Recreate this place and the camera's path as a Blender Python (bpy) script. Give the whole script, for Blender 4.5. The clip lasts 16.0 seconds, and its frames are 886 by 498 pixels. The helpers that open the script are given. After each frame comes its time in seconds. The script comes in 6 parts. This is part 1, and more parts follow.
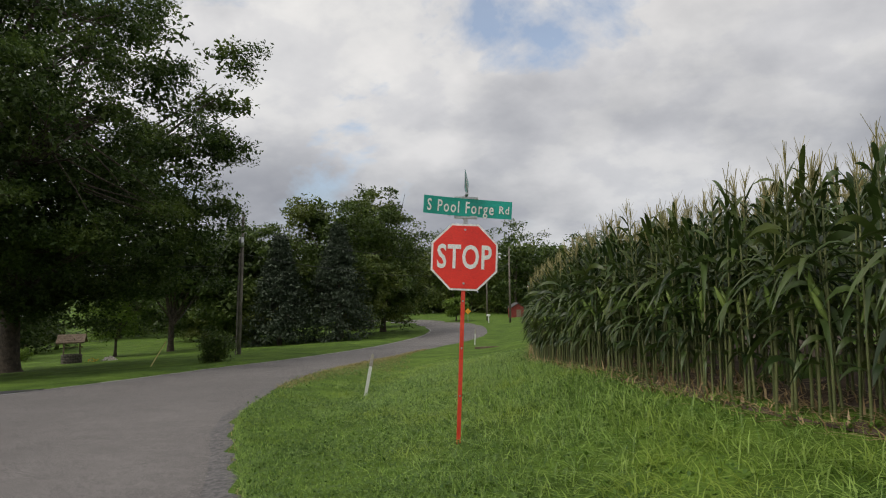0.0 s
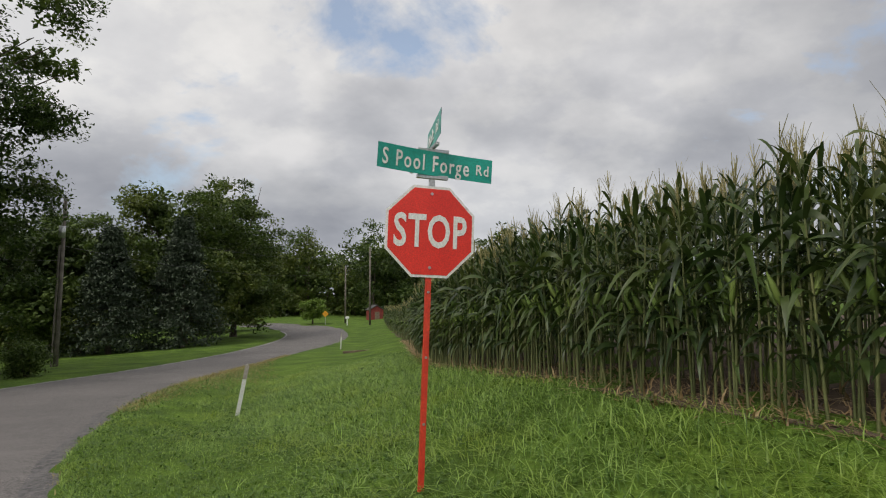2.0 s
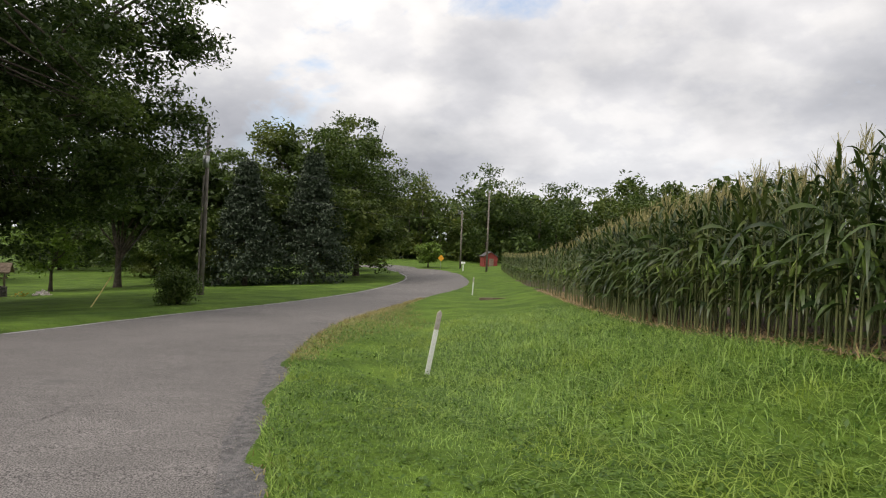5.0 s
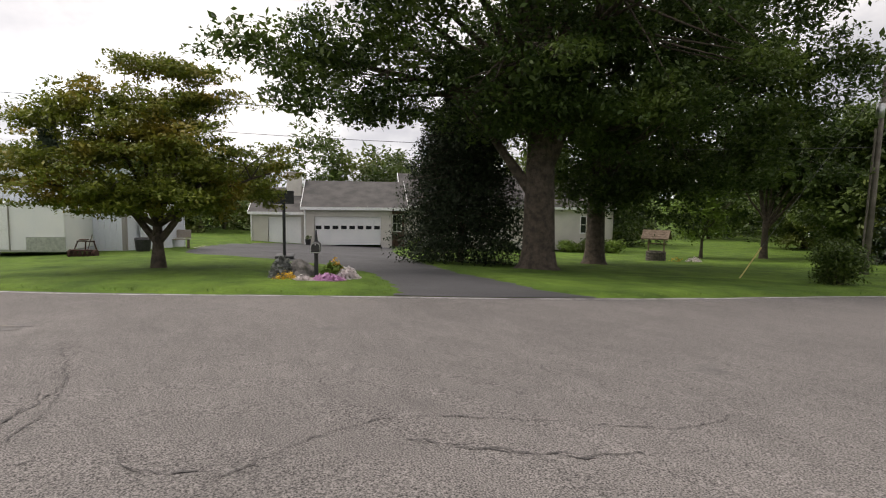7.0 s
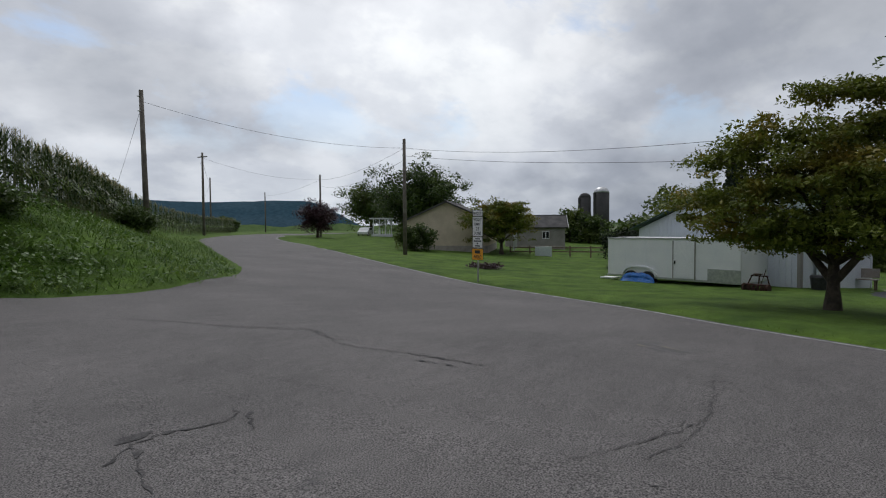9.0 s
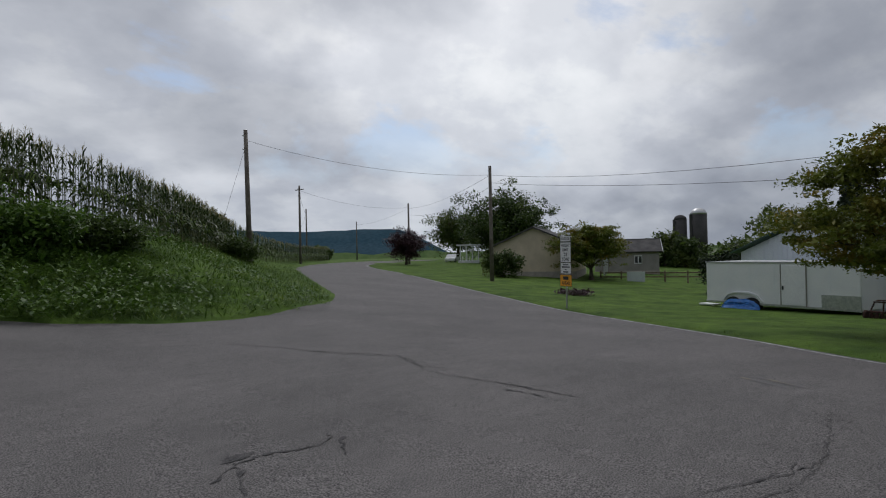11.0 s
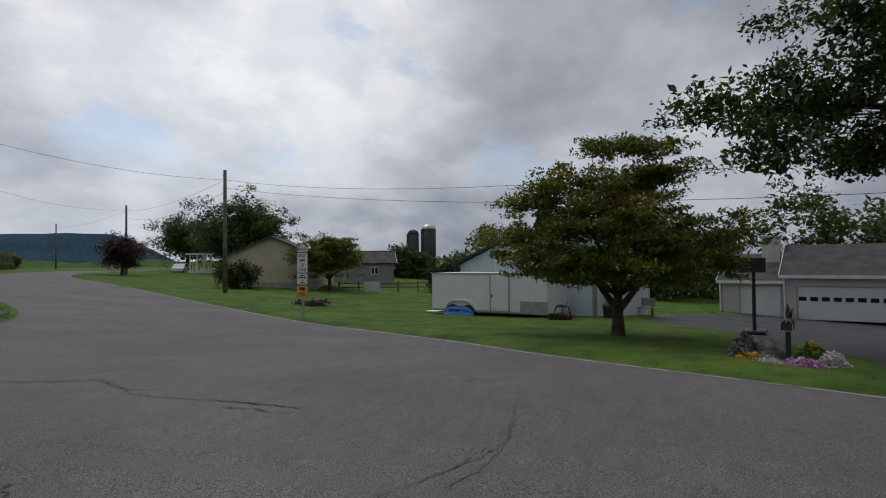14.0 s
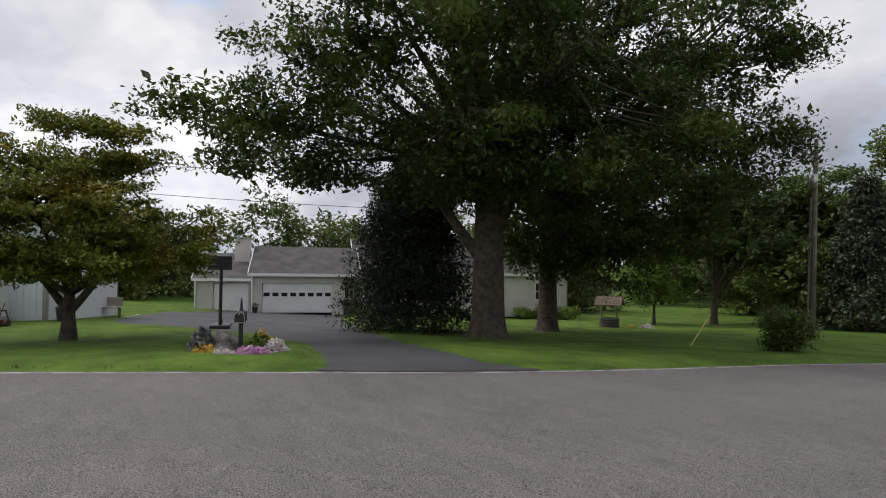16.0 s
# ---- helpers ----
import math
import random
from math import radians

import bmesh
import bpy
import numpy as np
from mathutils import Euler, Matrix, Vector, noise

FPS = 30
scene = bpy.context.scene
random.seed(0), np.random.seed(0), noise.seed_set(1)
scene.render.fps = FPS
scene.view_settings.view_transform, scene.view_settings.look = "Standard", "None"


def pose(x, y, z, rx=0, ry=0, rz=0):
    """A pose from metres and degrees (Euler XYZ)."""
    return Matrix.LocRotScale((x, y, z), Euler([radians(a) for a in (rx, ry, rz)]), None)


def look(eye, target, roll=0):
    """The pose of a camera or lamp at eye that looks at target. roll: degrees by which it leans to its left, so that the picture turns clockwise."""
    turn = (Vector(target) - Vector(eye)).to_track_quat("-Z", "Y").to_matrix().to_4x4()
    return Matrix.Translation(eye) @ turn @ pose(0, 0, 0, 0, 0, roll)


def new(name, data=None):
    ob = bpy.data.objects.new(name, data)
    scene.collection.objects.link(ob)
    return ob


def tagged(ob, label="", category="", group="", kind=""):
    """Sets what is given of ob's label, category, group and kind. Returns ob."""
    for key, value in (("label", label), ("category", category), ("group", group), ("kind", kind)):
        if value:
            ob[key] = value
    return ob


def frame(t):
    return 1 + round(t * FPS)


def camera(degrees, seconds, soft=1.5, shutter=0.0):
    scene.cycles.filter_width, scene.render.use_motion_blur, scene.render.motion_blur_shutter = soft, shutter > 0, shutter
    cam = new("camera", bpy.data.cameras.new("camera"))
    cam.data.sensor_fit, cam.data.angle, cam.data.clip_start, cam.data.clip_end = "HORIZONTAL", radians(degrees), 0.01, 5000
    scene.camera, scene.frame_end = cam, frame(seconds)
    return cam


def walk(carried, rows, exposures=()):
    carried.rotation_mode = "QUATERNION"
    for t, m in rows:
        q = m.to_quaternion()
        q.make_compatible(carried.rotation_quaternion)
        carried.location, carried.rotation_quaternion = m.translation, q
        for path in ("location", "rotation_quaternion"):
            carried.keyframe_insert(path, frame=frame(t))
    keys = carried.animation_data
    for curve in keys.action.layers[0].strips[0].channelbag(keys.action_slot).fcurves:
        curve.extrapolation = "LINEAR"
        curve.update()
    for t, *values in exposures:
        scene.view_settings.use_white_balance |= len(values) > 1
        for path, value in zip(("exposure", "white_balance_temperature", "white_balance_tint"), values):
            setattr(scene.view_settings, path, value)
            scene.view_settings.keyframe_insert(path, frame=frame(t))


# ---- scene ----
cam = camera(75.1, 16.0, 1.1)
PATH = [
    (0, (0.587, 0.513, 2.002), (0.512, 2.506, 2.154), -0.6),
    (0.5, (0.388, 0.998, 1.967), (0.430, 2.990, 2.140), -0.8),
    (1, (0.140, 1.473, 1.932), (0.306, 3.459, 2.099), -0.7),
    (1.5, (-0.080, 1.950, 1.914), (0.217, 3.920, 2.083), -0.5),
    (2, (-0.332, 2.433, 1.891), (0.094, 4.381, 2.047), -0.5),
    (2.5, (-0.583, 2.915, 1.879), (-0.048, 4.837, 2.027), -0.4),
    (3, (-0.830, 3.430, 1.864), (-0.196, 5.323, 1.988), -0.3),
    (3.2, (-0.937, 3.633, 1.843), (-0.274, 5.516, 1.963), -0.3),
    (5.3, (-2.149, 5.768, 1.612), (-2.382, 7.753, 1.532), 2.2),
    (5.5, (-2.274, 5.94, 1.587), (-2.746, 7.88, 1.465), 2.0),
    (6, (-2.552, 6.368, 1.53), (-3.571, 8.08, 1.345), 1.5),
    (6.5, (-2.825, 6.689, 1.527), (-4.226, 8.104, 1.335), 1.0),
    (7, (-3.023, 7.002, 1.53), (-4.678, 8.108, 1.343), 0.8),
    (7.5, (-3.178, 7.224, 1.523), (-5.041, 7.931, 1.359), 0.8),
    (8, (-3.317, 7.247, 1.516), (-5.305, 7.395, 1.361), 0.9),
    (8.5, (-3.303, 7.258, 1.544), (-5.249, 6.812, 1.425), 0.1),
    (9, (-3.307, 7.228, 1.559), (-5.08, 6.306, 1.483), -0.4),
    (9.5, (-3.27, 7.206, 1.572), (-4.911, 6.063, 1.533), -0.6),
    (9.7, (-3.265, 7.208, 1.574), (-4.871, 6.017, 1.547), -0.8),
    (11.8, (-3.27, 7.314, 1.592), (-4.921, 6.188, 1.654), -0.9),
    (12, (-3.268, 7.322, 1.589), (-4.941, 6.228, 1.654), -0.8),
    (12.5, (-3.274, 7.338, 1.595), (-5.013, 6.351, 1.659), -0.9),
    (13, (-3.294, 7.354, 1.595), (-5.106, 6.511, 1.657), -0.9),
    (13.5, (-3.31, 7.381, 1.594), (-5.204, 6.741, 1.649), -0.8),
    (14, (-3.318, 7.414, 1.578), (-5.282, 7.042, 1.621), -0.5),
    (14.5, (-3.358, 7.452, 1.551), (-5.357, 7.397, 1.589), -0.3),
    (15, (-3.31, 7.524, 1.556), (-5.283, 7.853, 1.602), -0.1),
    (15.5, (-3.311, 7.716, 1.536), (-5.164, 8.467, 1.576), 0.1),
    (16, (-3.35, 7.802, 1.515), (-4.934, 9.023, 1.56), 0.9),
]
walk(cam, [(t, look(eye, target, roll)) for t, eye, target, roll in PATH], [(0, 0.46, 6800, 11), (3, 0.50, 6850, 11), (5.5, 0.98, 7000, 13), (7, 1.02, 7100, 15), (8, 0.58, 6800, 12), (8.7, -0.05, 6300, 11), (9.5, -0.32, 6100, 12), (12, -0.43, 6150, 12), (14, -0.40, 6180, 12), (15, -0.34, 6250, 12), (16, 0.58, 6550, 14)])

# ---------------------------------------------------------------- light
SUN_DIR = Vector((-0.52, -0.5, 0.92)).normalized()
world = bpy.data.worlds.new("overcast_sky")
scene.world = world
world.use_nodes = True
wn, wl = world.node_tree.nodes, world.node_tree.links
wn.clear()


def wnode(kind, **kw):
    n = wn.new(kind)
    for k, v in kw.items():
        if k == "op":
            n.operation = v
        else:
            n.inputs[k].default_value = v
    return n


w_out, w_bg = wn.new("ShaderNodeOutputWorld"), wn.new("ShaderNodeBackground")
w_sky = wn.new("ShaderNodeTexSky")
w_sky.sky_type = "NISHITA"
w_sky.sun_disc = False
w_sky.sun_elevation = math.asin(SUN_DIR.z)
w_sky.sun_rotation = math.atan2(SUN_DIR.x, SUN_DIR.y)
w_sky.altitude = 100
w_tc = wn.new("ShaderNodeTexCoord")
w_sep = wn.new("ShaderNodeSeparateXYZ")
wl.new(w_tc.outputs["Generated"], w_sep.inputs[0])
w_up = wnode("ShaderNodeMath", op="MAXIMUM"); w_up.inputs[1].default_value = 0.0
wl.new(w_sep.outputs["Z"], w_up.inputs[0])
w_den = wnode("ShaderNodeMath", op="ADD"); w_den.inputs[1].default_value = 0.5
wl.new(w_up.outputs[0], w_den.inputs[0])
w_inv = wnode("ShaderNodeMath", op="DIVIDE"); w_inv.inputs[0].default_value = 1.0
wl.new(w_den.outputs[0], w_inv.inputs[1])
w_vec = wnode("ShaderNodeVectorMath", op="SCALE")
wl.new(w_tc.outputs["Generated"], w_vec.inputs[0])
wl.new(w_inv.outputs[0], w_vec.inputs["Scale"])


def wnoise(scale, detail, rough, dist, off):
    mp = wn.new("ShaderNodeMapping")
    mp.inputs["Location"].default_value = off
    mp.inputs["Rotation"].default_value = (0, 0, 0.6)
    mp.inputs["Scale"].default_value = (1.0, 1.1, 1.0)
    wl.new(w_vec.outputs[0], mp.inputs[0])
    n = wn.new("ShaderNodeTexNoise")
    n.inputs["Scale"].default_value = scale
    n.inputs["Detail"].default_value = detail
    n.inputs["Roughness"].default_value = rough
    n.inputs["Distortion"].default_value = dist
    wl.new(mp.outputs[0], n.inputs["Vector"])
    return n


def wramp(src, stops):
    r = wn.new("ShaderNodeValToRGB")
    while len(r.color_ramp.elements) < len(stops):
        r.color_ramp.elements.new(0.5)
    for e, (p, c) in zip(r.color_ramp.elements, stops):
        e.position, e.color = p, (*c, 1)
    wl.new(src, r.inputs[0])
    return r


def wmix(fac, a, b, blend="MIX"):
    m = wn.new("ShaderNodeMix")
    m.data_type, m.blend_type = "RGBA", blend
    if isinstance(fac, float):
        m.inputs["Factor"].default_value = fac
    else:
        wl.new(fac, m.inputs["Factor"])
    wl.new(a, m.inputs["A"])
    wl.new(b, m.inputs["B"])
    return m


# cloud bodies: large soft masses, finer billows, and thin gaps of blue
w_big = wnoise(1.3, 7, 0.48, 0.1, (3.1, 1.7, 0.0))
w_small = wnoise(4.2, 9, 0.55, 0.0, (7.3, 4.2, 2.0))
w_gap = wnoise(2.4, 9, 0.58, 0.2, (2.09, 9.2, 5.0))
c_big = wramp(w_big.outputs["Fac"], [(0.34, (0.50, 0.515, 0.55)), (0.44, (0.70, 0.71, 0.735)), (0.52, (0.95, 0.95, 0.955)), (0.66, (1.06, 1.06, 1.05))])
c_small = wramp(w_small.outputs["Fac"], [(0.36, (0.84, 0.85, 0.87)), (0.48, (0.93, 0.935, 0.945)), (0.53, (1.01, 1.01, 1.0)), (0.64, (1.10, 1.09, 1.07))])
c_cloud = wmix(1.0, c_big.outputs[0], c_small.outputs[0], "MULTIPLY")
c_elev = wramp(w_sep.outputs["Z"], [(0.0, (0.66, 0.69, 0.73)), (0.12, (0.78, 0.80, 0.83)), (0.36, (0.94, 0.94, 0.94)), (0.7, (0.80, 0.80, 0.80))])
c_cloud1 = wmix(1.0, c_cloud.outputs["Result"], c_elev.outputs[0], "MULTIPLY")
# the veiled sun brightens its own side of the sky
w_dot = wnode("ShaderNodeVectorMath", op="DOT_PRODUCT")
wl.new(w_tc.outputs["Generated"], w_dot.inputs[0])
w_dot.inputs[1].default_value = SUN_DIR
c_glow = wramp(w_dot.outputs["Value"], [(0.0, (0.64, 0.655, 0.68)), (0.45, (0.92, 0.93, 0.935)), (0.8, (1.30, 1.30, 1.28)), (1.0, (1.7, 1.68, 1.62))])
c_cloud2 = wmix(1.0, c_cloud1.outputs["Result"], c_glow.outputs[0], "MULTIPLY")
w_blue = wn.new("ShaderNodeMix")
w_blue.data_type, w_blue.blend_type = "RGBA", "MULTIPLY"
w_blue.inputs["Factor"].default_value = 1.0
wl.new(w_sky.outputs[0], w_blue.inputs["A"])
w_blue.inputs["B"].default_value = (0.145, 0.145, 0.14, 1)
g_gap = wramp(w_gap.outputs["Fac"], [(0.565, (0, 0, 0)), (0.66, (0.75, 0.75, 0.75))])
w_high = wnode("ShaderNodeMapRange")
w_high.inputs["From Min"].default_value, w_high.inputs["From Max"].default_value = 0.10, 0.22
wl.new(w_sep.outputs["Z"], w_high.inputs["Value"])
w_hole = wnode("ShaderNodeMath", op="MULTIPLY")
wl.new(g_gap.outputs[0], w_hole.inputs[0])
wl.new(w_high.outputs[0], w_hole.inputs[1])
c_sky = wmix(w_hole.outputs[0], c_cloud2.outputs["Result"], w_blue.outputs["Result"])
wl.new(c_sky.outputs["Result"], w_bg.inputs["Color"])
w_bg.inputs["Strength"].default_value = 0.9
wl.new(w_bg.outputs[0], w_out.inputs[0])

sun = new("sun", bpy.data.lights.new("sun", "SUN"))
sun.data.energy, sun.data.angle, sun.data.color = 0.85, radians(14), (1.0, 0.97, 0.92)
sun.matrix_world = look((0, 0, 60), Vector((0, 0, 60)) - SUN_DIR)

# ---------------------------------------------------------------- materials


def nodes_of(name):
    m = bpy.data.materials.new(name)
    m.use_nodes = True
    return m, m.node_tree.nodes, m.node_tree.links, m.node_tree.nodes["Principled BSDF"]


def surface(name, dark, light, scale=4.0, rough=0.8, metal=0.0, bump=0.2, fine=40.0, spread=(0.35, 0.65), coord="Object", vary=0.0, stain=None, spec=0.5, bump_dist=0.02, grain=(0.82, 1.16), sharp=(0.3, 0.7), mid=None):
    """A two-scale procedural surface: broad patches between two colours, fine grain, relief, and variation from piece to piece."""
    m, n, l, b = nodes_of(name)
    tc = n.new("ShaderNodeTexCoord")
    big, small = n.new("ShaderNodeTexNoise"), n.new("ShaderNodeTexNoise")
    big.inputs["Scale"].default_value, big.inputs["Detail"].default_value = scale, 6
    small.inputs["Scale"].default_value, small.inputs["Detail"].default_value = fine, 4
    for t in (big, small):
        l.new(tc.outputs[coord], t.inputs["Vector"])
    ramp = n.new("ShaderNodeValToRGB")
    ramp.color_ramp.elements[0].position, ramp.color_ramp.elements[1].position = spread
    ramp.color_ramp.elements[0].color, ramp.color_ramp.elements[1].color = (*dark, 1), (*light, 1)
    l.new(big.outputs["Fac"], ramp.inputs[0])
    gr = n.new("ShaderNodeMapRange")
    gr.inputs["From Min"].default_value, gr.inputs["From Max"].default_value = sharp
    gr.inputs["To Min"].default_value, gr.inputs["To Max"].default_value = grain
    l.new(small.outputs["Fac"], gr.inputs["Value"])
    mul = n.new("ShaderNodeVectorMath")
    mul.operation = "SCALE"
    l.new(ramp.outputs[0], mul.inputs[0])
    l.new(gr.outputs[0], mul.inputs["Scale"])
    col = mul.outputs[0]
    if mid:
        mp, md, mm, ms = n.new("ShaderNodeMapping"), n.new("ShaderNodeTexNoise"), n.new("ShaderNodeMapRange"), n.new("ShaderNodeVectorMath")
        mp.inputs["Rotation"].default_value, mp.inputs["Scale"].default_value = (0, 0, mid[3]), (1, mid[4], 1)
        md.inputs["Scale"].default_value, md.inputs["Detail"].default_value, md.inputs["Roughness"].default_value = mid[0], 7, 0.7
        mm.inputs["From Min"].default_value, mm.inputs["From Max"].default_value = 0.35, 0.65
        mm.inputs["To Min"].default_value, mm.inputs["To Max"].default_value = mid[1], mid[2]
        l.new(tc.outputs[coord], mp.inputs[0])
        l.new(mp.outputs[0], md.inputs["Vector"])
        l.new(md.outputs["Fac"], mm.inputs["Value"])
        ms.operation = "SCALE"
        l.new(col, ms.inputs[0])
        l.new(mm.outputs[0], ms.inputs["Scale"])
        col = ms.outputs[0]
    if vary:
        g, o = n.new("ShaderNodeNewGeometry"), n.new("ShaderNodeObjectInfo")
        ad = n.new("ShaderNodeMath")
        ad.operation = "ADD"
        l.new(g.outputs["Random Per Island"], ad.inputs[0])
        l.new(o.outputs["Random"], ad.inputs[1])
        mr = n.new("ShaderNodeMapRange")
        mr.inputs["From Max"].default_value = 2.0
        mr.inputs["To Min"].default_value, mr.inputs["To Max"].default_value = 1 - vary, 1 + vary
        l.new(ad.outputs[0], mr.inputs["Value"])
        sc = n.new("ShaderNodeVectorMath")
        sc.operation = "SCALE"
        l.new(col, sc.inputs[0])
        l.new(mr.outputs[0], sc.inputs["Scale"])
        col = sc.outputs[0]
    if stain:
        s = n.new("ShaderNodeTexNoise")
        s.inputs["Scale"].default_value, s.inputs["Detail"].default_value = stain[1], 8
        s.inputs["Roughness"].default_value = 0.65
        l.new(tc.outputs[coord], s.inputs["Vector"])
        f = n.new("ShaderNodeMapRange")
        f.inputs["From Min"].default_value, f.inputs["From Max"].default_value = stain[2], stain[2] + 0.12
        l.new(s.outputs["Fac"], f.inputs["Value"])
        mx = n.new("ShaderNodeMix")
        mx.data_type = "RGBA"
        l.new(f.outputs[0], mx.inputs["Factor"])
        l.new(col, mx.inputs["A"])
        mx.inputs["B"].default_value = (*stain[0], 1)
        col = mx.outputs["Result"]
    l.new(col, b.inputs["Base Color"])
    b.inputs["Roughness"].default_value, b.inputs["Metallic"].default_value = rough, metal
    b.inputs["Specular IOR Level"].default_value = spec
    if bump:
        bp = n.new("ShaderNodeBump")
        bp.inputs["Strength"].default_value, bp.inputs["Distance"].default_value = bump, bump_dist
        l.new(small.outputs["Fac"], bp.inputs["Height"])
        l.new(bp.outputs[0], b.inputs["Normal"])
    return m


def leafy(name, dark, light, alt=None, thin=0.25, rough=0.5, patch=0.5):
    """Leaves: colour from leaf to leaf and in broad patches, with some light passing through."""
    m, n, l, b = nodes_of(name)
    g, tc, nz = n.new("ShaderNodeNewGeometry"), n.new("ShaderNodeTexCoord"), n.new("ShaderNodeTexNoise")
    nz.inputs["Scale"].default_value, nz.inputs["Detail"].default_value = patch, 3
    l.new(tc.outputs["Object"], nz.inputs["Vector"])
    mix = n.new("ShaderNodeMix")
    mix.data_type = "RGBA"
    mix.inputs["A"].default_value, mix.inputs["B"].default_value = (*dark, 1), (*light, 1)
    l.new(g.outputs["Random Per Island"], mix.inputs["Factor"])
    col = mix.outputs["Result"]
    if alt:
        mr = n.new("ShaderNodeMapRange")
        mr.inputs["From Min"].default_value, mr.inputs["From Max"].default_value = 0.5, 0.68
        l.new(nz.outputs["Fac"], mr.inputs["Value"])
        m2 = n.new("ShaderNodeMix")
        m2.data_type = "RGBA"
        l.new(mr.outputs[0], m2.inputs["Factor"])
        l.new(col, m2.inputs["A"])
        m2.inputs["B"].default_value = (*alt, 1)
        col = m2.outputs["Result"]
    l.new(col, b.inputs["Base Color"])
    b.inputs["Roughness"].default_value = rough
    b.inputs["Specular IOR Level"].default_value = 0.35
    tr, ms, out = n.new("ShaderNodeBsdfTranslucent"), n.new("ShaderNodeMixShader"), n["Material Output"]
    l.new(col, tr.inputs["Color"])
    ms.inputs[0].default_value = thin
    l.new(b.outputs[0], ms.inputs[1])
    l.new(tr.outputs[0], ms.inputs[2])
    l.new(ms.outputs[0], out.inputs["Surface"])
    return m


M_ASPHALT = surface("asphalt", (0.108, 0.100, 0.097), (0.156, 0.144, 0.139), 0.35, 0.88, 0, 0.7, 86, (0.3, 0.7), stain=((0.092, 0.088, 0.088), 0.7, 0.62), grain=(0.16, 2.05), sharp=(0.34, 0.69), mid=(1.6, 0.89, 1.11, 0.25, 2.6), bump_dist=0.014)
M_DRIVE = surface("driveway_asphalt", (0.040, 0.040, 0.044), (0.065, 0.064, 0.070), 0.5, 0.8, 0, 0.4, 80)
M_GRAVEL = surface("gravel", (0.095, 0.092, 0.094), (0.19, 0.18, 0.18), 14, 0.95, 0, 1.0, 55, (0.35, 0.65), bump_dist=0.04)
M_TAR = surface("crack_sealer", (0.048, 0.045, 0.045), (0.105, 0.098, 0.096), 9, 0.9, 0, 0.8, 60, grain=(0.5, 1.5))
M_LINE = surface("worn_white_paint", (0.32, 0.32, 0.32), (0.50, 0.50, 0.49), 3, 0.8, 0, 0.2, 50, stain=((0.15, 0.145, 0.145), 2.5, 0.48))
M_YELLOW = surface("worn_yellow_paint", (0.22, 0.195, 0.135), (0.29, 0.25, 0.155), 3, 0.8, 0, 0.2, 50, stain=((0.128, 0.122, 0.121), 3.0, 0.36))
M_LAWN = surface("turf", (0.052, 0.100, 0.014), (0.115, 0.190, 0.026), 0.6, 0.95, 0, 0.9, 24, (0.32, 0.68), stain=((0.15, 0.15, 0.05), 0.35, 0.64), bump_dist=0.06, spec=0.2, mid=(1.3, 0.74, 1.22, 0.6, 1.6))
M_SOIL = surface("soil", (0.060, 0.040, 0.028), (0.115, 0.078, 0.052), 5, 0.95, 0, 0.8, 30)
M_BARK = surface("bark", (0.048, 0.037, 0.029), (0.110, 0.086, 0.066), 5, 0.95, 0, 1.0, 16, bump_dist=0.06)
M_POLE = surface("weathered_pole_wood", (0.11, 0.095, 0.078), (0.20, 0.175, 0.15), 2.5, 0.9, 0, 0.5, 22)
M_WIRE = surface("wire", (0.06, 0.06, 0.065), (0.09, 0.09, 0.095), 8, 0.6, 0.2, 0, 40)
M_WHITE = surface("white_paint", (0.78, 0.79, 0.80), (0.85, 0.85, 0.85), 1.2, 0.55, 0, 0.08, 40)
M_OFFWHITE = surface("cream_siding", (0.55, 0.52, 0.48), (0.65, 0.615, 0.57), 0.8, 0.75, 0, 0.3, 30)
M_SHINGLE = surface("grey_shingle", (0.050, 0.048, 0.048), (0.090, 0.085, 0.083), 1.2, 0.9, 0, 0.7, 20, vary=0.18)
M_METALWALL = surface("ribbed_white_steel", (0.70, 0.74, 0.80), (0.78, 0.81, 0.85), 0.6, 0.5, 0.0, 0.05, 25)
M_GALV = surface("galvanised_steel", (0.42, 0.43, 0.44), (0.58, 0.58, 0.58), 12, 0.42, 0.85, 0.1, 60)
M_RED = surface("sign_red", (0.72, 0.030, 0.020), (0.84, 0.045, 0.028), 3, 0.42, 0, 0.05, 90)
M_POSTRED = surface("post_red", (0.60, 0.04, 0.02), (0.74, 0.07, 0.035), 6, 0.5, 0, 0.15, 50, stain=((0.28, 0.03, 0.02), 9, 0.66))
M_SIGNWHITE = surface("sign_white", (0.74, 0.74, 0.70), (0.82, 0.82, 0.79), 5, 0.45, 0, 0.05, 60)
M_GREEN = surface("sign_green", (0.0, 0.28, 0.215), (0.0, 0.36, 0.28), 4, 0.4, 0, 0.05, 70)
M_ORANGE = surface("sign_yellow", (0.75, 0.33, 0.02), (0.85, 0.40, 0.03), 4, 0.45, 0, 0.05, 60)
M_STRAW = surface("faded_yellow_plastic", (0.45, 0.36, 0.12), (0.58, 0.48, 0.2), 6, 0.6, 0, 0.1, 30)
M_BRICK = surface("brown_brick", (0.085, 0.045, 0.035), (0.15, 0.085, 0.06), 6, 0.9, 0, 0.5, 30)
M_BLACK = surface("black_enamel", (0.018, 0.018, 0.02), (0.035, 0.035, 0.038), 8, 0.5, 0, 0.1, 40)
M_BLUE = surface("blue_tarpaulin", (0.02, 0.13, 0.45), (0.05, 0.22, 0.62), 4, 0.4, 0, 0.4, 12)
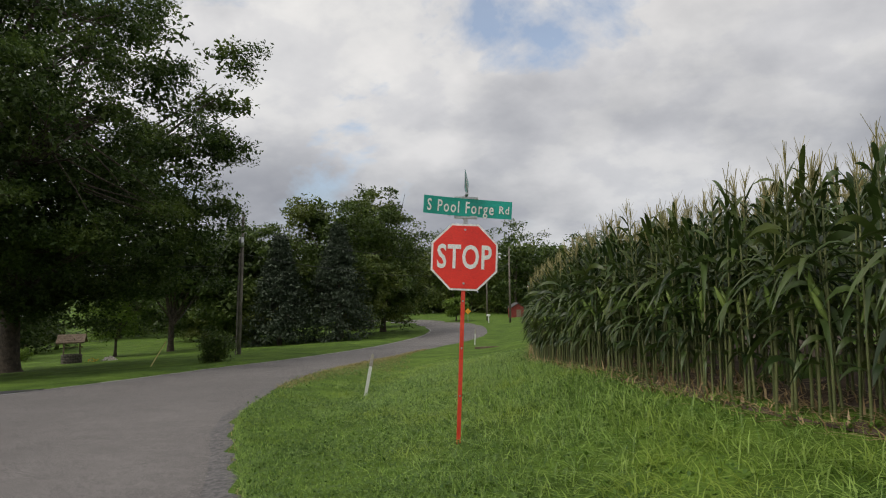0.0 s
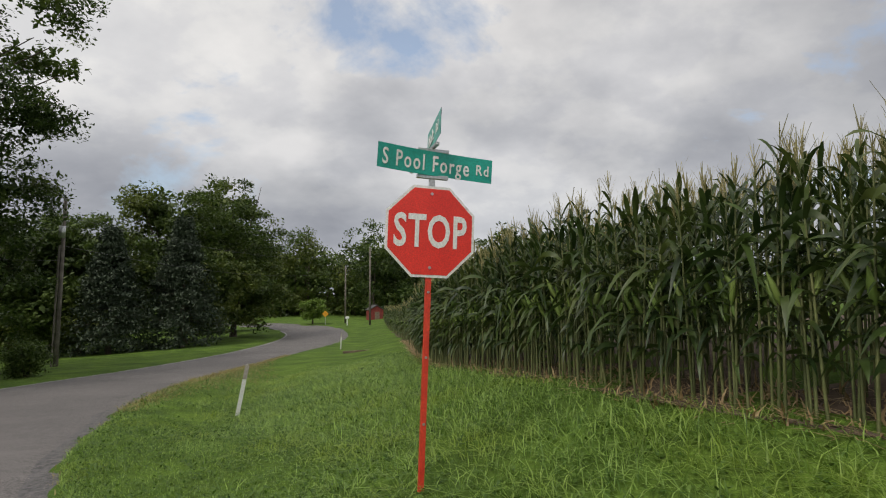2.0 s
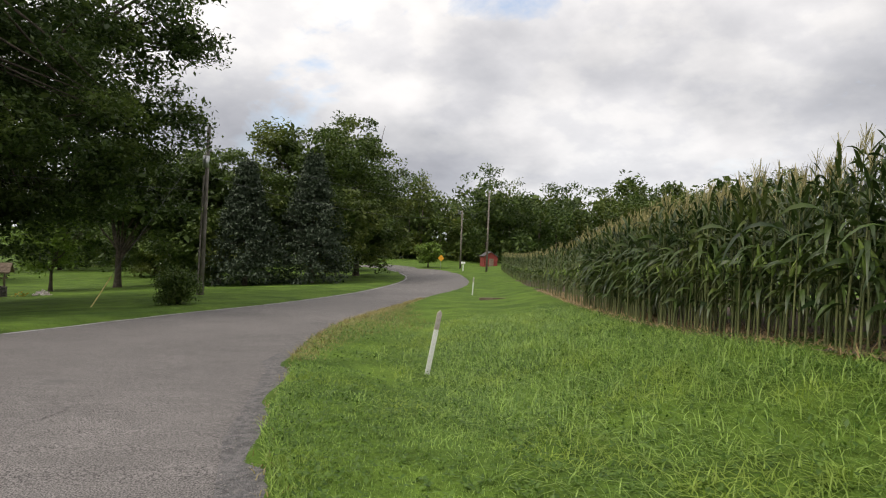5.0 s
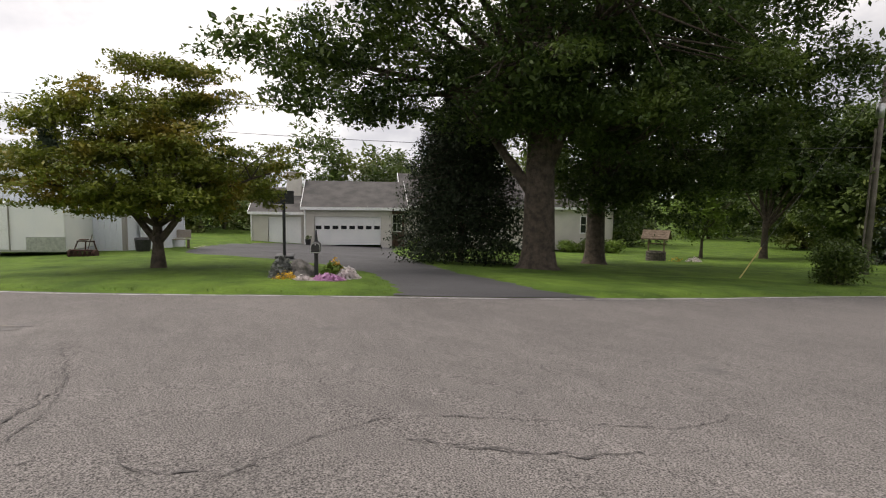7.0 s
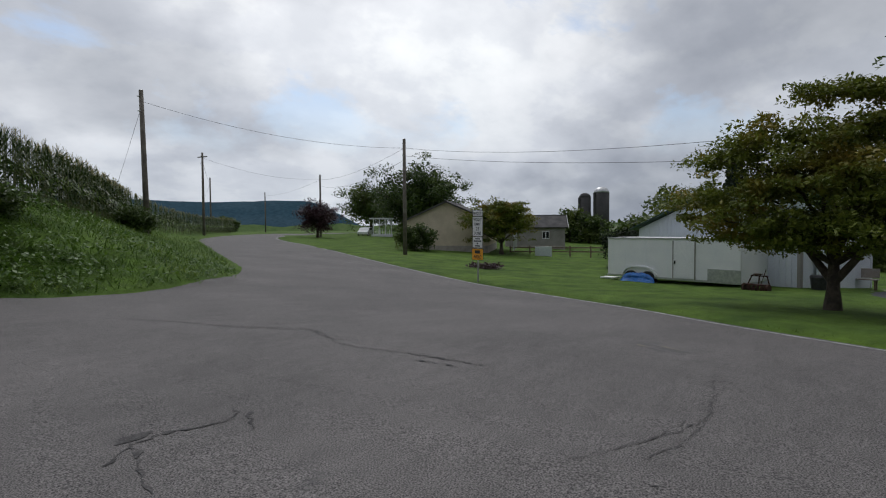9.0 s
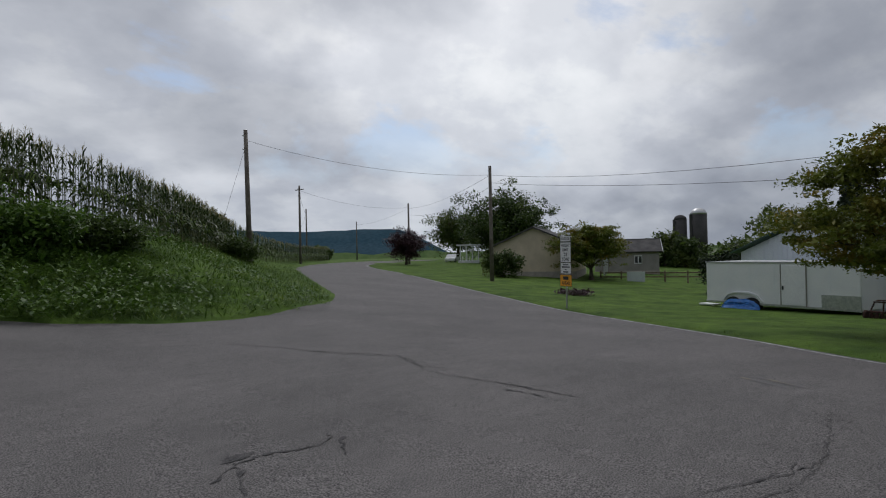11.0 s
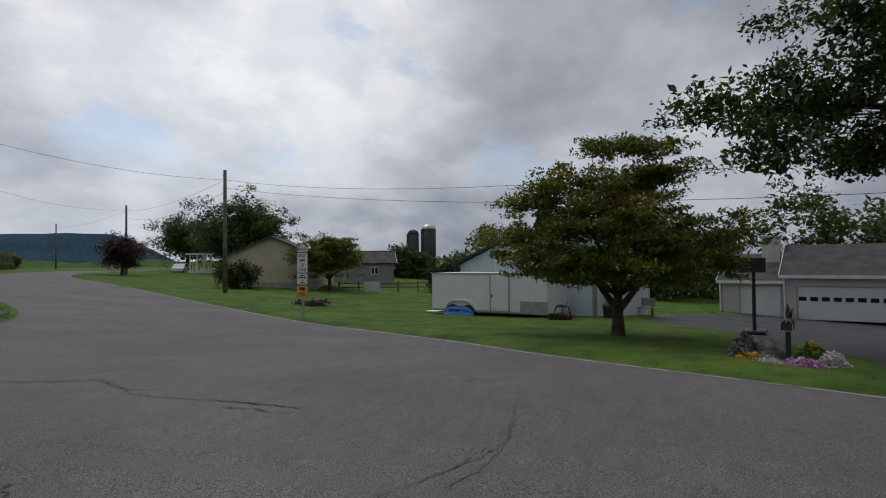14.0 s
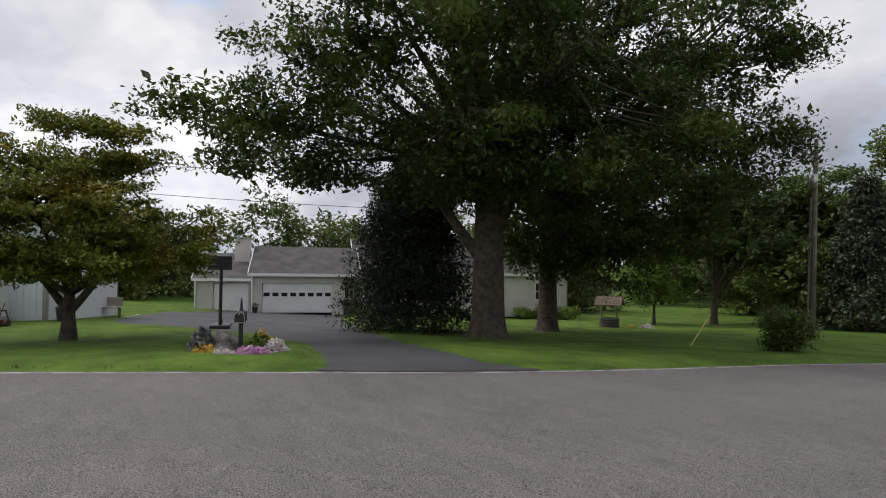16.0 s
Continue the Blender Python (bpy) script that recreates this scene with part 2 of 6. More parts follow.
M_GREY = surface("grey_siding", (0.27, 0.255, 0.235), (0.34, 0.32, 0.30), 1.0, 0.8, 0, 0.2, 30)
M_TAN = surface("tan_siding", (0.58, 0.49, 0.36), (0.68, 0.58, 0.44), 1.0, 0.8, 0, 0.2, 30)
M_STONE = surface("field_stone", (0.10, 0.094, 0.088), (0.24, 0.225, 0.21), 6, 0.9, 0, 0.8, 25, vary=0.25)
M_CONCRETE = surface("concrete", (0.36, 0.32, 0.28), (0.48, 0.43, 0.39), 2, 0.9, 0, 0.3, 40)
M_WOOD = surface("old_wood", (0.14, 0.10, 0.07), (0.24, 0.18, 0.13), 6, 0.85, 0, 0.5, 25)
M_GLASS_DARK = surface("window_glass", (0.012, 0.014, 0.016), (0.022, 0.024, 0.027), 3, 0.06, 0, 0, 40)
M_WELLSTONE = surface("dark_field_stone", (0.055, 0.048, 0.042), (0.15, 0.13, 0.11), 6, 0.9, 0, 0.8, 25, vary=0.3)
M_RUST = surface("rusty_iron", (0.035, 0.018, 0.014), (0.09, 0.04, 0.028), 7, 0.85, 0.3, 0.5, 30)
M_ROOFGREEN = surface("green_roof_steel", (0.014, 0.045, 0.032), (0.024, 0.065, 0.046), 1.5, 0.5, 0, 0.05, 25)
M_SILO = surface("silo_stave", (0.040, 0.038, 0.040), (0.068, 0.064, 0.064), 0.25, 0.85, 0, 0.2, 3)
# ridge woods: the blue of distance haze is mixed into the base colour
M_RIDGE = surface("hazed_ridge_woods", (0.030, 0.062, 0.085), (0.045, 0.080, 0.105), 0.004, 1.0, 0, 0, 0.05, spec=0.0)
M_FIELD = surface("far_field", (0.10, 0.16, 0.06), (0.16, 0.22, 0.09), 0.02, 1.0, 0, 0, 0.3, spec=0.0)
M_LEAF_OAK = leafy("oak_leaf", (0.022, 0.044, 0.011), (0.074, 0.118, 0.025), (0.118, 0.166, 0.034), 0.34)
M_LEAF_DOG = leafy("dogwood_leaf", (0.088, 0.122, 0.016), (0.195, 0.222, 0.030), (0.270, 0.200, 0.030), 0.25, patch=0.7)
M_LEAF_DARK = leafy("holly_leaf", (0.010, 0.019, 0.008), (0.026, 0.042, 0.016), None, 0.06, 0.8)
M_LEAF_WOOD = leafy("woods_leaf", (0.032, 0.058, 0.013), (0.098, 0.146, 0.029), (0.146, 0.172, 0.034), 0.32, patch=0.15)
M_LEAF_FIR = leafy("spruce_needles", (0.026, 0.042, 0.024), (0.076, 0.102, 0.062), None, 0.08, 0.6)
M_LEAF_BRIGHT = leafy("young_leaf", (0.090, 0.155, 0.022), (0.195, 0.290, 0.050), None, 0.35)
M_LEAF_PURPLE = leafy("purple_leaf", (0.035, 0.016, 0.022), (0.075, 0.032, 0.040), None, 0.15)
M_CORN = leafy("corn_leaf", (0.016, 0.034, 0.009), (0.068, 0.108, 0.026), (0.086, 0.112, 0.026), 0.2, 0.40, 1.2)
M_STALK = surface("corn_stalk", (0.070, 0.088, 0.028), (0.150, 0.160, 0.060), 3, 0.6, 0, 0.1, 30, vary=0.2)
M_TASSEL = leafy("corn_tassel", (0.26, 0.235, 0.10), (0.42, 0.37, 0.18), None, 0.25)
M_EAR = leafy("corn_husk", (0.14, 0.22, 0.05), (0.26, 0.34, 0.09), None, 0.15)
M_DRYLEAF = leafy("dry_corn_leaf", (0.28, 0.19, 0.09), (0.45, 0.33, 0.18), None, 0.2)
M_GRASS = leafy("long_grass", (0.072, 0.155, 0.028), (0.375, 0.530, 0.130), (0.290, 0.390, 0.066), 0.40, 0.45, 0.7)
M_MOWN = leafy("mown_grass_blade", (0.050, 0.095, 0.013), (0.150, 0.225, 0.036), None, 0.3)
M_WEED = leafy("clover_leaf", (0.042, 0.095, 0.012), (0.125, 0.215, 0.030), None, 0.3)
M_BANK = leafy("rank_grass", (0.036, 0.084, 0.010), (0.140, 0.232, 0.034), (0.190, 0.272, 0.038), 0.35, 0.5, 0.5)
M_DRYGRASS = leafy("dry_grass", (0.22, 0.19, 0.07), (0.36, 0.30, 0.12), None, 0.25)

# ---------------------------------------------------------------- mesh helpers


def np_mesh(name, verts, faces, mats, fmat=None):
    """An object from arrays: verts (n, 3), faces (m, k) of one k."""
    me = bpy.data.meshes.new(name)
    verts, faces = np.asarray(verts, np.float32), np.asarray(faces, np.int32)
    m, k = faces.shape
    me.vertices.add(len(verts))
    me.vertices.foreach_set("co", verts.ravel())
    me.loops.add(m * k)
    me.loops.foreach_set("vertex_index", faces.ravel())
    me.polygons.add(m)
    me.polygons.foreach_set("loop_start", np.arange(0, m * k, k, dtype=np.int32))
    for mt in mats if isinstance(mats, (list, tuple)) else [mats]:
        me.materials.append(mt)
    if fmat is not None:
        me.polygons.foreach_set("material_index", np.asarray(fmat, np.int32))
    me.update(calc_edges=True)
    return new(name, me)


def finish(name, bm, material, smooth=False):
    me = bpy.data.meshes.new(name)
    bmesh.ops.recalc_face_normals(bm, faces=bm.faces)
    if smooth:
        for f in bm.faces:
            f.smooth = True
    bm.to_mesh(me)
    bm.free()
    me.materials.append(material)
    return new(name, me)


def part(name, bm, material, parent, label="", smooth=False):
    ob = finish(name, bm, material, smooth)
    ob.parent = parent
    if label:
        ob["label"] = label
    return ob


def thing(name, label, category, m, group=""):
    ob = new(name)
    ob.empty_display_size = 0.2
    ob.matrix_world = m
    return tagged(ob, label, category, group)


def box(bm, size, at, bevel=0.0, turn=None):
    r = bmesh.ops.create_cube(bm, size=1.0)
    vs = r["verts"]
    bmesh.ops.scale(bm, vec=size, verts=vs)
    if bevel:
        es = list({e for v in vs for e in v.link_edges})
        r2 = bmesh.ops.bevel(bm, geom=es, offset=bevel, segments=1, affect="EDGES")
        vs = list({v for f in r2["faces"] for v in f.verts} | {v for v in vs if v.is_valid})
    if turn is not None:
        bmesh.ops.transform(bm, matrix=turn, verts=vs)
    bmesh.ops.translate(bm, vec=at, verts=vs)
    return bm


def boxm(size, at, bevel=0.0, turn=None):
    return box(bmesh.new(), size, at, bevel, turn)


def tube(bm, p, q, r1, r2, seg=8):
    p, q = Vector(p), Vector(q)
    d = q - p
    m = Matrix.Translation((p + q) / 2) @ d.to_track_quat("Z", "Y").to_matrix().to_4x4()
    bmesh.ops.create_cone(bm, cap_ends=True, segments=seg, radius1=r1, radius2=r2, depth=d.length, matrix=m)
    return bm


def tubem(p, q, r1, r2, seg=8):
    return tube(bmesh.new(), p, q, r1, r2, seg)


def prism(bm, outline, y0, y1):
    """A solid between y0 and y1 with that outline in x and z."""
    a = [bm.verts.new((x, y0, z)) for x, z in outline]
    b = [bm.verts.new((x, y1, z)) for x, z in outline]
    n = len(outline)
    bm.faces.new(a)
    bm.faces.new(b[::-1])
    for i in range(n):
        bm.faces.new((a[i], b[i], b[(i + 1) % n], a[(i + 1) % n]))
    return bm


def lettering(text, height, width=None, thick=0.004, spacing=1.0, weight=0.012):
    """The text as a flat solid in x and z, centred, with capitals of that height."""
    cu = bpy.data.curves.new("text", "FONT")
    cu.body, cu.align_x, cu.extrude, cu.space_character, cu.resolution_u = text, "CENTER", thick / 2, spacing, 3
    cu.size = height / 0.69
    cu.offset = height * weight
    tmp = bpy.data.objects.new("text", cu)
    scene.collection.objects.link(tmp)
    me = bpy.data.meshes.new_from_object(tmp.evaluated_get(bpy.context.evaluated_depsgraph_get()))
    bpy.data.objects.remove(tmp)
    bm = bmesh.new()
    bm.from_mesh(me)
    bpy.data.meshes.remove(me)
    xs = [v.co.x for v in bm.verts]
    mid, ext = (max(xs) + min(xs)) / 2, max(xs) - min(xs)
    sx = width / ext if width else 1.0
    for v in bm.verts:
        x, y, z = v.co
        v.co = ((x - mid) * sx, -z, y - height / 2)
    return bm


# ---------------------------------------------------------------- the lie of the land


def ramp_soft(u, k=1.2):
    return k * np.logaddexp(0, u / k)


def ease(a, b, x):
    t = np.clip((x - a) / (b - a), 0, 1)
    return t * t * (3 - 2 * t)


CORN_EDGE = [(-30, 9.5), (-5, 6.0), (6.3, 3.4), (8.2, 2.95), (10.3, 2.55), (13, 2.3), (15.8, 2.2), (22, 2.9), (34, 4.4), (48, 5.8), (64, 7.1), (92, 9.6), (140, 18)]


def corn_x(y):
    """The west edge of the corn field that lies along the road."""
    return np.interp(y, [p[0] for p in CORN_EDGE], [p[1] for p in CORN_EDGE])


def corn_start(y):
    """Where the first row of stalks stands."""
    return corn_x(y) + np.interp(y, [4.7, 5.5, 7.2, 10.4, 13], [-0.3, -0.3, -0.2, 0.15, 0.3])


def bank_d(x, y):
    """How far a place lies behind the foot of the south bank."""
    d1 = (x + 18.4) * 0.8 - (y + 8.7) * 0.6 + 3.6 * ease(35, 78, -(x + 18.4) * 0.6 - (y + 8.7) * 0.8)
    d2 = -(y + 5.4) - 0.75 * np.maximum(0, x + 5)
    d = np.minimum(d1, d2)
    return d - 0.25 * np.maximum(0, 1 - np.abs(d1 - d2) / 2) ** 2


def land(x, y):
    x, y = np.asarray(x, float), np.asarray(y, float)
    z = -2.3 * np.tanh(0.052 * ramp_soft(-x - 8.5) / 2.3) - 3.0 * np.tanh(0.064 * ramp_soft(y - 10.5) / 3.0)
    z = z + 0.06 * 60 * np.tanh(ramp_soft(-y - 2) / 60) * ease(-400, -60, -np.hypot(x, y) + 0 * x)
    d = x - (corn_x(y) - 3.2)
    z = z + 2.5 * np.tanh(0.09 * ramp_soft((x + 2.6) * 0.9 - (y - 6.2) * 0.5, 0.6) / 2.5)
    z = z + (0.45 * ease(0, 3.4, d) + 0.04 * np.clip(d - 3.4, 0, 40)) * ease(-2.5, 3.5, y)
    z = z - 0.27 * np.exp(-((x + 1.75) / 1.05) ** 2) * ease(9.5, 13.5, y) * ease(34, 22, y)
    d = bank_d(x, y)
    return z + 2.3 * ease(0.3, 9, d) + 0.03 * np.clip(d - 9, 0, 60)


def H(x, y):
    return float(land(x, y))


WEST_EDGE = [(-140, -84), (-92, -62.5), (-77, -56), (-65, -49.8), (-57, -43.6), (-50, -35.6), (-44.2, -27.0), (-33.2, -13), (-24.2, -1.6), (-18.6, 4.6), (-16, 6.9), (-14.2, 8.8), (-12.5, 11.2), (-11.2, 14), (-10.3, 17.8), (-9.4, 23.5), (-7.8, 30.5), (-5.5, 46), (-3.8, 65), (-5, 80), (-9, 94), (-20, 111), (-38, 129)]
EAST_EDGE = [(-32, 133), (-13, 115), (-2, 99), (2.5, 87), (3.2, 68), (1.6, 54), (-0.5, 43.7), (-2, 36), (-2.95, 30), (-4.0, 21.5), (-4.0, 15.3), (-3.6, 12.5), (-3.3, 10.3), (-2.9, 9.1), (-2.05, 7.05), (-1.45, 5.64), (-0.6, 3.7), (0.4, 1.8), (2.2, -0.9), (6, -5.2), (14, -12.5), (60, -54)]
MOUTH_EDGE = [(52, -62), (8, -19.5), (0, -11.8), (-3.5, -8.6), (-6.2, -6.7), (-9.4, -5.9), (-11.7, -5.7), (-14.7, -6.8), (-19.7, -10.3), (-25.6, -18), (-39.6, -36.7), (-50, -46.8), (-60, -54.6), (-71, -61.5), (-88, -69.5), (-136, -91)]


def smooth_line(pts, step=0.8):
    """A denser line through the points (Catmull-Rom)."""
    p = [Vector(a) for a in pts]
    out = []
    for i in range(len(p) - 1):
        a, b, c, d = p[max(i - 1, 0)], p[i], p[i + 1], p[min(i + 2, len(p) - 1)]
        n = max(1, min(24, int((c - b).length / step)))
        for k in range(n):
            t = k / n
            out.append(0.5 * ((2 * b) + (c - a) * t + (2 * a - 5 * b + 4 * c - d) * t * t + (3 * b - a - 3 * c + d) * t ** 3))
    out.append(p[-1])
    return [(v.x, v.y) for v in out]


W_LINE, E_LINE, S_LINE = smooth_line(WEST_EDGE), smooth_line(EAST_EDGE), smooth_line(MOUTH_EDGE)
ROAD_RING = W_LINE + E_LINE + S_LINE


def signed_distance(ring, x, y):
    """Distance from a closed line, minus inside."""
    ring = np.asarray(ring)
    best, inside = np.full(x.shape, 1e9), np.zeros(x.shape, bool)
    for (ax, ay), (bx, by) in zip(ring, np.roll(ring, -1, axis=0)):
        ex, ey = bx - ax, by - ay
        t = np.clip(((x - ax) * ex + (y - ay) * ey) / (ex * ex + ey * ey + 1e-9), 0, 1)
        best = np.minimum(best, (x - ax - t * ex) ** 2 + (y - ay - t * ey) ** 2)
        hit = ((ay > y) != (by > y)) & (x < ex * (y - ay) / (ey + 1e-12) + ax)
        inside ^= hit
    return np.where(inside, -1, 1) * np.sqrt(best)


def draped(name, ring, lift, material, step=1.5, near=(-32, 8, -14, 42), coarse=8.0):
    """A sheet with that outline, cut finely and laid on the land."""
    bm = bmesh.new()
    vs = [bm.verts.new((x, y, 0)) for x, y in ring]
    es = [bm.edges.new((a, b)) for a, b in zip(vs, vs[1:] + vs[:1])]
    bmesh.ops.triangle_fill(bm, use_beauty=True, use_dissolve=False, edges=es)
    xs, ys = [p[0] for p in ring], [p[1] for p in ring]
    for axis, lo, hi, a, b in ((0, min(xs), max(xs), near[0], near[1]), (1, min(ys), max(ys), near[2], near[3])):
        v = lo
        while v < hi:
            v += step if a <= v <= b else coarse
            co, no = ((v, 0, 0), (1, 0, 0)) if axis == 0 else ((0, v, 0), (0, 1, 0))
            bmesh.ops.bisect_plane(bm, geom=bm.verts[:] + bm.edges[:] + bm.faces[:], plane_co=co, plane_no=no)
    c = np.array([v.co for v in bm.verts])
    z = land(c[:, 0], c[:, 1]) + lift
    for v, zz in zip(bm.verts, z):
        v.co.z = zz
    for f in bm.faces:
        f.normal_update()
        if f.normal.z < 0:
            f.normal_flip()
        f.smooth = True
    me = bpy.data.meshes.new(name)
    bm.to_mesh(me)
    bm.free()
    me.materials.append(material)
    return new(name, me)


road = tagged(draped("road", ROAD_RING, 0.0, M_ASPHALT), "worn grey asphalt country road with a wide junction", "road", kind="structure")
DRIVE_RING = smooth_line([(-12.1, 12.0), (-12.9, 12.45), (-14.4, 13.1), (-17.9, 14.15), (-21.5, 14.3), (-24.8, 13.5), (-27.9, 11.7), (-31, 11.6), (-38, 14.2), (-42.6, 17.0), (-44.6, 21.5), (-41.6, 28.3), (-35, 24.6), (-25.2, 20.5), (-18.6, 17.8), (-14.3, 16.6), (-12.2, 15.95), (-10.78, 15.9)], 1.0) + [(px_ + 0.04, py_) for px_, py_ in W_LINE[::-1] if 12.1 < py_ < 15.8 and -20 < px_]
driveway = tagged(draped("driveway", DRIVE_RING, 0.012, M_DRIVE, 1.5, (-46, -11, 10, 30)), "dark sealed asphalt driveway running to the garage", "driveway", kind="structure")
patio = tagged(draped("pavement_patio", [(-29.4, 9.6), (-36.5, 11.0), (-38.6, 13.6), (-37.6, 14.0), (-31, 11.4), (-29.0, 11.3)], 0.03, M_CONCRETE, 2, (-40, -28, 8, 16)), "pale brown paved patio beside the steel shed", "patio", kind="structure")

# the ground: one sheet, fine near the road and coarse towards the horizon


def spread_axis(lo, hi, step, far):
    a = list(np.arange(lo, hi + 1e-6, step))
    s, v = step, hi
    while v < far:
        s *= 1.2
        v += s
        a.append(v)
    s, v = step, lo
    while v > -far:
        s *= 1.2
        v -= s
        a.insert(0, v)
    return np.array(a)


gx, gy = spread_axis(-32, 9, 0.36, 4200), spread_axis(-14, 34, 0.36, 4200)
GX, GY = np.meshgrid(gx, gy)
sd_road, sd_drive = signed_distance(ROAD_RING, GX, GY), signed_distance(DRIVE_RING, GX, GY)
GZ = land(GX, GY)
GZ += np.where(sd_road > 0, 0.05 * ease(0, 0.5, sd_road), -0.14 * ease(0, 0.35, -sd_road))
GZ += np.where(sd_drive > 0, 0.03 * ease(0, 0.5, sd_drive), -0.10 * ease(0, 0.35, -sd_drive))
GZ += np.where(np.hypot(GX, GY) < 60, 0.02 * np.sin(GX * 1.7 + np.sin(GY * 1.3)) * np.sin(GY * 1.9) * ease(0.3, 2, sd_road), 0)
GZ -= 9.0 * ease(180, 900, np.hypot(GX, GY))
ny, nx = GX.shape
idx = np.arange(nx * ny).reshape(ny, nx)
quads = np.stack([idx[:-1, :-1], idx[:-1, 1:], idx[1:, 1:], idx[1:, :-1]], -1).reshape(-1, 4)
ground = np_mesh("ground", np.stack([GX, GY, GZ], -1).reshape(-1, 3), quads, M_LAWN)
ground.data.polygons.foreach_set("use_smooth", np.ones(len(quads), bool))
tagged(ground, "green grass lawns, verges and fields round the road", "ground", kind="structure")


def ribbon(line, width, lift, side=0.0):
    """A flat strip along a line, laid on the land, shifted sideways."""
    p = np.array(line)
    t = np.gradient(p, axis=0)
    t /= np.linalg.norm(t, axis=1)[:, None] + 1e-9
    n = np.stack([-t[:, 1], t[:, 0]], 1)
    w = np.asarray(width) * np.ones(len(p))
    a, b = p + n * (side + w / 2)[:, None], p + n * (side - w / 2)[:, None]
    v = np.concatenate([a, b])
    z = land(v[:, 0], v[:, 1]) + lift
    k = len(p)
    f = [(i, i + 1, k + i + 1, k + i) for i in range(k - 1)]
    return np.column_stack([v, z]), np.array(f)[:, ::-1]


def strip(name, line, width, lift, material, side=0.0):
    v, f = ribbon(line, width, lift, side)
    return np_mesh(name, v, f, material)


tagged(strip("trim_edge_line", [p for p in W_LINE if -60 < p[1] < 90], 0.10, 0.006, M_LINE, -0.22), "worn white edge line along the road", "road marking", kind="structure")
for k, off in enumerate((3.25, 3.5)):
    line = [p for p in W_LINE if 0.5 < p[1] < 17]
    for i in range(2, len(line) - 2, 11):
        tagged(strip("trim_centre_line", line[i:i + 2], 0.07, 0.004, M_YELLOW, -off), "faded yellow centre line, mostly worn away", "road marking", kind="structure")

CRACKS = [[(-8.86, -3.64), (-9.81, -2.0), (-10.31, -0.15), (-10.71, 0.87), (-10.1, 1.83), (-9.8, 2.28), (-9.68, 3.46), (-9.48, 4.65)],
          [(-7.75, -3.26), (-8.4, -2.9), (-9.2, -2.6)], [(-13.21, -0.82), (-14.09, 0.22)], [(-13.4, -0.7), (-13.95, 0.36)],
          [(-10.39, 6.95), (-9.3, 7.0), (-8.55, 6.98), (-8.2, 6.85), (-7.79, 6.67), (-7.4, 6.4)], [(-8.37, 6.84), (-7.56, 6.53), (-7.1, 6.2)],
          [(-6.2, 7.7), (-6.45, 8.45), (-6.47, 8.92), (-6.15, 9.43), (-5.7, 10.0), (-5.32, 10.52), (-5.27, 11.16)],
          [(-6.9, 6.72), (-7.0, 7.02), (-6.85, 7.21), (-6.5, 7.3), (-6.3, 7.6)], [(-6.1, 8.8), (-5.49, 9.41), (-5.14, 9.98)], [(-5.9, 8.9), (-5.26, 9.65)]]
CRACKS += [[(-6.9, 3.26), (-6.64, 3.52), (-6.1, 3.3), (-5.6, 3.5)], [(-10.6, -0.3), (-11.2, 0.2), (-11.9, 0.2)],
          [(-9.7, -2.18), (-10.04, -1.33), (-10.19, -0.17), (-10.46, 0.5), (-10.69, 0.93)],
          [(-10.69, 0.93), (-10.15, 1.72), (-10.2, 2.32)],
          [(-13.39, -1.0), (-13.99, -0.66), (-14.39, 0.15)],
          [(-9.4, 3.55), (-9.31, 4.15), (-9.12, 4.77)],
          [(-6.02, 3.05), (-5.85, 3.45), (-5.64, 3.81), (-5.45, 4.19)],
          [(-6.87, 3.48), (-6.57, 3.85)],
          [(-10.01, 6.97), (-8.96, 6.99), (-8.27, 6.95), (-7.75, 6.83), (-7.31, 6.64)]]
rc = random.Random(4)
cv, cf, base = [], [], 0
for line in CRACKS:
    dense = [(x + rc.uniform(-0.03, 0.03), y + rc.uniform(-0.03, 0.03)) for x, y in smooth_line(line, 0.055)]
    wide = 2.0 if sum(q[1] for q in line) / len(line) < 5.5 else 0.75
    w = [wide * (rc.uniform(0.002, 0.018) if rc.random() > 0.15 else 0.0006) * (1.0 if rc.random() > 0.1 else 2.4) for _ in dense]
    v, f = ribbon(dense, w, 0.006)
    cv.append(v), cf.append(f + base)
    base += len(v)
tagged(np_mesh("road_cracks", np.concatenate(cv), np.concatenate(cf), M_TAR), "dark wandering cracks and sealed patches in the asphalt", "crack", kind="stuff")
for x, y, r in ((-6.0, 3.2, 0.07),):
    ring = [(x + r * 2.4 * math.cos(a) * q, y + r * math.sin(a) * q) for a, q in ((a, rc.uniform(0.75, 1.1)) for a in np.linspace(0, 2 * math.pi, 16)[:-1])]
    tagged(draped("road_patch", ring, 0.005, M_TAR, 0.5, (-50, 50, -50, 50)), "small dark patch of crumbled asphalt", "road patch", kind="structure")

# loose gravel along the inside of the bend
line = [p for p in E_LINE if 0.5 < p[1] < 19]
gw = [0.34 + 0.55 * abs(noise.noise(Vector((px_ * 0.9, py_ * 0.9, 3.0)))) for px_, py_ in line]
v, f = ribbon(line, gw, 0.008, -0.06)
tagged(np_mesh("trim_gravel_shoulder", v, f, M_GRAVEL), "strip of loose grey gravel at the asphalt edge", "gravel", kind="structure")
rg = np.random.default_rng(11)
n = 6500
pick = rg.integers(0, len(line) - 1, n)
lp = np.array(line)
t = lp[pick + 1] - lp[pick]
nrm = np.stack([t[:, 1], -t[:, 0]], 1) / np.linalg.norm(t, axis=1)[:, None]
pos = lp[pick] + t * rg.random((n, 1)) + nrm * rg.normal(0.12, 0.24, (n, 1))
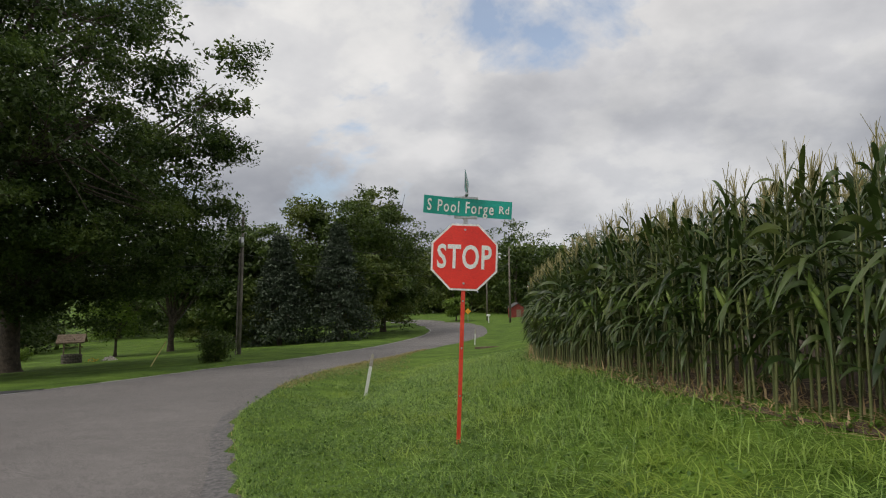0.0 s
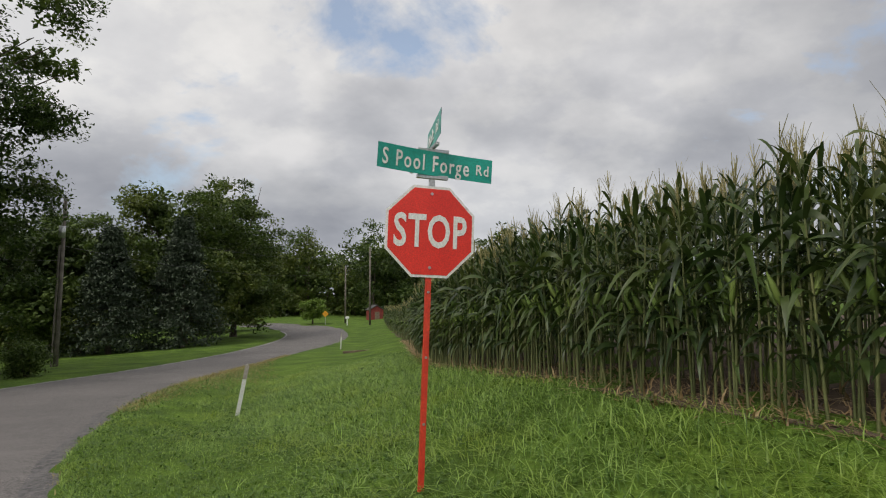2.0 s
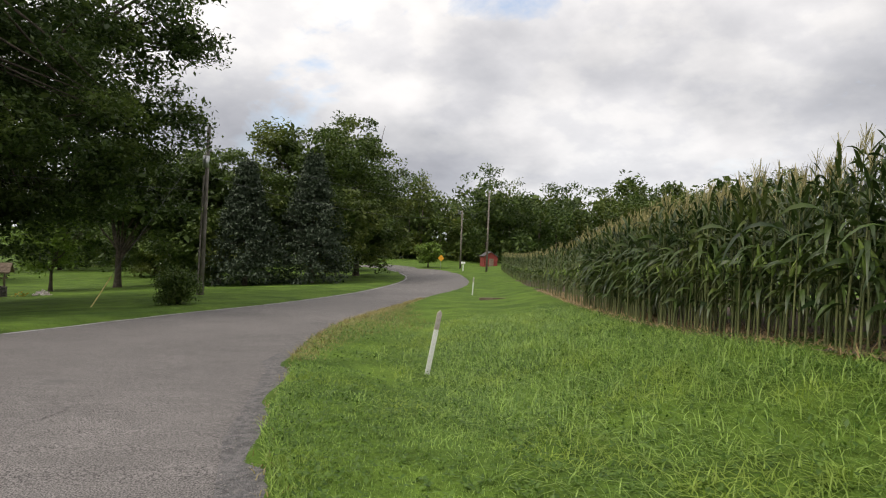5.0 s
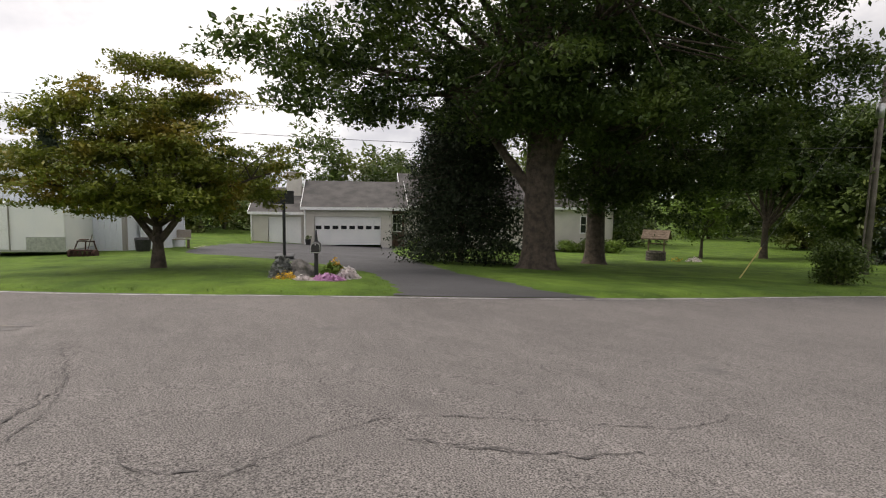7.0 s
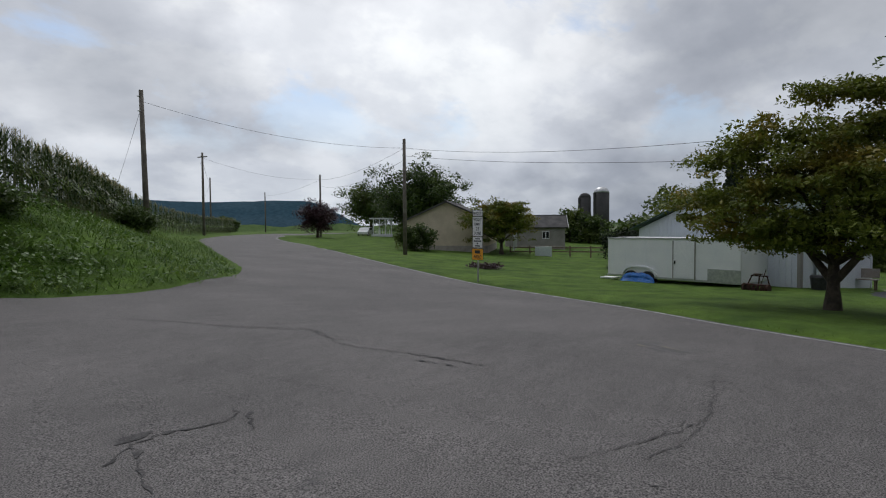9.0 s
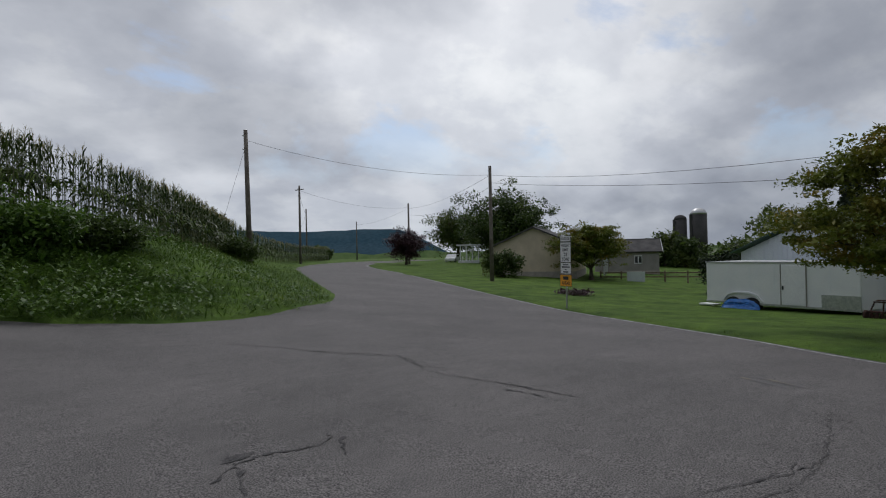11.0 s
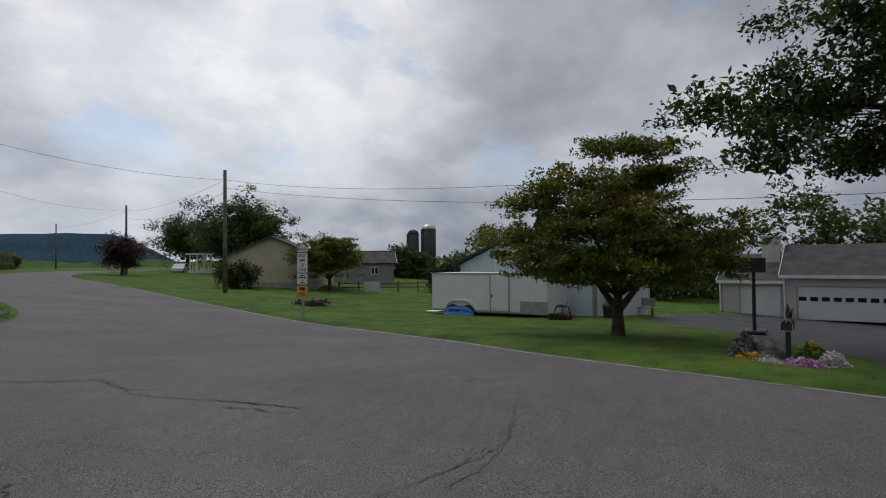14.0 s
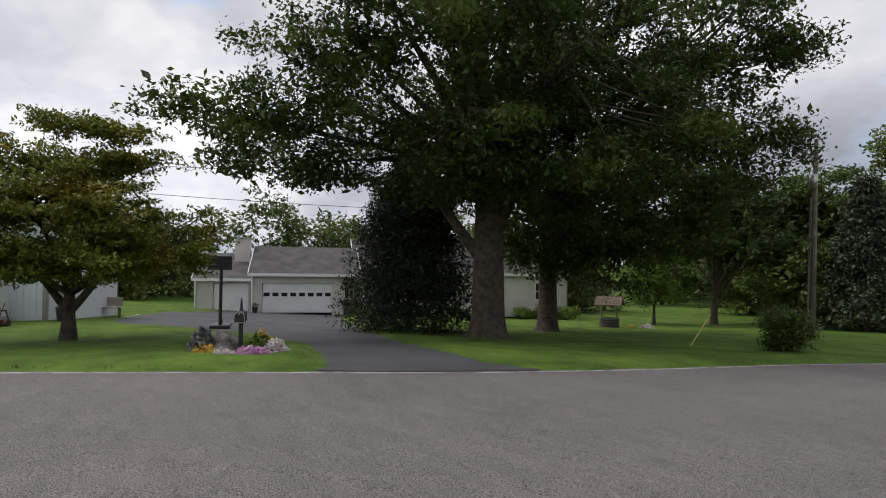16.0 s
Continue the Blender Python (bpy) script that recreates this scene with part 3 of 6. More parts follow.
oct_v = np.array([(1, 0, 0), (0, 1, 0), (-1, 0, 0), (0, -1, 0), (0, 0, 0.7), (0, 0, -0.7)], float)
oct_f = np.array([(0, 1, 4), (1, 2, 4), (2, 3, 4), (3, 0, 4)])
size = rg.uniform(0.004, 0.011, (n, 1, 1)) * rg.uniform(0.7, 1.3, (n, 1, 3))
ang = rg.random(n) * 6.28
c, s = np.cos(ang)[:, None], np.sin(ang)[:, None]
vv = oct_v[None] * size
vv = np.stack([vv[..., 0] * c - vv[..., 1] * s, vv[..., 0] * s + vv[..., 1] * c, vv[..., 2]], -1)
vv[..., :2] += pos[:, None, :]
vv[..., 2] += (land(pos[:, 0], pos[:, 1]) + 0.012)[:, None]
ff = oct_f[None] + (np.arange(n) * 6)[:, None, None]
M_PEBBLE = surface("pebble", (0.11, 0.105, 0.10), (0.24, 0.22, 0.21), 9, 0.9, 0, 0.3, 60, vary=0.35)
tagged(np_mesh("gravel_stones", vv.reshape(-1, 3), ff.reshape(-1, 3), M_PEBBLE), "loose grey gravel stones by the asphalt edge", "gravel", kind="stuff")

# ---------------------------------------------------------------- long grass


def rot_pts(v, ang):
    c, s = np.cos(ang)[:, None], np.sin(ang)[:, None]
    return np.stack([v[..., 0] * c - v[..., 1] * s, v[..., 0] * s + v[..., 1] * c, v[..., 2]], -1)


def blades(name, x, y, length, width, lean, material, seed, label, lift=0.0, z=None, short=False):
    """Bent tapering blades of grass, three vertices on a side, or two on short ones."""
    r = np.random.default_rng(seed)
    n = len(x)
    length, width = length * r.uniform(0.55, 1.25, n), width * r.uniform(0.7, 1.3, n)
    bend = lean * r.uniform(0.3, 1.6, n)
    t = np.array([0, 0.55, 1.0])
    out = bend[:, None] * length[:, None] * t ** 2
    up = length[:, None] * t * (1 - 0.45 * np.minimum(1.2, bend)[:, None] * t)
    w = width[:, None] * np.array([1, 0.85, 0.1]) / 2
    left = np.stack([out, w, up], -1)
    right = np.stack([out, -w, up], -1)
    v = np.concatenate([left, right], 1)
    v = rot_pts(v, r.random(n) * 6.283)
    v[..., 0] += x[:, None]
    v[..., 1] += y[:, None]
    v[..., 2] += ((land(x, y) if z is None else z) + lift)[:, None]
    f = np.array([(0, 1, 4, 3), (1, 2, 5, 4)])
    if short:
        f = np.array([(0, 2, 5, 3)])
    f = f[None] + (np.arange(n) * 6)[:, None, None]
    return tagged(np_mesh(name, v.reshape(-1, 3), f.reshape(-1, 4), material), label, "grass", kind="stuff")


def scatter(n, x0, x1, y0, y1, keep, seed):
    r = np.random.default_rng(seed)
    x, y = r.uniform(x0, x1, n), r.uniform(y0, y1, n)
    k = keep(x, y, r.random(n))
    return x[k], y[k]


def verge(x, y, u):
    d = signed_distance(ROAD_RING, x, y)
    inside = (d > 0.03 + 0.12 * u) & (x < corn_start(y) - 0.05) & (y > -1.5)
    far = np.hypot(x + 0.5, y - 3.5)
    return inside & (u < np.clip(1.5 - far / 22, 0.12, 1))


gxs, gys = scatter(160000, -4.6, 8, -1.5, 34, verge, 21)
gd = signed_distance(ROAD_RING, gxs, gys)
patch = 0.5 + 0.5 * np.sin(gxs * 1.3 + 1.7 * np.sin(gys * 0.8)) * np.sin(gys * 1.1 + 1.2 * np.sin(gxs * 0.9))
tall = 0.06 + (0.13 + 0.13 * patch) * ease(0.5, 3.4, gd) * ease(30, 14, gys) * (0.35 + 0.65 * ease(0, 0.9, corn_start(gys) - gxs))
half = np.random.default_rng(77).random(len(gxs)) < 0.5
for part_, lean_, w_, sd_ in ((half, 1.25, 0.0115, 3), (~half, 0.8, 0.0085, 4)):
    blades("verge_grass", gxs[part_], gys[part_], tall[part_], w_, lean_, M_GRASS, sd_, "lush green grass on the verge below the corn", 0.035)
dx_, dy_ = scatter(26000, -4.7, 1.5, 0, 30, lambda x, y, u: (np.abs(signed_distance(ROAD_RING, x, y) - 0.12) < 0.16) & (u < 0.8), 5)
blades("dry_edge_grass", dx_, dy_, 0.07, 0.010, 0.9, M_DRYGRASS, 6, "straw-coloured dead grass along the asphalt edge", 0.02)
dx_, dy_ = scatter(70000, -5, 1.5, 14, 36, lambda x, y, u: (signed_distance(ROAD_RING, x, y) > 0.0) & (signed_distance(ROAD_RING, x, y) < 0.3 + 2.0 * np.exp(-((y - 23) / 6) ** 2) * u), 15)
blades("dry_bend_grass", dx_, dy_, 0.13, 0.018, 0.9, M_DRYGRASS, 16, "straw-coloured dry patch of grass on the inside of the bend", 0.04, short=True)
ex_, ey_ = scatter(110000, -4.4, 1.5, 2, 22, lambda x, y, u: (signed_distance(ROAD_RING, x, y) > 0.06) & (signed_distance(ROAD_RING, x, y) < 2.2 * (1 - 0.4 * u)), 17)
blades("edge_grass", ex_, ey_, 0.075, 0.012, 0.8, M_GRASS, 18, "short green grass along the edge of the verge", 0.035, short=True)
nx_, ny_ = scatter(75000, -3.6, 1.2, 5, 13.5, lambda x, y, u: (signed_distance(ROAD_RING, x, y) > 0.04) & (signed_distance(ROAD_RING, x, y) < 2.6 - 0.8 * u), 27)
blades("verge_turf", nx_, ny_, 0.085, 0.011, 0.9, M_GRASS, 28, "thick short green turf at the corner of the verge", 0.04, short=True)
# coarse tussocks, tall near the corn
tx, ty = scatter(1250, -3.0, 5, -1, 24, lambda x, y, u: verge(x, y, u * 0.6) & (signed_distance(ROAD_RING, x, y) > 0.8 + 1.8 * u) & (x < corn_start(y) - 0.5), 8)
tx, ty = np.repeat(tx, 22), np.repeat(ty, 22)
jit = np.random.default_rng(9).normal(0, 0.055, (2, len(tx)))
blades("grass_tussocks", tx + jit[0], ty + jit[1], 0.27, 0.011, 1.3, M_GRASS, 10, "tall arching grass tussocks on the verge")


def clover(name, x, y, size, seed, label, z_lift=0.08, material=None):
    """Small three-lobed weeds: three tilted leaflets round a point."""
    r = np.random.default_rng(seed)
    n = len(x)
    a0 = r.random(n) * 6.283
    zz = land(x, y) + z_lift * r.uniform(0.4, 1.6, n)
    vs, fs = [], []
    s = size * r.uniform(0.6, 1.4, n)
    for k in range(3):
        a = a0 + k * 2.094
        loc = np.array([(0, 0, 0), (0.55, 0.42, 0.12), (1.1, 0, 0.02), (0.55, -0.42, 0.12)])
        v = loc[None] * s[:, None, None]
        v[..., 2] += v[..., 0] * r.normal(0.1, 0.5, n)[:, None]
        v = rot_pts(v, a)
        v[..., 0] += x[:, None]; v[..., 1] += y[:, None]; v[..., 2] += zz[:, None]
        vs.append(v)
    v = np.concatenate([q.reshape(-1, 3) for q in vs])
    f = np.arange(len(v)).reshape(-1, 4)
    return tagged(np_mesh(name, v, f, material or M_WEED), label, "weeds", kind="stuff")


wx, wy = scatter(20000, -4, 4, 1, 20, lambda x, y, u: verge(x, y, u) & (np.sin(x * 2.1 + 1.3 * np.sin(y * 1.1)) * np.sin(y * 1.7) > -0.6), 12)
clover("verge_clover", wx, wy, 0.030, 13, "low clover and broad-leaved weeds in the verge", 0.11)

cx_, cy_ = scatter(12000, -3.6, 1.2, 5, 13, lambda x, y, u: (signed_distance(ROAD_RING, x, y) > 0.15) & (signed_distance(ROAD_RING, x, y) < 2.4) & (np.sin(x * 3.1 + 1.7 * np.sin(y * 1.9)) * np.sin(y * 2.3) > -0.4), 29)
clover("corner_clover", cx_, cy_, 0.020, 30, "low clover leaves in the turf at the corner", 0.11)

# rough growth on the south bank
bx, by = scatter(150000, -44, 0, -44, -4, lambda x, y, u: (bank_d(x, y) > 0.1) & (bank_d(x, y) < 11) & (u < np.clip(1.25 - np.hypot(x + 8, y + 6) / 40, 0.1, 1)) & (signed_distance(ROAD_RING, x, y) > 0.1), 31)
blades("bank_grass", bx, by, 0.30, 0.030, 0.9, M_BANK, 32, "rank green grass on the roadside bank", 0.05, short=True)
wx, wy = scatter(27000, -18, 2, -18, -5, lambda x, y, u: (bank_d(x, y) > 0.5) & (bank_d(x, y) < 9) & (u < 0.12 + 0.8 * ease(-13.5, -9.5, x + 0.3 * (y + 6) + 1.2 * np.sin(y * 1.3))), 33)
clover("bank_weeds", wx, wy, 0.095, 34, "broad-leaved weeds covering the roadside bank", 0.32, M_WEED)

# mown lawn: short blades near the road where single ones can be told
lx, ly = scatter(62000, -30, -9, -8, 34, lambda x, y, u: (signed_distance(ROAD_RING, x, y) > 0.05) & (signed_distance(DRIVE_RING, x, y) > 0.05) & (u < np.clip(1.2 - signed_distance(ROAD_RING, x, y) / 12, 0.1, 1)), 41)
blades("mown_grass", lx, ly, 0.055, 0.022, 0.5, M_MOWN, 42, "short mown lawn grass", 0.04, short=True)

# ---------------------------------------------------------------- corn


def corn_template(seed, detail=5):
    """One corn plant at the origin: arrays for stalk, leaves, tassel and ear."""
    r = np.random.default_rng(seed)
    V, F, M = [], [], []

    def add(v, f, m):
        o = sum(len(a) for a in V)
        V.append(np.asarray(v, float)), F.append(np.asarray(f) + o), M.append(np.full(len(f), m))
    top = r.uniform(2.05, 2.35)
    ringn = 5
    zs = np.array([0, 0.9, top, top + 0.14])
    rs = np.array([0.017, 0.014, 0.008, 0.004])
    a = np.arange(ringn) / ringn * 6.283
    v = np.concatenate([np.column_stack([rr * np.cos(a), rr * np.sin(a), np.full(ringn, zz)]) for zz, rr in zip(zs, rs)])
    f = [(k * ringn + i, k * ringn + (i + 1) % ringn, (k + 1) * ringn + (i + 1) % ringn, (k + 1) * ringn + i) for k in range(3) for i in range(ringn)]
    add(v, f, 0)
    nl = r.integers(15, 18) if detail > 3 else r.integers(11, 13)
    plane = r.random() * 6.283
    for i in range(nl):
        z0 = 0.62 + (top - 0.60) * (i / (nl - 1)) ** 0.72
        length = r.uniform(0.42, 0.76) * (0.65 if i < 2 else 1.0)
        yaw = plane + (i % 2) * math.pi + r.normal(0, 0.45)
        rise, droop, reach = r.uniform(0.45, 0.95), r.uniform(0.5, 1.2), r.uniform(0.65, 0.95)
        if i < 4:
            rise = r.uniform(0.3, 0.6)
        elif i >= nl - 7:
            length *= r.uniform(0.55, 0.75)
            rise, droop, reach = r.uniform(0.8, 1.1), r.uniform(0.1, 0.8), r.uniform(0.35, 0.75)
        t = np.linspace(0, 1, detail + 1)
        hx = length * (t * reach)
        hz = z0 + length * (rise * t - droop * t ** 2.2)
        w = (0.084 if detail > 3 else 0.100) * r.uniform(0.75, 1.15) * np.sin(np.clip(t * 0.9 + 0.12, 0, 1) * math.pi) ** 0.7 * (1 - 0.15 * t) / 2 * (0.78 if i >= nl - 7 else 1.0)
        w[-1] = 0.003
        tw = r.normal(0, 0.8) * t + r.normal(0, 0.25)
        cx, sx = np.cos(yaw), np.sin(yaw)
        rows = []
        for sgn, hgt in ((1, 0.3), (-1, 0.3)):
            ly = sgn * w * np.cos(tw)
            lz = w * hgt + sgn * w * np.sin(tw)
            rows.append(np.column_stack([hx * cx - ly * sx, hx * sx + ly * cx, hz + lz]))
        mid = np.column_stack([hx * cx, hx * sx, hz])
        v = np.concatenate([rows[0], mid, rows[1]])
        k = detail + 1
        f = [(j * k + q, j * k + q + 1, (j + 1) * k + q + 1, (j + 1) * k + q) for j in range(2) for q in range(detail)]
        add(v, f, 1)
    for i in range(15):
        yaw, ln, sp = r.random() * 6.283, r.uniform(0.10, 0.22) if i else 0.32, r.uniform(0.15, 0.6) if i else 0.02
        p0 = np.array([0, 0, top + 0.04 + 0.015 * i])
        p1 = p0 + np.array([math.cos(yaw) * sp * ln, math.sin(yaw) * sp * ln, ln])
        d = np.array([math.sin(yaw), -math.cos(yaw), 0]) * 0.0048
        add([p0 - d, p0 + d, p1 + d * 0.6, p1 - d * 0.6], [(0, 1, 2, 3)], 2)
    for q in range(r.integers(0, 2) + (seed % 2)):
        yaw, z0 = r.random() * 6.283, r.uniform(1.0, 1.25)
        ax = np.array([math.cos(yaw) * 0.42, math.sin(yaw) * 0.42, 0.9])
        ax /= np.linalg.norm(ax)
        p0 = np.array([math.cos(yaw) * 0.02, math.sin(yaw) * 0.02, z0])
        e1 = np.array([-math.sin(yaw), math.cos(yaw), 0])
        e2 = np.cross(ax, e1)
        rows = []
        for t, rr in ((0, 0.014), (0.08, 0.034), (0.20, 0.032), (0.33, 0.006)):
            rows.append([p0 + ax * t + rr * (math.cos(b) * e1 + math.sin(b) * e2) for b in np.arange(5) / 5 * 6.283])
        add(np.concatenate(rows), [(k * 5 + i, k * 5 + (i + 1) % 5, (k + 1) * 5 + (i + 1) % 5, (k + 1) * 5 + i) for k in range(3) for i in range(5)], 3)
    return np.concatenate(V), np.concatenate(F), np.concatenate(M)


CORN_NEAR = [corn_template(100 + k, 5) for k in range(10)]
CORN_FAR = [corn_template(200 + k, 2) for k in range(6)]


def plant(name, x, y, kinds, seed, label, tall=1.0):
    r = np.random.default_rng(seed)
    which = r.integers(0, len(kinds), len(x))
    V, F, M, o = [], [], [], 0
    for k, (v, f, m) in enumerate(kinds):
        i = np.where(which == k)[0]
        if not len(i):
            continue
        s = r.uniform(0.94, 1.07, len(i)) * (tall * np.ones(len(x)))[i]
        w = rot_pts(v[None] * s[:, None, None], r.random(len(i)) * 6.283)
        lean = r.normal(0, 0.035, (len(i), 2))
        w[..., 0] += x[i][:, None] + lean[:, :1] * w[..., 2]
        w[..., 1] += y[i][:, None] + lean[:, 1:] * w[..., 2]
        w[..., 2] += land(x[i], y[i])[:, None] - 0.02
        V.append(w.reshape(-1, 3))
        F.append((f[None] + (np.arange(len(i)) * len(v))[:, None, None] + o).reshape(-1, 4))
        M.append(np.tile(m, len(i)))
        o += len(i) * len(v)
    ob = np_mesh(name, np.concatenate(V), np.concatenate(F), [M_STALK, M_CORN, M_TASSEL, M_EAR, M_DRYLEAF], np.concatenate(M))
    return tagged(ob, label, "corn", kind="stuff")


rk = np.random.default_rng(51)
px, py = [], []
for row in range(4):
    yy = np.arange(-1, 24, 0.078 + 0.04 * row) + rk.random() * 0.2
    px.append(corn_start(yy) + 0.72 * row + rk.normal(0, 0.05, len(yy)))
    py.append(yy + rk.normal(0, 0.03, len(yy)))
px, py = np.concatenate(px), np.concatenate(py)
plant("corn_field_near", px, py, CORN_NEAR, 52, "tall green field corn in tassel beside the verge", np.interp(py, [3, 8, 13], [0.78, 0.83, 0.90]))
px, py = [], []
for row in range(6):
    yy = np.concatenate([np.arange(2, 18, 0.26), np.arange(24, 90, 0.36 + 0.09 * row)]) if row > 3 else np.arange(24, 90, 0.36 + 0.09 * row)
    yy = yy + rk.random() * 0.2
    px.append(corn_start(yy) + 0.72 * row + rk.normal(0, 0.06, len(yy)))
    py.append(yy)
px, py = np.concatenate(px), np.concatenate(py)
plant("corn_field_far", px, py, CORN_FAR, 53, "tall green corn receding along the road", 0.95)
# corn on top of the south bank
su, sv = [], []
for row in range(5):
    uu = np.concatenate([np.arange(-12, 24, 0.14 + 0.07 * row), np.arange(24, 92, 0.45 + 0.2 * row)])
    su.append(uu + rk.normal(0, 0.05, len(uu)))
    sv.append(np.interp(uu, [-12, 1, 2.5, 4.4, 7, 14, 25, 36, 63, 92], [10.4, 9.6, 8.0, 6.7, 6.0, 5.5, 5.0, 3.0, -3.0, -9]) + 0.75 * row + rk.normal(0, 0.06, len(uu)))
su, sv = np.concatenate(su), np.concatenate(sv)
plant("corn_field_south", -18.4 - 0.6 * su + 0.8 * sv, -8.7 - 0.8 * su - 0.6 * sv, CORN_FAR, 54, "tall green corn above the roadside bank", 0.96)
# dead leaves and bare soil at the foot of the stalks
yy = np.arange(-8, 60, 0.5)
soil = [ribbon(list(zip(corn_start(yy) + 0.3 + k, yy)), 1.0, 0.085) for k in range(7)]
soil_v = np.concatenate([v for v, f in soil])
soil_f = np.concatenate([f + k * 2 * len(yy) for k, (v, f) in enumerate(soil)])
tagged(np_mesh("ground_soil", soil_v, soil_f, M_SOIL), "bare brown soil between the corn rows", "soil", kind="structure")
sx_, sy_ = scatter(60000, 2, 9, -4, 40, lambda x, y, u: (x > corn_start(y) - 0.3) & (x < corn_start(y) + 0.8), 55)
blades("dead_corn_leaves", sx_, sy_, 0.26, 0.020, 1.2, M_DRYLEAF, 56, "brown dead corn leaves at the foot of the stalks")
# ---------------------------------------------------------------- trees


def tube_arrays(path, radii, seg=7):
    p = np.array(path, float)
    t = np.gradient(p, axis=0)
    t /= np.linalg.norm(t, axis=1)[:, None] + 1e-9
    ref = np.array([0.3, 0.9, 0.1])
    a = np.cross(t, ref)
    a /= np.linalg.norm(a, axis=1)[:, None] + 1e-9
    b = np.cross(t, a)
    ang = np.arange(seg) / seg * 2 * math.pi
    v = p[:, None] + np.asarray(radii)[:, None, None] * (np.cos(ang)[None, :, None] * a[:, None] + np.sin(ang)[None, :, None] * b[:, None])
    f = [(i * seg + j, i * seg + (j + 1) % seg, (i + 1) * seg + (j + 1) % seg, (i + 1) * seg + j) for i in range(len(p) - 1) for j in range(seg)]
    return v.reshape(-1, 3), np.array(f)


def leaves_at(centres, spread, per, size, r, flat=0.6, droop=0.0):
    """Leaf blades scattered round clump centres, each a bent diamond of four corners."""
    n = len(centres) * per
    c = np.repeat(centres, per, axis=0)
    sp = np.repeat(np.asarray(spread) * np.ones(len(centres)), per)[:, None]
    d = r.normal(0, 1, (n, 3)) * np.array([1, 1, flat])
    d /= np.maximum(1.0, np.linalg.norm(d, axis=1)[:, None] / 1.8)
    c = c + d * sp * 0.62
    s = size * r.uniform(0.55, 1.35, n)
    yaw, pit, rol = r.random(n) * 6.283, r.normal(-0.25 - droop, 0.55, n), r.normal(0, 0.6, n)
    fx = np.stack([np.cos(yaw) * np.cos(pit), np.sin(yaw) * np.cos(pit), np.sin(pit)], 1)
    sd = np.stack([-np.sin(yaw), np.cos(yaw), np.zeros(n)], 1)
    up = np.cross(fx, sd)
    sd = sd * np.cos(rol)[:, None] + up * np.sin(rol)[:, None]
    up = np.cross(fx, sd)
    s = s[:, None]
    v = np.stack([c - fx * s, c + sd * s * 0.5 + up * s * 0.12, c + fx * s * 1.05, c - sd * s * 0.5 + up * s * 0.12], 1)
    return v.reshape(-1, 3), np.arange(n * 4).reshape(-1, 4)


def crown_points(lobes, n, r, inner=0.35, pad=1):
    """Clump centres inside lobes (x, y, z, rx, ry, rz), thicker towards the outside, with hollows; pad of them crowd on each bough."""
    if pad > 1:
        c = np.repeat(crown_points(lobes, n // pad, r, inner), pad, axis=0)
        reach = 0.11 * np.mean([l[3] for l in lobes]) + 0.12
        return c + r.normal(0, 1, c.shape) * reach * np.array([1, 1, 0.4])
    w = np.array([l[3] * l[4] * l[5] for l in lobes]) ** 0.55
    which = r.choice(len(lobes), n, p=w / w.sum())
    L = np.array(lobes)[which]
    d = r.normal(0, 1, (n, 3))
    d /= np.linalg.norm(d, axis=1)[:, None]
    rad = r.uniform(inner, 1.0, n) ** 0.6
    wob = 1 + 0.16 * np.sin(d[:, 0] * 5 + which) + 0.14 * np.sin(d[:, 1] * 7 + 2 * which) + 0.12 * np.sin(d[:, 2] * 6)
    return L[:, :3] + d * L[:, 3:] * (rad * wob)[:, None]


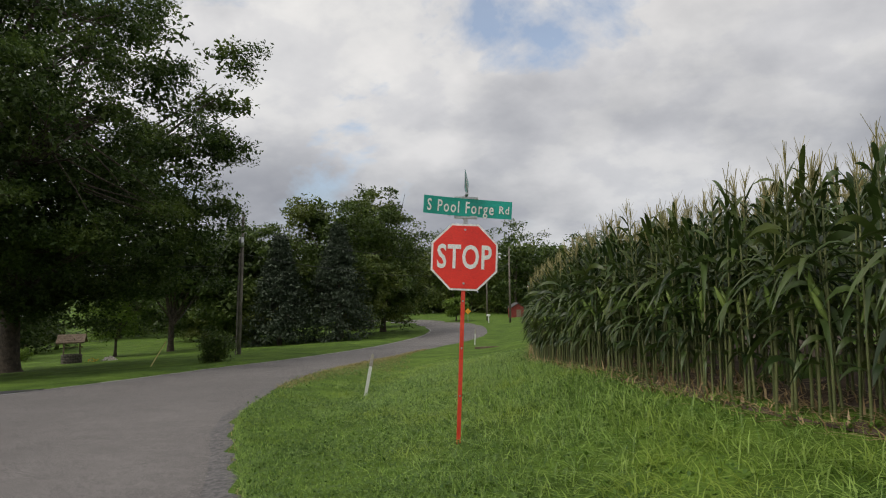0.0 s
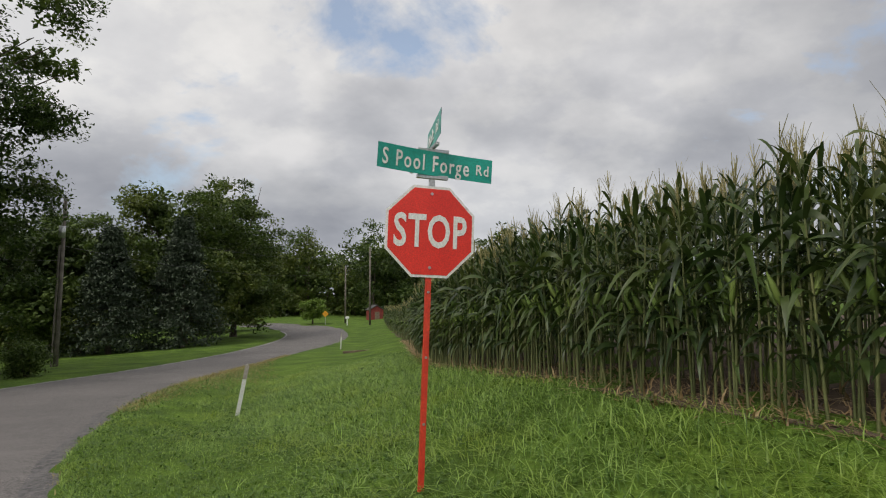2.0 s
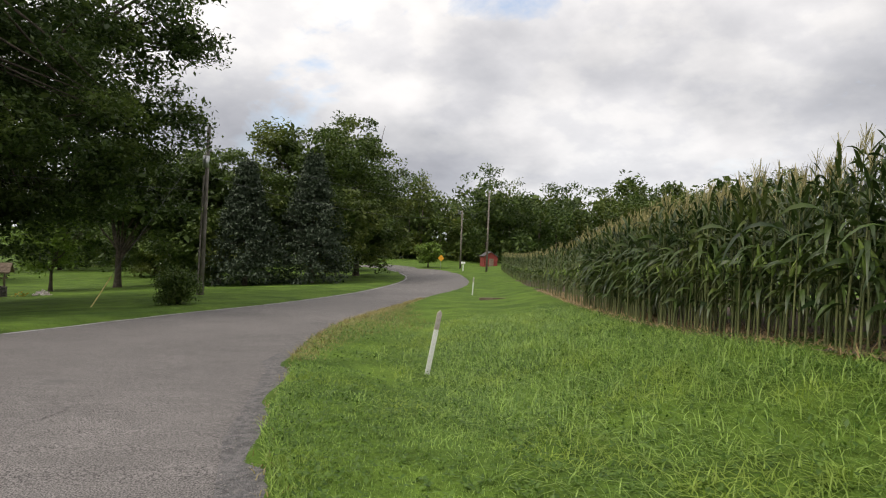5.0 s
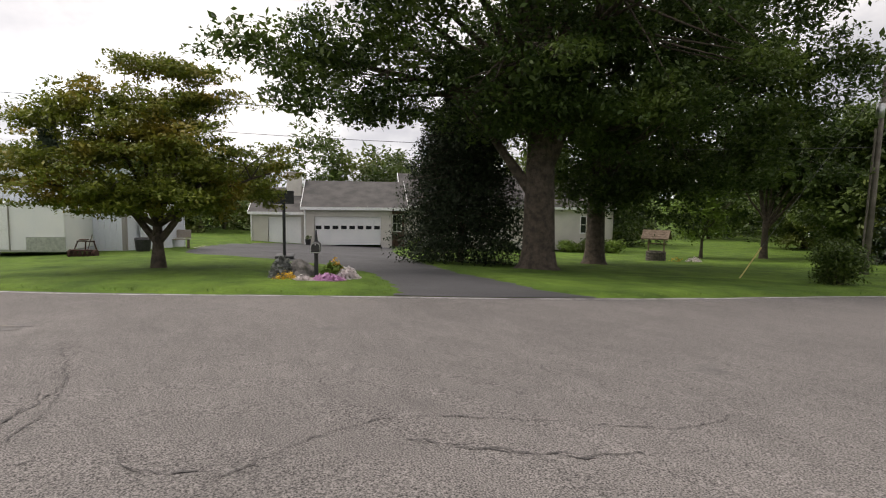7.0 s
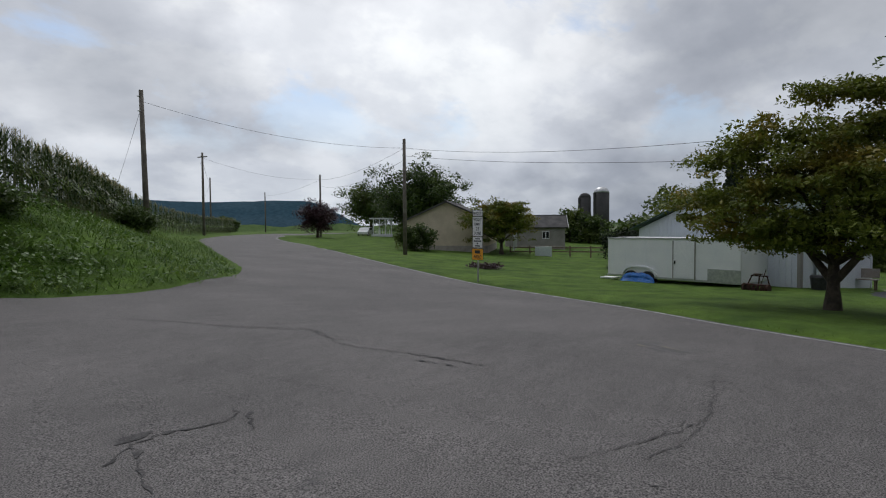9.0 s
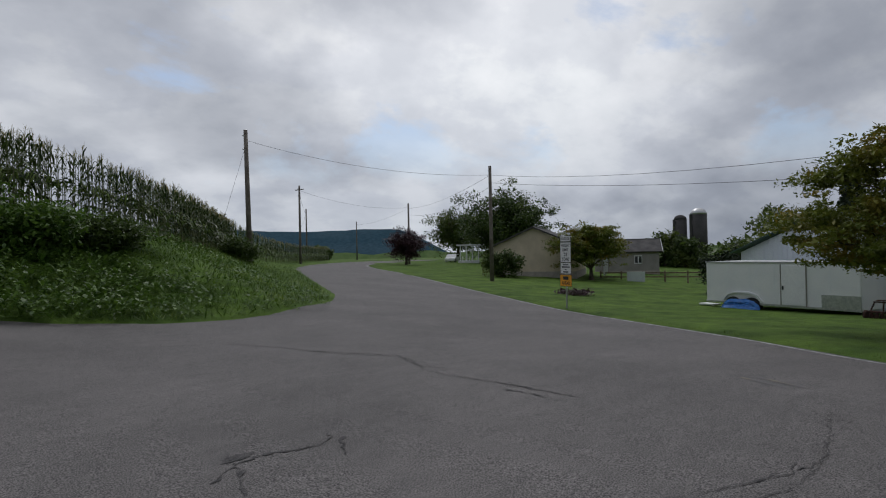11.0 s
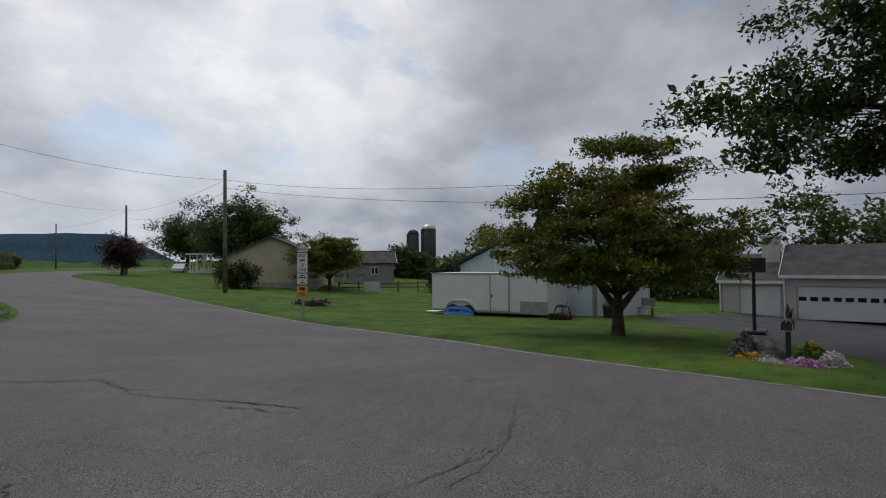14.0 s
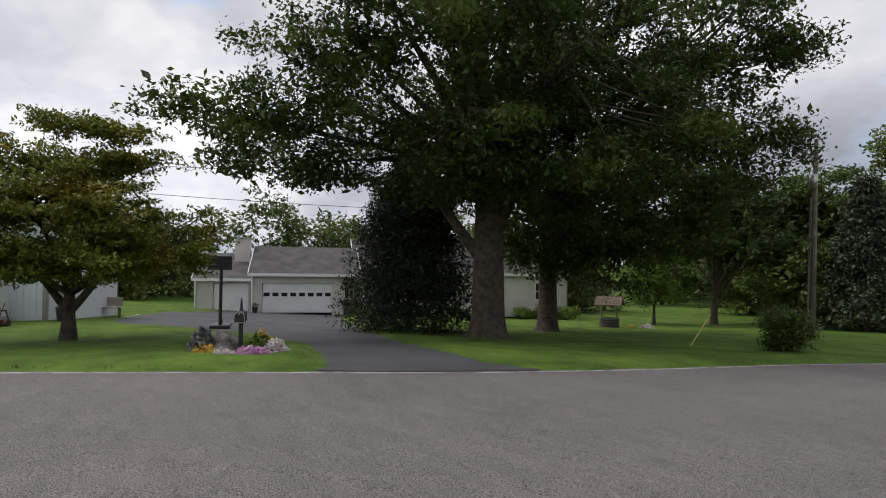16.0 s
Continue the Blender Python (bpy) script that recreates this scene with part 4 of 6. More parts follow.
def tree(name, label, x, y, trunk_h, trunk_r, lobes, clumps, per, leaf, material, seed, spread=0.7, flare=1.5, limbs=10, flat=0.6, category="tree", lean=(0, 0), sink=0.1, z=None, group="", twigs=0, core_fill=0.4, forks=(), pad=6):
    """A tree: tapered trunk with limbs that reach into the lobes of the crown, and a crown of many leaves."""
    r = np.random.default_rng(seed)
    top = thing(name, label, category, pose(x, y, (H(x, y) if z is None else z)), group)
    V, F, o = [], [], 0
    hgt = np.array([-sink, 0.25, 0.8, trunk_h * 0.5, trunk_h])
    hgt = np.unique(np.clip(hgt, -sink, trunk_h))
    path = [(lean[0] * h / trunk_h + 0.03 * math.sin(h), lean[1] * h / trunk_h, h) for h in hgt]
    rad = [trunk_r * (flare if h < 0.1 else 1.15 if h < 0.5 else 1.0 - 0.3 * h / trunk_h) for h in hgt]
    v, f = tube_arrays(path, rad, 12)
    V.append(v), F.append(f)
    o += len(v)
    for a, b, c, fr in forks:
        t = np.linspace(0, 1, 9)[:, None]
        p = (1 - t) ** 2 * np.array(a) + 2 * t * (1 - t) * np.array(b) + t ** 2 * np.array(c)
        v, f = tube_arrays(p, np.linspace(fr, 0.05, 9), 9)
        V.append(v), F.append(f + o)
        o += len(v)
    tip = np.array(path[-1])
    ends = crown_points(lobes, limbs, r, 0.5)
    paths = []
    for e in ends:
        b = tip * r.uniform(0.72, 1.0) if trunk_h > 1.5 else tip
        mid = b * 0.55 + e * 0.45 + np.array([0, 0, 0.12 * np.linalg.norm(e - b)]) + r.normal(0, 0.15, 3)
        t = np.linspace(0, 1, 7)[:, None]
        p = (1 - t) ** 2 * b + 2 * t * (1 - t) * mid + t ** 2 * e
        p[2:-1] += r.normal(0, 0.04, (4, 3)) * np.linalg.norm(e - b) * 0.2
        paths.append(p)
        v, f = tube_arrays(p, np.linspace(trunk_r * r.uniform(0.3, 0.5), 0.02, 7), 6)
        V.append(v), F.append(f + o)
        o += len(v)
    cl = crown_points(lobes, clumps, r, 0.35, pad)
    for c in cl[:limbs * 4 + twigs]:
        p = paths[r.integers(0, len(paths))]
        p = min((q for q in paths), key=lambda q: np.linalg.norm(q[4] - c)) if limbs < 40 else p
        b = p[r.integers(3, 6)]
        m = (b + c) / 2 + r.normal(0, 0.12, 3)
        v, f = tube_arrays([b, m, c], [trunk_r * 0.09 + 0.008, trunk_r * 0.05 + 0.006, 0.006], 4)
        V.append(v), F.append(f + o)
        o += len(v)
    tr = np_mesh("trunk", np.concatenate(V), np.concatenate(F), M_BARK)
    tr.parent = top
    v, f = leaves_at(cl, spread * r.uniform(0.6, 1.3, len(cl)), per, leaf, r, flat)
    core = [(a, b, c, d * 0.7, e * 0.7, g * 0.7) for a, b, c, d, e, g in lobes]
    v2, f2 = leaves_at(crown_points(core, int(clumps * core_fill), r, 0.05), spread * 0.9, 20, leaf * 1.7, r, flat)
    cr = np_mesh("crown", np.concatenate([v, v2]), np.concatenate([f, f2 + len(v)]), material)
    cr.parent = top
    return top


def conifer(name, label, x, y, height, radius, n, leaf, material, seed, base=0.2, category="tree", power=0.8, group=""):
    """A dense evergreen: whorls of drooping sprays round a straight trunk."""
    r = np.random.default_rng(seed)
    top = thing(name, label, category, pose(x, y, H(x, y)), group)
    v, f = tube_arrays([(0, 0, -0.1), (0, 0, height * 0.5), (0, 0, height * 0.97)], [height * 0.022, height * 0.014, 0.02], 8)
    V, F, o = [v], [f], len(v)
    cs, sp = [], []
    for k in range(n):
        t = r.random() ** 0.8
        zz = base + (height - base) * t
        reach = radius * max(0.04, (1 - t)) ** power * r.uniform(0.82, 1.03) * (0.75 + 0.25 * min(1, t * 6))
        a = r.random() * 6.283
        e = np.array([math.cos(a) * reach, math.sin(a) * reach, zz - 0.12 * reach])
        if k % 4 == 0:
            v, f = tube_arrays([(0, 0, zz), e * np.array([0.5, 0.5, 1]) + np.array([0, 0, 0.08 * reach]), e], [0.03, 0.02, 0.005], 4)
            V.append(v), F.append(f + o)
            o += len(v)
        for q in (0.45, 0.75, 1.0):
            cs.append((e[0] * q, e[1] * q, zz - 0.12 * reach * q * q))
            sp.append(0.10 * reach + 0.07)
    tr = np_mesh("trunk", np.concatenate(V), np.concatenate(F), M_BARK)
    tr.parent = top
    v, f = leaves_at(np.array(cs), np.array(sp), 12, leaf, r, 0.5, 0.2)
    inner = np.array(cs)[::2] * np.array([0.78, 0.78, 1.0])
    v2, f2 = leaves_at(inner, 0.14 * radius, 14, leaf * 1.4, r, 0.6, 0.2)
    v, f = np.concatenate([v, v2]), np.concatenate([f, f2 + len(v)])
    cr = np_mesh("crown", v, f, material)
    cr.parent = top
    return top


def bush(name, label, x, y, rx, rz, n, per, leaf, material, seed, category="bush", spread=0.25, group=""):
    r = np.random.default_rng(seed)
    top = thing(name, label, category, pose(x, y, H(x, y)), group)
    lobes = [(0, 0, rz * 0.9, rx, rx, rz)] + [(r.normal(0, rx * 0.4), r.normal(0, rx * 0.4), rz * r.uniform(0.6, 1.2), rx * 0.5, rx * 0.5, rz * 0.55) for _ in range(4)]
    cl = crown_points(lobes, n, r, 0.3)
    cl[:, 2] = np.maximum(cl[:, 2], 0.06)
    V, F, o = [], [], 0
    for k in range(14):
        c = cl[k]
        v, f = tube_arrays([(r.normal(0, 0.08), r.normal(0, 0.08), -0.05), c * 0.5 + r.normal(0, 0.05, 3), c], [0.022, 0.014, 0.005], 5)
        V.append(v), F.append(f + o)
        o += len(v)
    st = np_mesh("stems", np.concatenate(V), np.concatenate(F), M_BARK)
    st.parent = top
    v, f = leaves_at(cl, spread, per, leaf, r, 0.8)
    fo = np_mesh("foliage", v, f, material)
    fo.parent = top
    return top


tree("oak_tree", "huge old oak with a pale grey trunk and spreading dark crown", -18.6, 21.6, 6.4, 0.62,
     [(0.5, 1, 12.5, 6.0, 6.0, 6.0), (-3.4, -5, 7.9, 3.0, 3.0, 1.9), (-3.1, -7.3, 7.3, 2.1, 2.1, 1.3), (-2.8, -9.7, 7.4, 1.5, 1.5, 0.8), (-2.8, -6.0, 9.5, 1.9, 1.9, 1.1), (-3.0, -4.6, 5.8, 2.4, 2.4, 0.9), (-3.0, -8.0, 5.8, 1.8, 1.8, 1.1), (-0.5, -5.0, 9.0, 2.4, 2.4, 1.6), (3.5, -2.6, 10.0, 3.6, 3.6, 3.4), (3.5, 3, 9.0, 4.3, 4.3, 3.8), (-4, 4, 8.5, 4.6, 4.6, 3.6), (1, 0, 17, 5, 5, 3.5), (-0.3, -4.0, 11.3, 2.7, 2.7, 2.2), (-3.5, 2.5, 6.0, 3.6, 3.6, 2.2), (-1, -2.5, 7.0, 2.7, 2.3, 1.2), (1.5, 3.5, 6.4, 3.4, 3.4, 1.8), (2.2, -1.6, 6.2, 2.6, 2.6, 1.3), (0.4, -1.6, 5.4, 2.0, 2.0, 0.9), (3.4, 1.0, 5.6, 2.6, 2.6, 1.2), (1.8, 1.2, 4.6, 1.8, 1.8, 0.7)],
     1800, 60, 0.088, M_LEAF_OAK, 301, 0.60, 1.7, 30, 0.45, "tree", twigs=30, core_fill=0.55, forks=[((0, 0, 2.5), (-0.9, -0.9, 4.2), (-1.6, -2.4, 6.4), 0.26), ((0, 0, 3.3), (0.8, 0.6, 5.5), (2.2, 2.0, 10.5), 0.30), ((0, 0, 4.4), (-0.5, 0.3, 8), (-0.8, 0.2, 14), 0.36)])
tree("oak_tree", "tall dark oak standing behind the larger oak", -22.2, 28.7, 5.5, 0.48,
     [(0, 0, 12.5, 6, 6, 6), (4.5, 3.5, 8.5, 4.2, 4.2, 4.0), (7.2, 4.2, 8.8, 2.8, 2.8, 2.8), (5.5, 4.0, 5.6, 2.9, 2.9, 1.8), (2.5, 7, 9.0, 4, 4, 4), (-3, 1, 8.0, 4, 4, 4), (1.5, -1.0, 5.6, 3.4, 3.4, 2.0), (6.0, 2.5, 11.5, 3.0, 3.0, 2.4), (8.5, 4.2, 12.2, 1.9, 1.9, 1.3), (9.0, 4.4, 15.0, 2.0, 2.0, 1.3), (5.5, 3.0, 15.0, 3.2, 3.2, 2.6), (9.0, 4.5, 18.0, 2.0, 2.0, 1.3), (4.0, 2.0, 18.5, 4.2, 4.2, 2.6), (1.0, 4.0, 5.2, 3.5, 3.5, 1.8), (0.0, -1.0, 4.0, 2.8, 2.8, 1.5), (2.5, 1.5, 3.9, 2.8, 2.8, 1.5)],
     1200, 58, 0.106, M_LEAF_OAK, 302, 0.72, 1.6, 22, 0.45, twigs=10, core_fill=0.55)
conifer("holly_tree", "dense dark evergreen tree beside the driveway", -22.9, 21.2, 7.2, 3.4, 1150, 0.062, M_LEAF_DARK, 303, 0.1, power=0.5)
tree("dogwood_tree", "broad dogwood with layered yellowing green leaves", -20.1, 9.2, 1.2, 0.17,
     [(0, 0, 2.9, 2.8, 2.8, 1.0), (-0.6, -2.5, 2.7, 1.4, 1.4, 0.6), (0.5, 1.9, 2.5, 1.5, 1.5, 0.65), (0.1, 0.1, 4.2, 1.2, 1.2, 0.6), (-0.3, -1.5, 4.5, 0.7, 0.7, 0.35), (-0.2, -2.4, 3.9, 0.8, 0.8, 0.25), (0.2, 1.3, 4.6, 0.8, 0.95, 0.25), (0.0, -0.3, 5.35, 0.5, 0.5, 0.3), (0.15, 0.75, 5.3, 0.6, 0.6, 0.28), (0.0, 0.0, 2.0, 2.2, 2.2, 0.55), (0.0, -1.5, 2.0, 1.4, 1.4, 0.45), (0.0, 1.6, 2.0, 1.4, 1.4, 0.45), (0.0, -0.6, 3.7, 1.9, 1.9, 0.7)],
     960, 62, 0.060, M_LEAF_DOG, 304, 0.33, 1.4, 16, 0.3, core_fill=0.12, pad=2, forks=[((0, 0, 0.75), (-0.35, -0.35, 1.3), (-0.9, -1.2, 2.6), 0.11), ((0, 0, 0.75), (0.4, 0.4, 1.3), (0.8, 1.2, 2.7), 0.11)])
bush("shrub", "round green shrub at the foot of the utility pole", -10.9, 27.0, 0.72, 0.82, 190, 46, 0.048, M_LEAF_WOOD, 305)
tree("young_tree", "young bright green tree on the lawn", -26.5, 44.5, 1.4, 0.12, [(0, 0, 3.9, 2.1, 2.1, 2.4)], 170, 60, 0.095, M_LEAF_BRIGHT, 306, 0.6)
tree("lawn_tree", "slender tree with a high crown on the back lawn", -24.9, 49.8, 2.8, 0.27, [(0, 0, 8, 4, 4, 4), (2, 1.5, 6, 2.5, 2.5, 2)], 190, 46, 0.22, M_LEAF_OAK, 307, 0.95)
tree("lawn_tree", "dark tree at the edge of the back lawn", -26, 68, 3.5, 0.35, [(0, 0, 9, 5, 5, 5), (-3, 1, 6.5, 3, 3, 2.5)], 190, 46, 0.24, M_LEAF_OAK, 308, 1.0)
# the grove on the bend
for k, (x, y, h, rr, mt) in enumerate([(-12.4, 60, 16.8, 6.5, M_LEAF_WOOD), (-19, 54, 11.5, 4.6, M_LEAF_WOOD), (-9.2, 69, 18.0, 5.2, M_LEAF_WOOD), (-24, 62, 11.8, 5.0, M_LEAF_OAK), (-33, 74, 12.5, 5.5, M_LEAF_WOOD), (-13, 84, 14.5, 5.5, M_LEAF_WOOD)]):
    tree("grove_tree", "leafy green tree in the grove at the bend", x, y, 3.0, 0.35, [(0, 0, h * 0.55, rr, rr, h * 0.42), (rr * 0.4, -rr * 0.3, h * 0.3, rr * 0.7, rr * 0.7, h * 0.24), (-rr * 0.4, 0.2 * rr, h * 0.72, rr * 0.6, rr * 0.6, h * 0.24), (0, -rr * 0.5, h * 0.34, rr * 0.8, rr * 0.7, h * 0.26)],
         420, 58, 0.175, mt, 320 + k, 0.9, 1.3, 9, 0.5, core_fill=0.7, pad=4, group="grove on the bend")
conifer("spruce_tree", "dark spruce at the edge of the grove", -15.6, 50.5, 9.5, 3.8, 480, 0.105, M_LEAF_FIR, 330, 0.3, group="grove on the bend")
conifer("spruce_tree", "dark spruce at the edge of the grove", -11.0, 53.0, 10.5, 4.2, 480, 0.105, M_LEAF_FIR, 331, 0.3, group="grove on the bend")


def woods(name, label, spots, h, rr, leaf, material, seed, per=28, clumps=60):
    """A belt of far trees as one mass: trunks and uneven crowns."""
    r = np.random.default_rng(seed)
    V, F, LV, LF, o, lo = [], [], [], [], 0, 0
    for x, y in spots:
        hh, w = h * r.uniform(0.75, 1.2), rr * r.uniform(0.8, 1.25)
        z0 = H(x, y)
        v, f = tube_arrays([(x, y, z0 - 0.2), (x + r.normal(0, 0.3), y, z0 + hh * 0.6)], [0.3, 0.12], 6)
        V.append(v), F.append(f + o)
        o += len(v)
        lobes = [(x, y, z0 + hh * 0.55, w, w, hh * 0.42)] + [(x + r.normal(0, w * 0.5), y + r.normal(0, w * 0.5), z0 + hh * q, w * 0.6, w * 0.6, hh * 0.2) for q in (0.13, 0.18, 0.35, 0.6, 0.85)]
        v, f = leaves_at(crown_points(lobes, clumps, r, 0.5, 2), 0.15 * w + 0.4, per, leaf, r, 0.6)
        LV.append(v), LF.append(f + lo)
        lo += len(v)
        core = [(a, b, c, d * 0.75, e * 0.75, g * 0.8) for a, b, c, d, e, g in lobes]
        v, f = leaves_at(crown_points(core, 38, r, 0.05), 0.2 * w + 0.4, 14, leaf * 1.9, r, 0.6)
        LV.append(v), LF.append(f + lo)
        lo += len(v)
    top = tagged(new(name), label, "woods", kind="stuff")
    for nm, a, b, mt in (("trunks", V, F, M_BARK), ("crowns", LV, LF, material)):
        ob = np_mesh(nm, np.concatenate(a), np.concatenate(b), mt)
        ob.parent = top
        tagged(ob, kind="stuff")


def belt(a, b, n, wob, seed):
    r = np.random.default_rng(seed)
    t = np.linspace(0, 1, n)
    return [(a[0] + (b[0] - a[0]) * u + r.normal(0, wob), a[1] + (b[1] - a[1]) * u + r.normal(0, wob)) for u in t]


woods("far_woods_north", "belt of green woods beyond the bend", belt((-22, 150), (75, 128), 27, 4, 1), 17, 8, 0.30, M_LEAF_WOOD, 401, 32)
woods("far_woods_dark", "tall dark oaks standing before the far woods", [(11.5, 127), (17, 131), (22, 126), (27, 130)], 17, 6.5, 0.30, M_LEAF_OAK, 417, 40, 90)
woods("far_woods_backing", "closed green woods filling the far skyline", belt((-24, 160), (80, 138), 22, 3, 9), 16, 8, 0.6, M_LEAF_WOOD, 418, 20, 60)
woods("far_woods_west", "dark woods behind the back lawn", belt((-58, 112), (-24, 128), 9, 4, 2) + belt((-92, 84), (-58, 112), 6, 4, 3), 14, 6.5, 0.40, M_LEAF_OAK, 402, 18)
woods("woods_behind_house", "tangled green trees behind the house", belt((-74, 12), (-62, 62), 15, 3.0, 4), 11.0, 5.2, 0.24, M_LEAF_WOOD, 403, 32, 90)
woods("woods_back_lawn", "dark trees closing the back lawn", belt((-64, 74), (-26, 104), 9, 3.0, 8), 13, 6, 0.36, M_LEAF_OAK, 415)
woods("woods_beside_house", "dark trees standing close beside the house end", [(-44, 56), (-47, 62), (-50, 52)], 11, 4.5, 0.2, M_LEAF_OAK, 416, 34, 100)
woods("woods_behind_shed", "hedgerow trees behind the steel shed", belt((-71, 3.5), (-62, 18), 6, 2.0, 5) + belt((-104, 0), (-88, 20), 6, 3, 6), 8.5, 4.4, 0.22, M_LEAF_WOOD, 404, 32, 84)
woods("low_hedgerow", "low hedgerow across the far field", belt((-122, -62), (-96, -8), 11, 2, 7), 4.9, 4.4, 0.26, M_LEAF_WOOD, 414, 30, 64)
conifer("spruce_tree", "tall dark spruce behind the shed", -82, 6.5, 13.5, 3.0, 240, 0.25, M_LEAF_FIR, 405)
tree("shade_tree", "large round dark green shade tree behind the tan house", -86, -40, 2.5, 0.5, [(0, 0, 7.5, 7.5, 7.5, 5.5), (-4, -5, 5, 5, 5, 4), (3, 4, 5, 5, 5, 4)], 420, 56, 0.2, M_LEAF_OAK, 406, 1.1, pad=2, core_fill=0.9)
tree("shade_tree", "dark green tree standing beyond the shade tree", -98, -58, 2.5, 0.4, [(0, 0, 6, 5.5, 5.5, 4.5)], 180, 50, 0.22, M_LEAF_WOOD, 407, 1.1, pad=2, core_fill=0.8)
tree("purple_tree", "purple-leaved plum tree by the roadside lawn", -64.5, -43.6, 1.2, 0.2, [(0, 0, 2.9, 2.5, 2.5, 1.9)], 170, 52, 0.12, M_LEAF_PURPLE, 408, 0.6, pad=2)
tree("dogwood_tree", "spreading green dogwood by the bridge sign lawn", -54.2, -13, 1.1, 0.2, [(0, 0, 3.2, 3.7, 3.7, 1.9), (0.4, 0.4, 4.4, 2, 2, 1)], 320, 52, 0.10, M_LEAF_DOG, 409, 0.5, 1.3, 10, 0.3, pad=2)
bush("shrub", "large rounded dark green shrub near the roadside pole", -48.3, -18.9, 1.8, 1.35, 150, 40, 0.12, M_LEAF_WOOD, 410, spread=0.4)
bush("shrub", "dark trimmed shrub behind the trailer", -45, 0.3, 1.5, 1.7, 110, 40, 0.12, M_LEAF_DARK, 411, spread=0.4)
tree("small_tree", "small rounded bright green tree at the far bend", -1.0, 100, 0.8, 0.12, [(0, 0, 2.7, 2.4, 2.4, 1.9)], 90, 46, 0.16, M_LEAF_BRIGHT, 412, 0.6)
woods("far_tree_clump", "small dark trees on the far side of the hill", [(-118, -140), (-121, -150), (-135, -138), (-128, -160)], 4.5, 2.6, 0.3, M_LEAF_WOOD, 413)
# tangle of shrubs on the south bank
for k, (x, y, rx, rz) in enumerate([(-9.2, -10.4, 1.2, 0.6), (-11.4, -11.0, 1.1, 0.5), (-3.2, -11.6, 1.6, 0.9), (-7.2, -11.0, 1.5, 0.75), (-24.4, -23.6, 1.0, 0.8), (-5.0, -11.6, 1.6, 0.8)]):
    bush("bramble", "tangled green bramble bush on the roadside bank", x, y, rx, rz, 190, 40, 0.075, (M_WEED, M_LEAF_WOOD)[k % 3 > 0], 420 + k, "bramble", 0.35, "brambles on the bank")

# far ridge and fields, beyond the hill
rr_ = np.random.default_rng(61)
az = np.linspace(radians(-175), radians(-95), 90)
D = 4000
crest = -30 + ease(radians(-147), radians(-139), az) * (205 + 9 * np.sin(az * 9) + 6 * np.sin(az * 23) + rr_.normal(0, 1.5, len(az)) + 25 * np.sin((az + 2.6) * 1.5))
lower = np.column_stack([D * 0.86 * np.cos(az), D * 0.86 * np.sin(az), np.full(len(az), -30.0)])
upper = np.column_stack([D * np.cos(az), D * np.sin(az), crest])
back = np.column_stack([D * 1.04 * np.cos(az), D * 1.04 * np.sin(az), np.full(len(az), -30.0)])
k = len(az)
f = np.array([(i, i + 1, k + i + 1, k + i) for i in range(k - 1)] + [(k + i, k + i + 1, 2 * k + i + 1, 2 * k + i) for i in range(k - 1)])[:, ::-1]
tagged(np_mesh("backdrop_ridge", np.concatenate([lower, upper, back]), f, M_RIDGE), "long wooded ridge on the horizon, its blue haze painted into the colour", "ridge", kind="structure")

low = np.column_stack([2400 * np.cos(az), 2400 * np.sin(az), np.full(k, -60.0)])
high = np.column_stack([2500 * np.cos(az), 2500 * np.sin(az), 14 + 5 * np.sin(az * 40) + 3 * np.sin(az * 90)])
tagged(np_mesh("backdrop_fields", np.concatenate([low, high]), f[:k - 1], M_FIELD), "pale green fields in the valley below the ridge", "fields", kind="structure")

# ---------------------------------------------------------------- the stop sign
SIGN_TURN = 4.4
sign = thing("stop_sign", "red octagonal stop sign with two green street blades, red post", "stop sign", pose(0.485, 7.08, H(0.485, 7.08), -0.3, 2.6, SIGN_TURN))
SZ = 2.41 - H(0.485, 7.08)
bm = bmesh.new()
prism(bm, [(-0.022, -0.3), (0.022, -0.3), (0.022, SZ + 0.37), (-0.022, SZ + 0.37)], 0.0, 0.012)
prism(bm, [(-0.022, -0.3), (-0.016, -0.3), (-0.016, SZ + 0.37), (-0.022, SZ + 0.37)], 0.012, 0.036)
prism(bm, [(0.016, -0.3), (0.022, -0.3), (0.022, SZ + 0.37), (0.016, SZ + 0.37)], 0.012, 0.036)
post = part("post", bm, M_POSTRED, sign, "red painted steel channel post")
for z in (0.62, 1.15, SZ - 0.5):
    part("bolt", tubem((0, -0.006, z), (0, 0.001, z), 0.011, 0.011, 8), M_GALV, post)


def octagon(rad):
    return [(rad * math.cos(radians(22.5 + 45 * k)), SZ + rad * math.sin(radians(22.5 + 45 * k))) for k in range(8)]


R8 = 0.381 / math.cos(radians(22.5))
plate = part("sign_plate", prism(bmesh.new(), octagon(R8), -0.006, -0.002), M_SIGNWHITE, sign, "white-edged octagonal plate")
part("red_face", prism(bmesh.new(), octagon(R8 - 0.024), -0.009, -0.005), M_RED, plate, "red reflective face")
bm = lettering("STOP", 0.262, 0.625, 0.004, 1.08, 0.03)
bmesh.ops.translate(bm, vec=(0, -0.012, SZ + 0.005), verts=bm.verts)
part("lettering", bm, M_SIGNWHITE, plate, "white capitals")
for z in (SZ + 0.315, SZ - 0.30):
    part("bolt", tubem((0, -0.02, z), (0, -0.008, z), 0.012, 0.014, 8), M_GALV, plate)


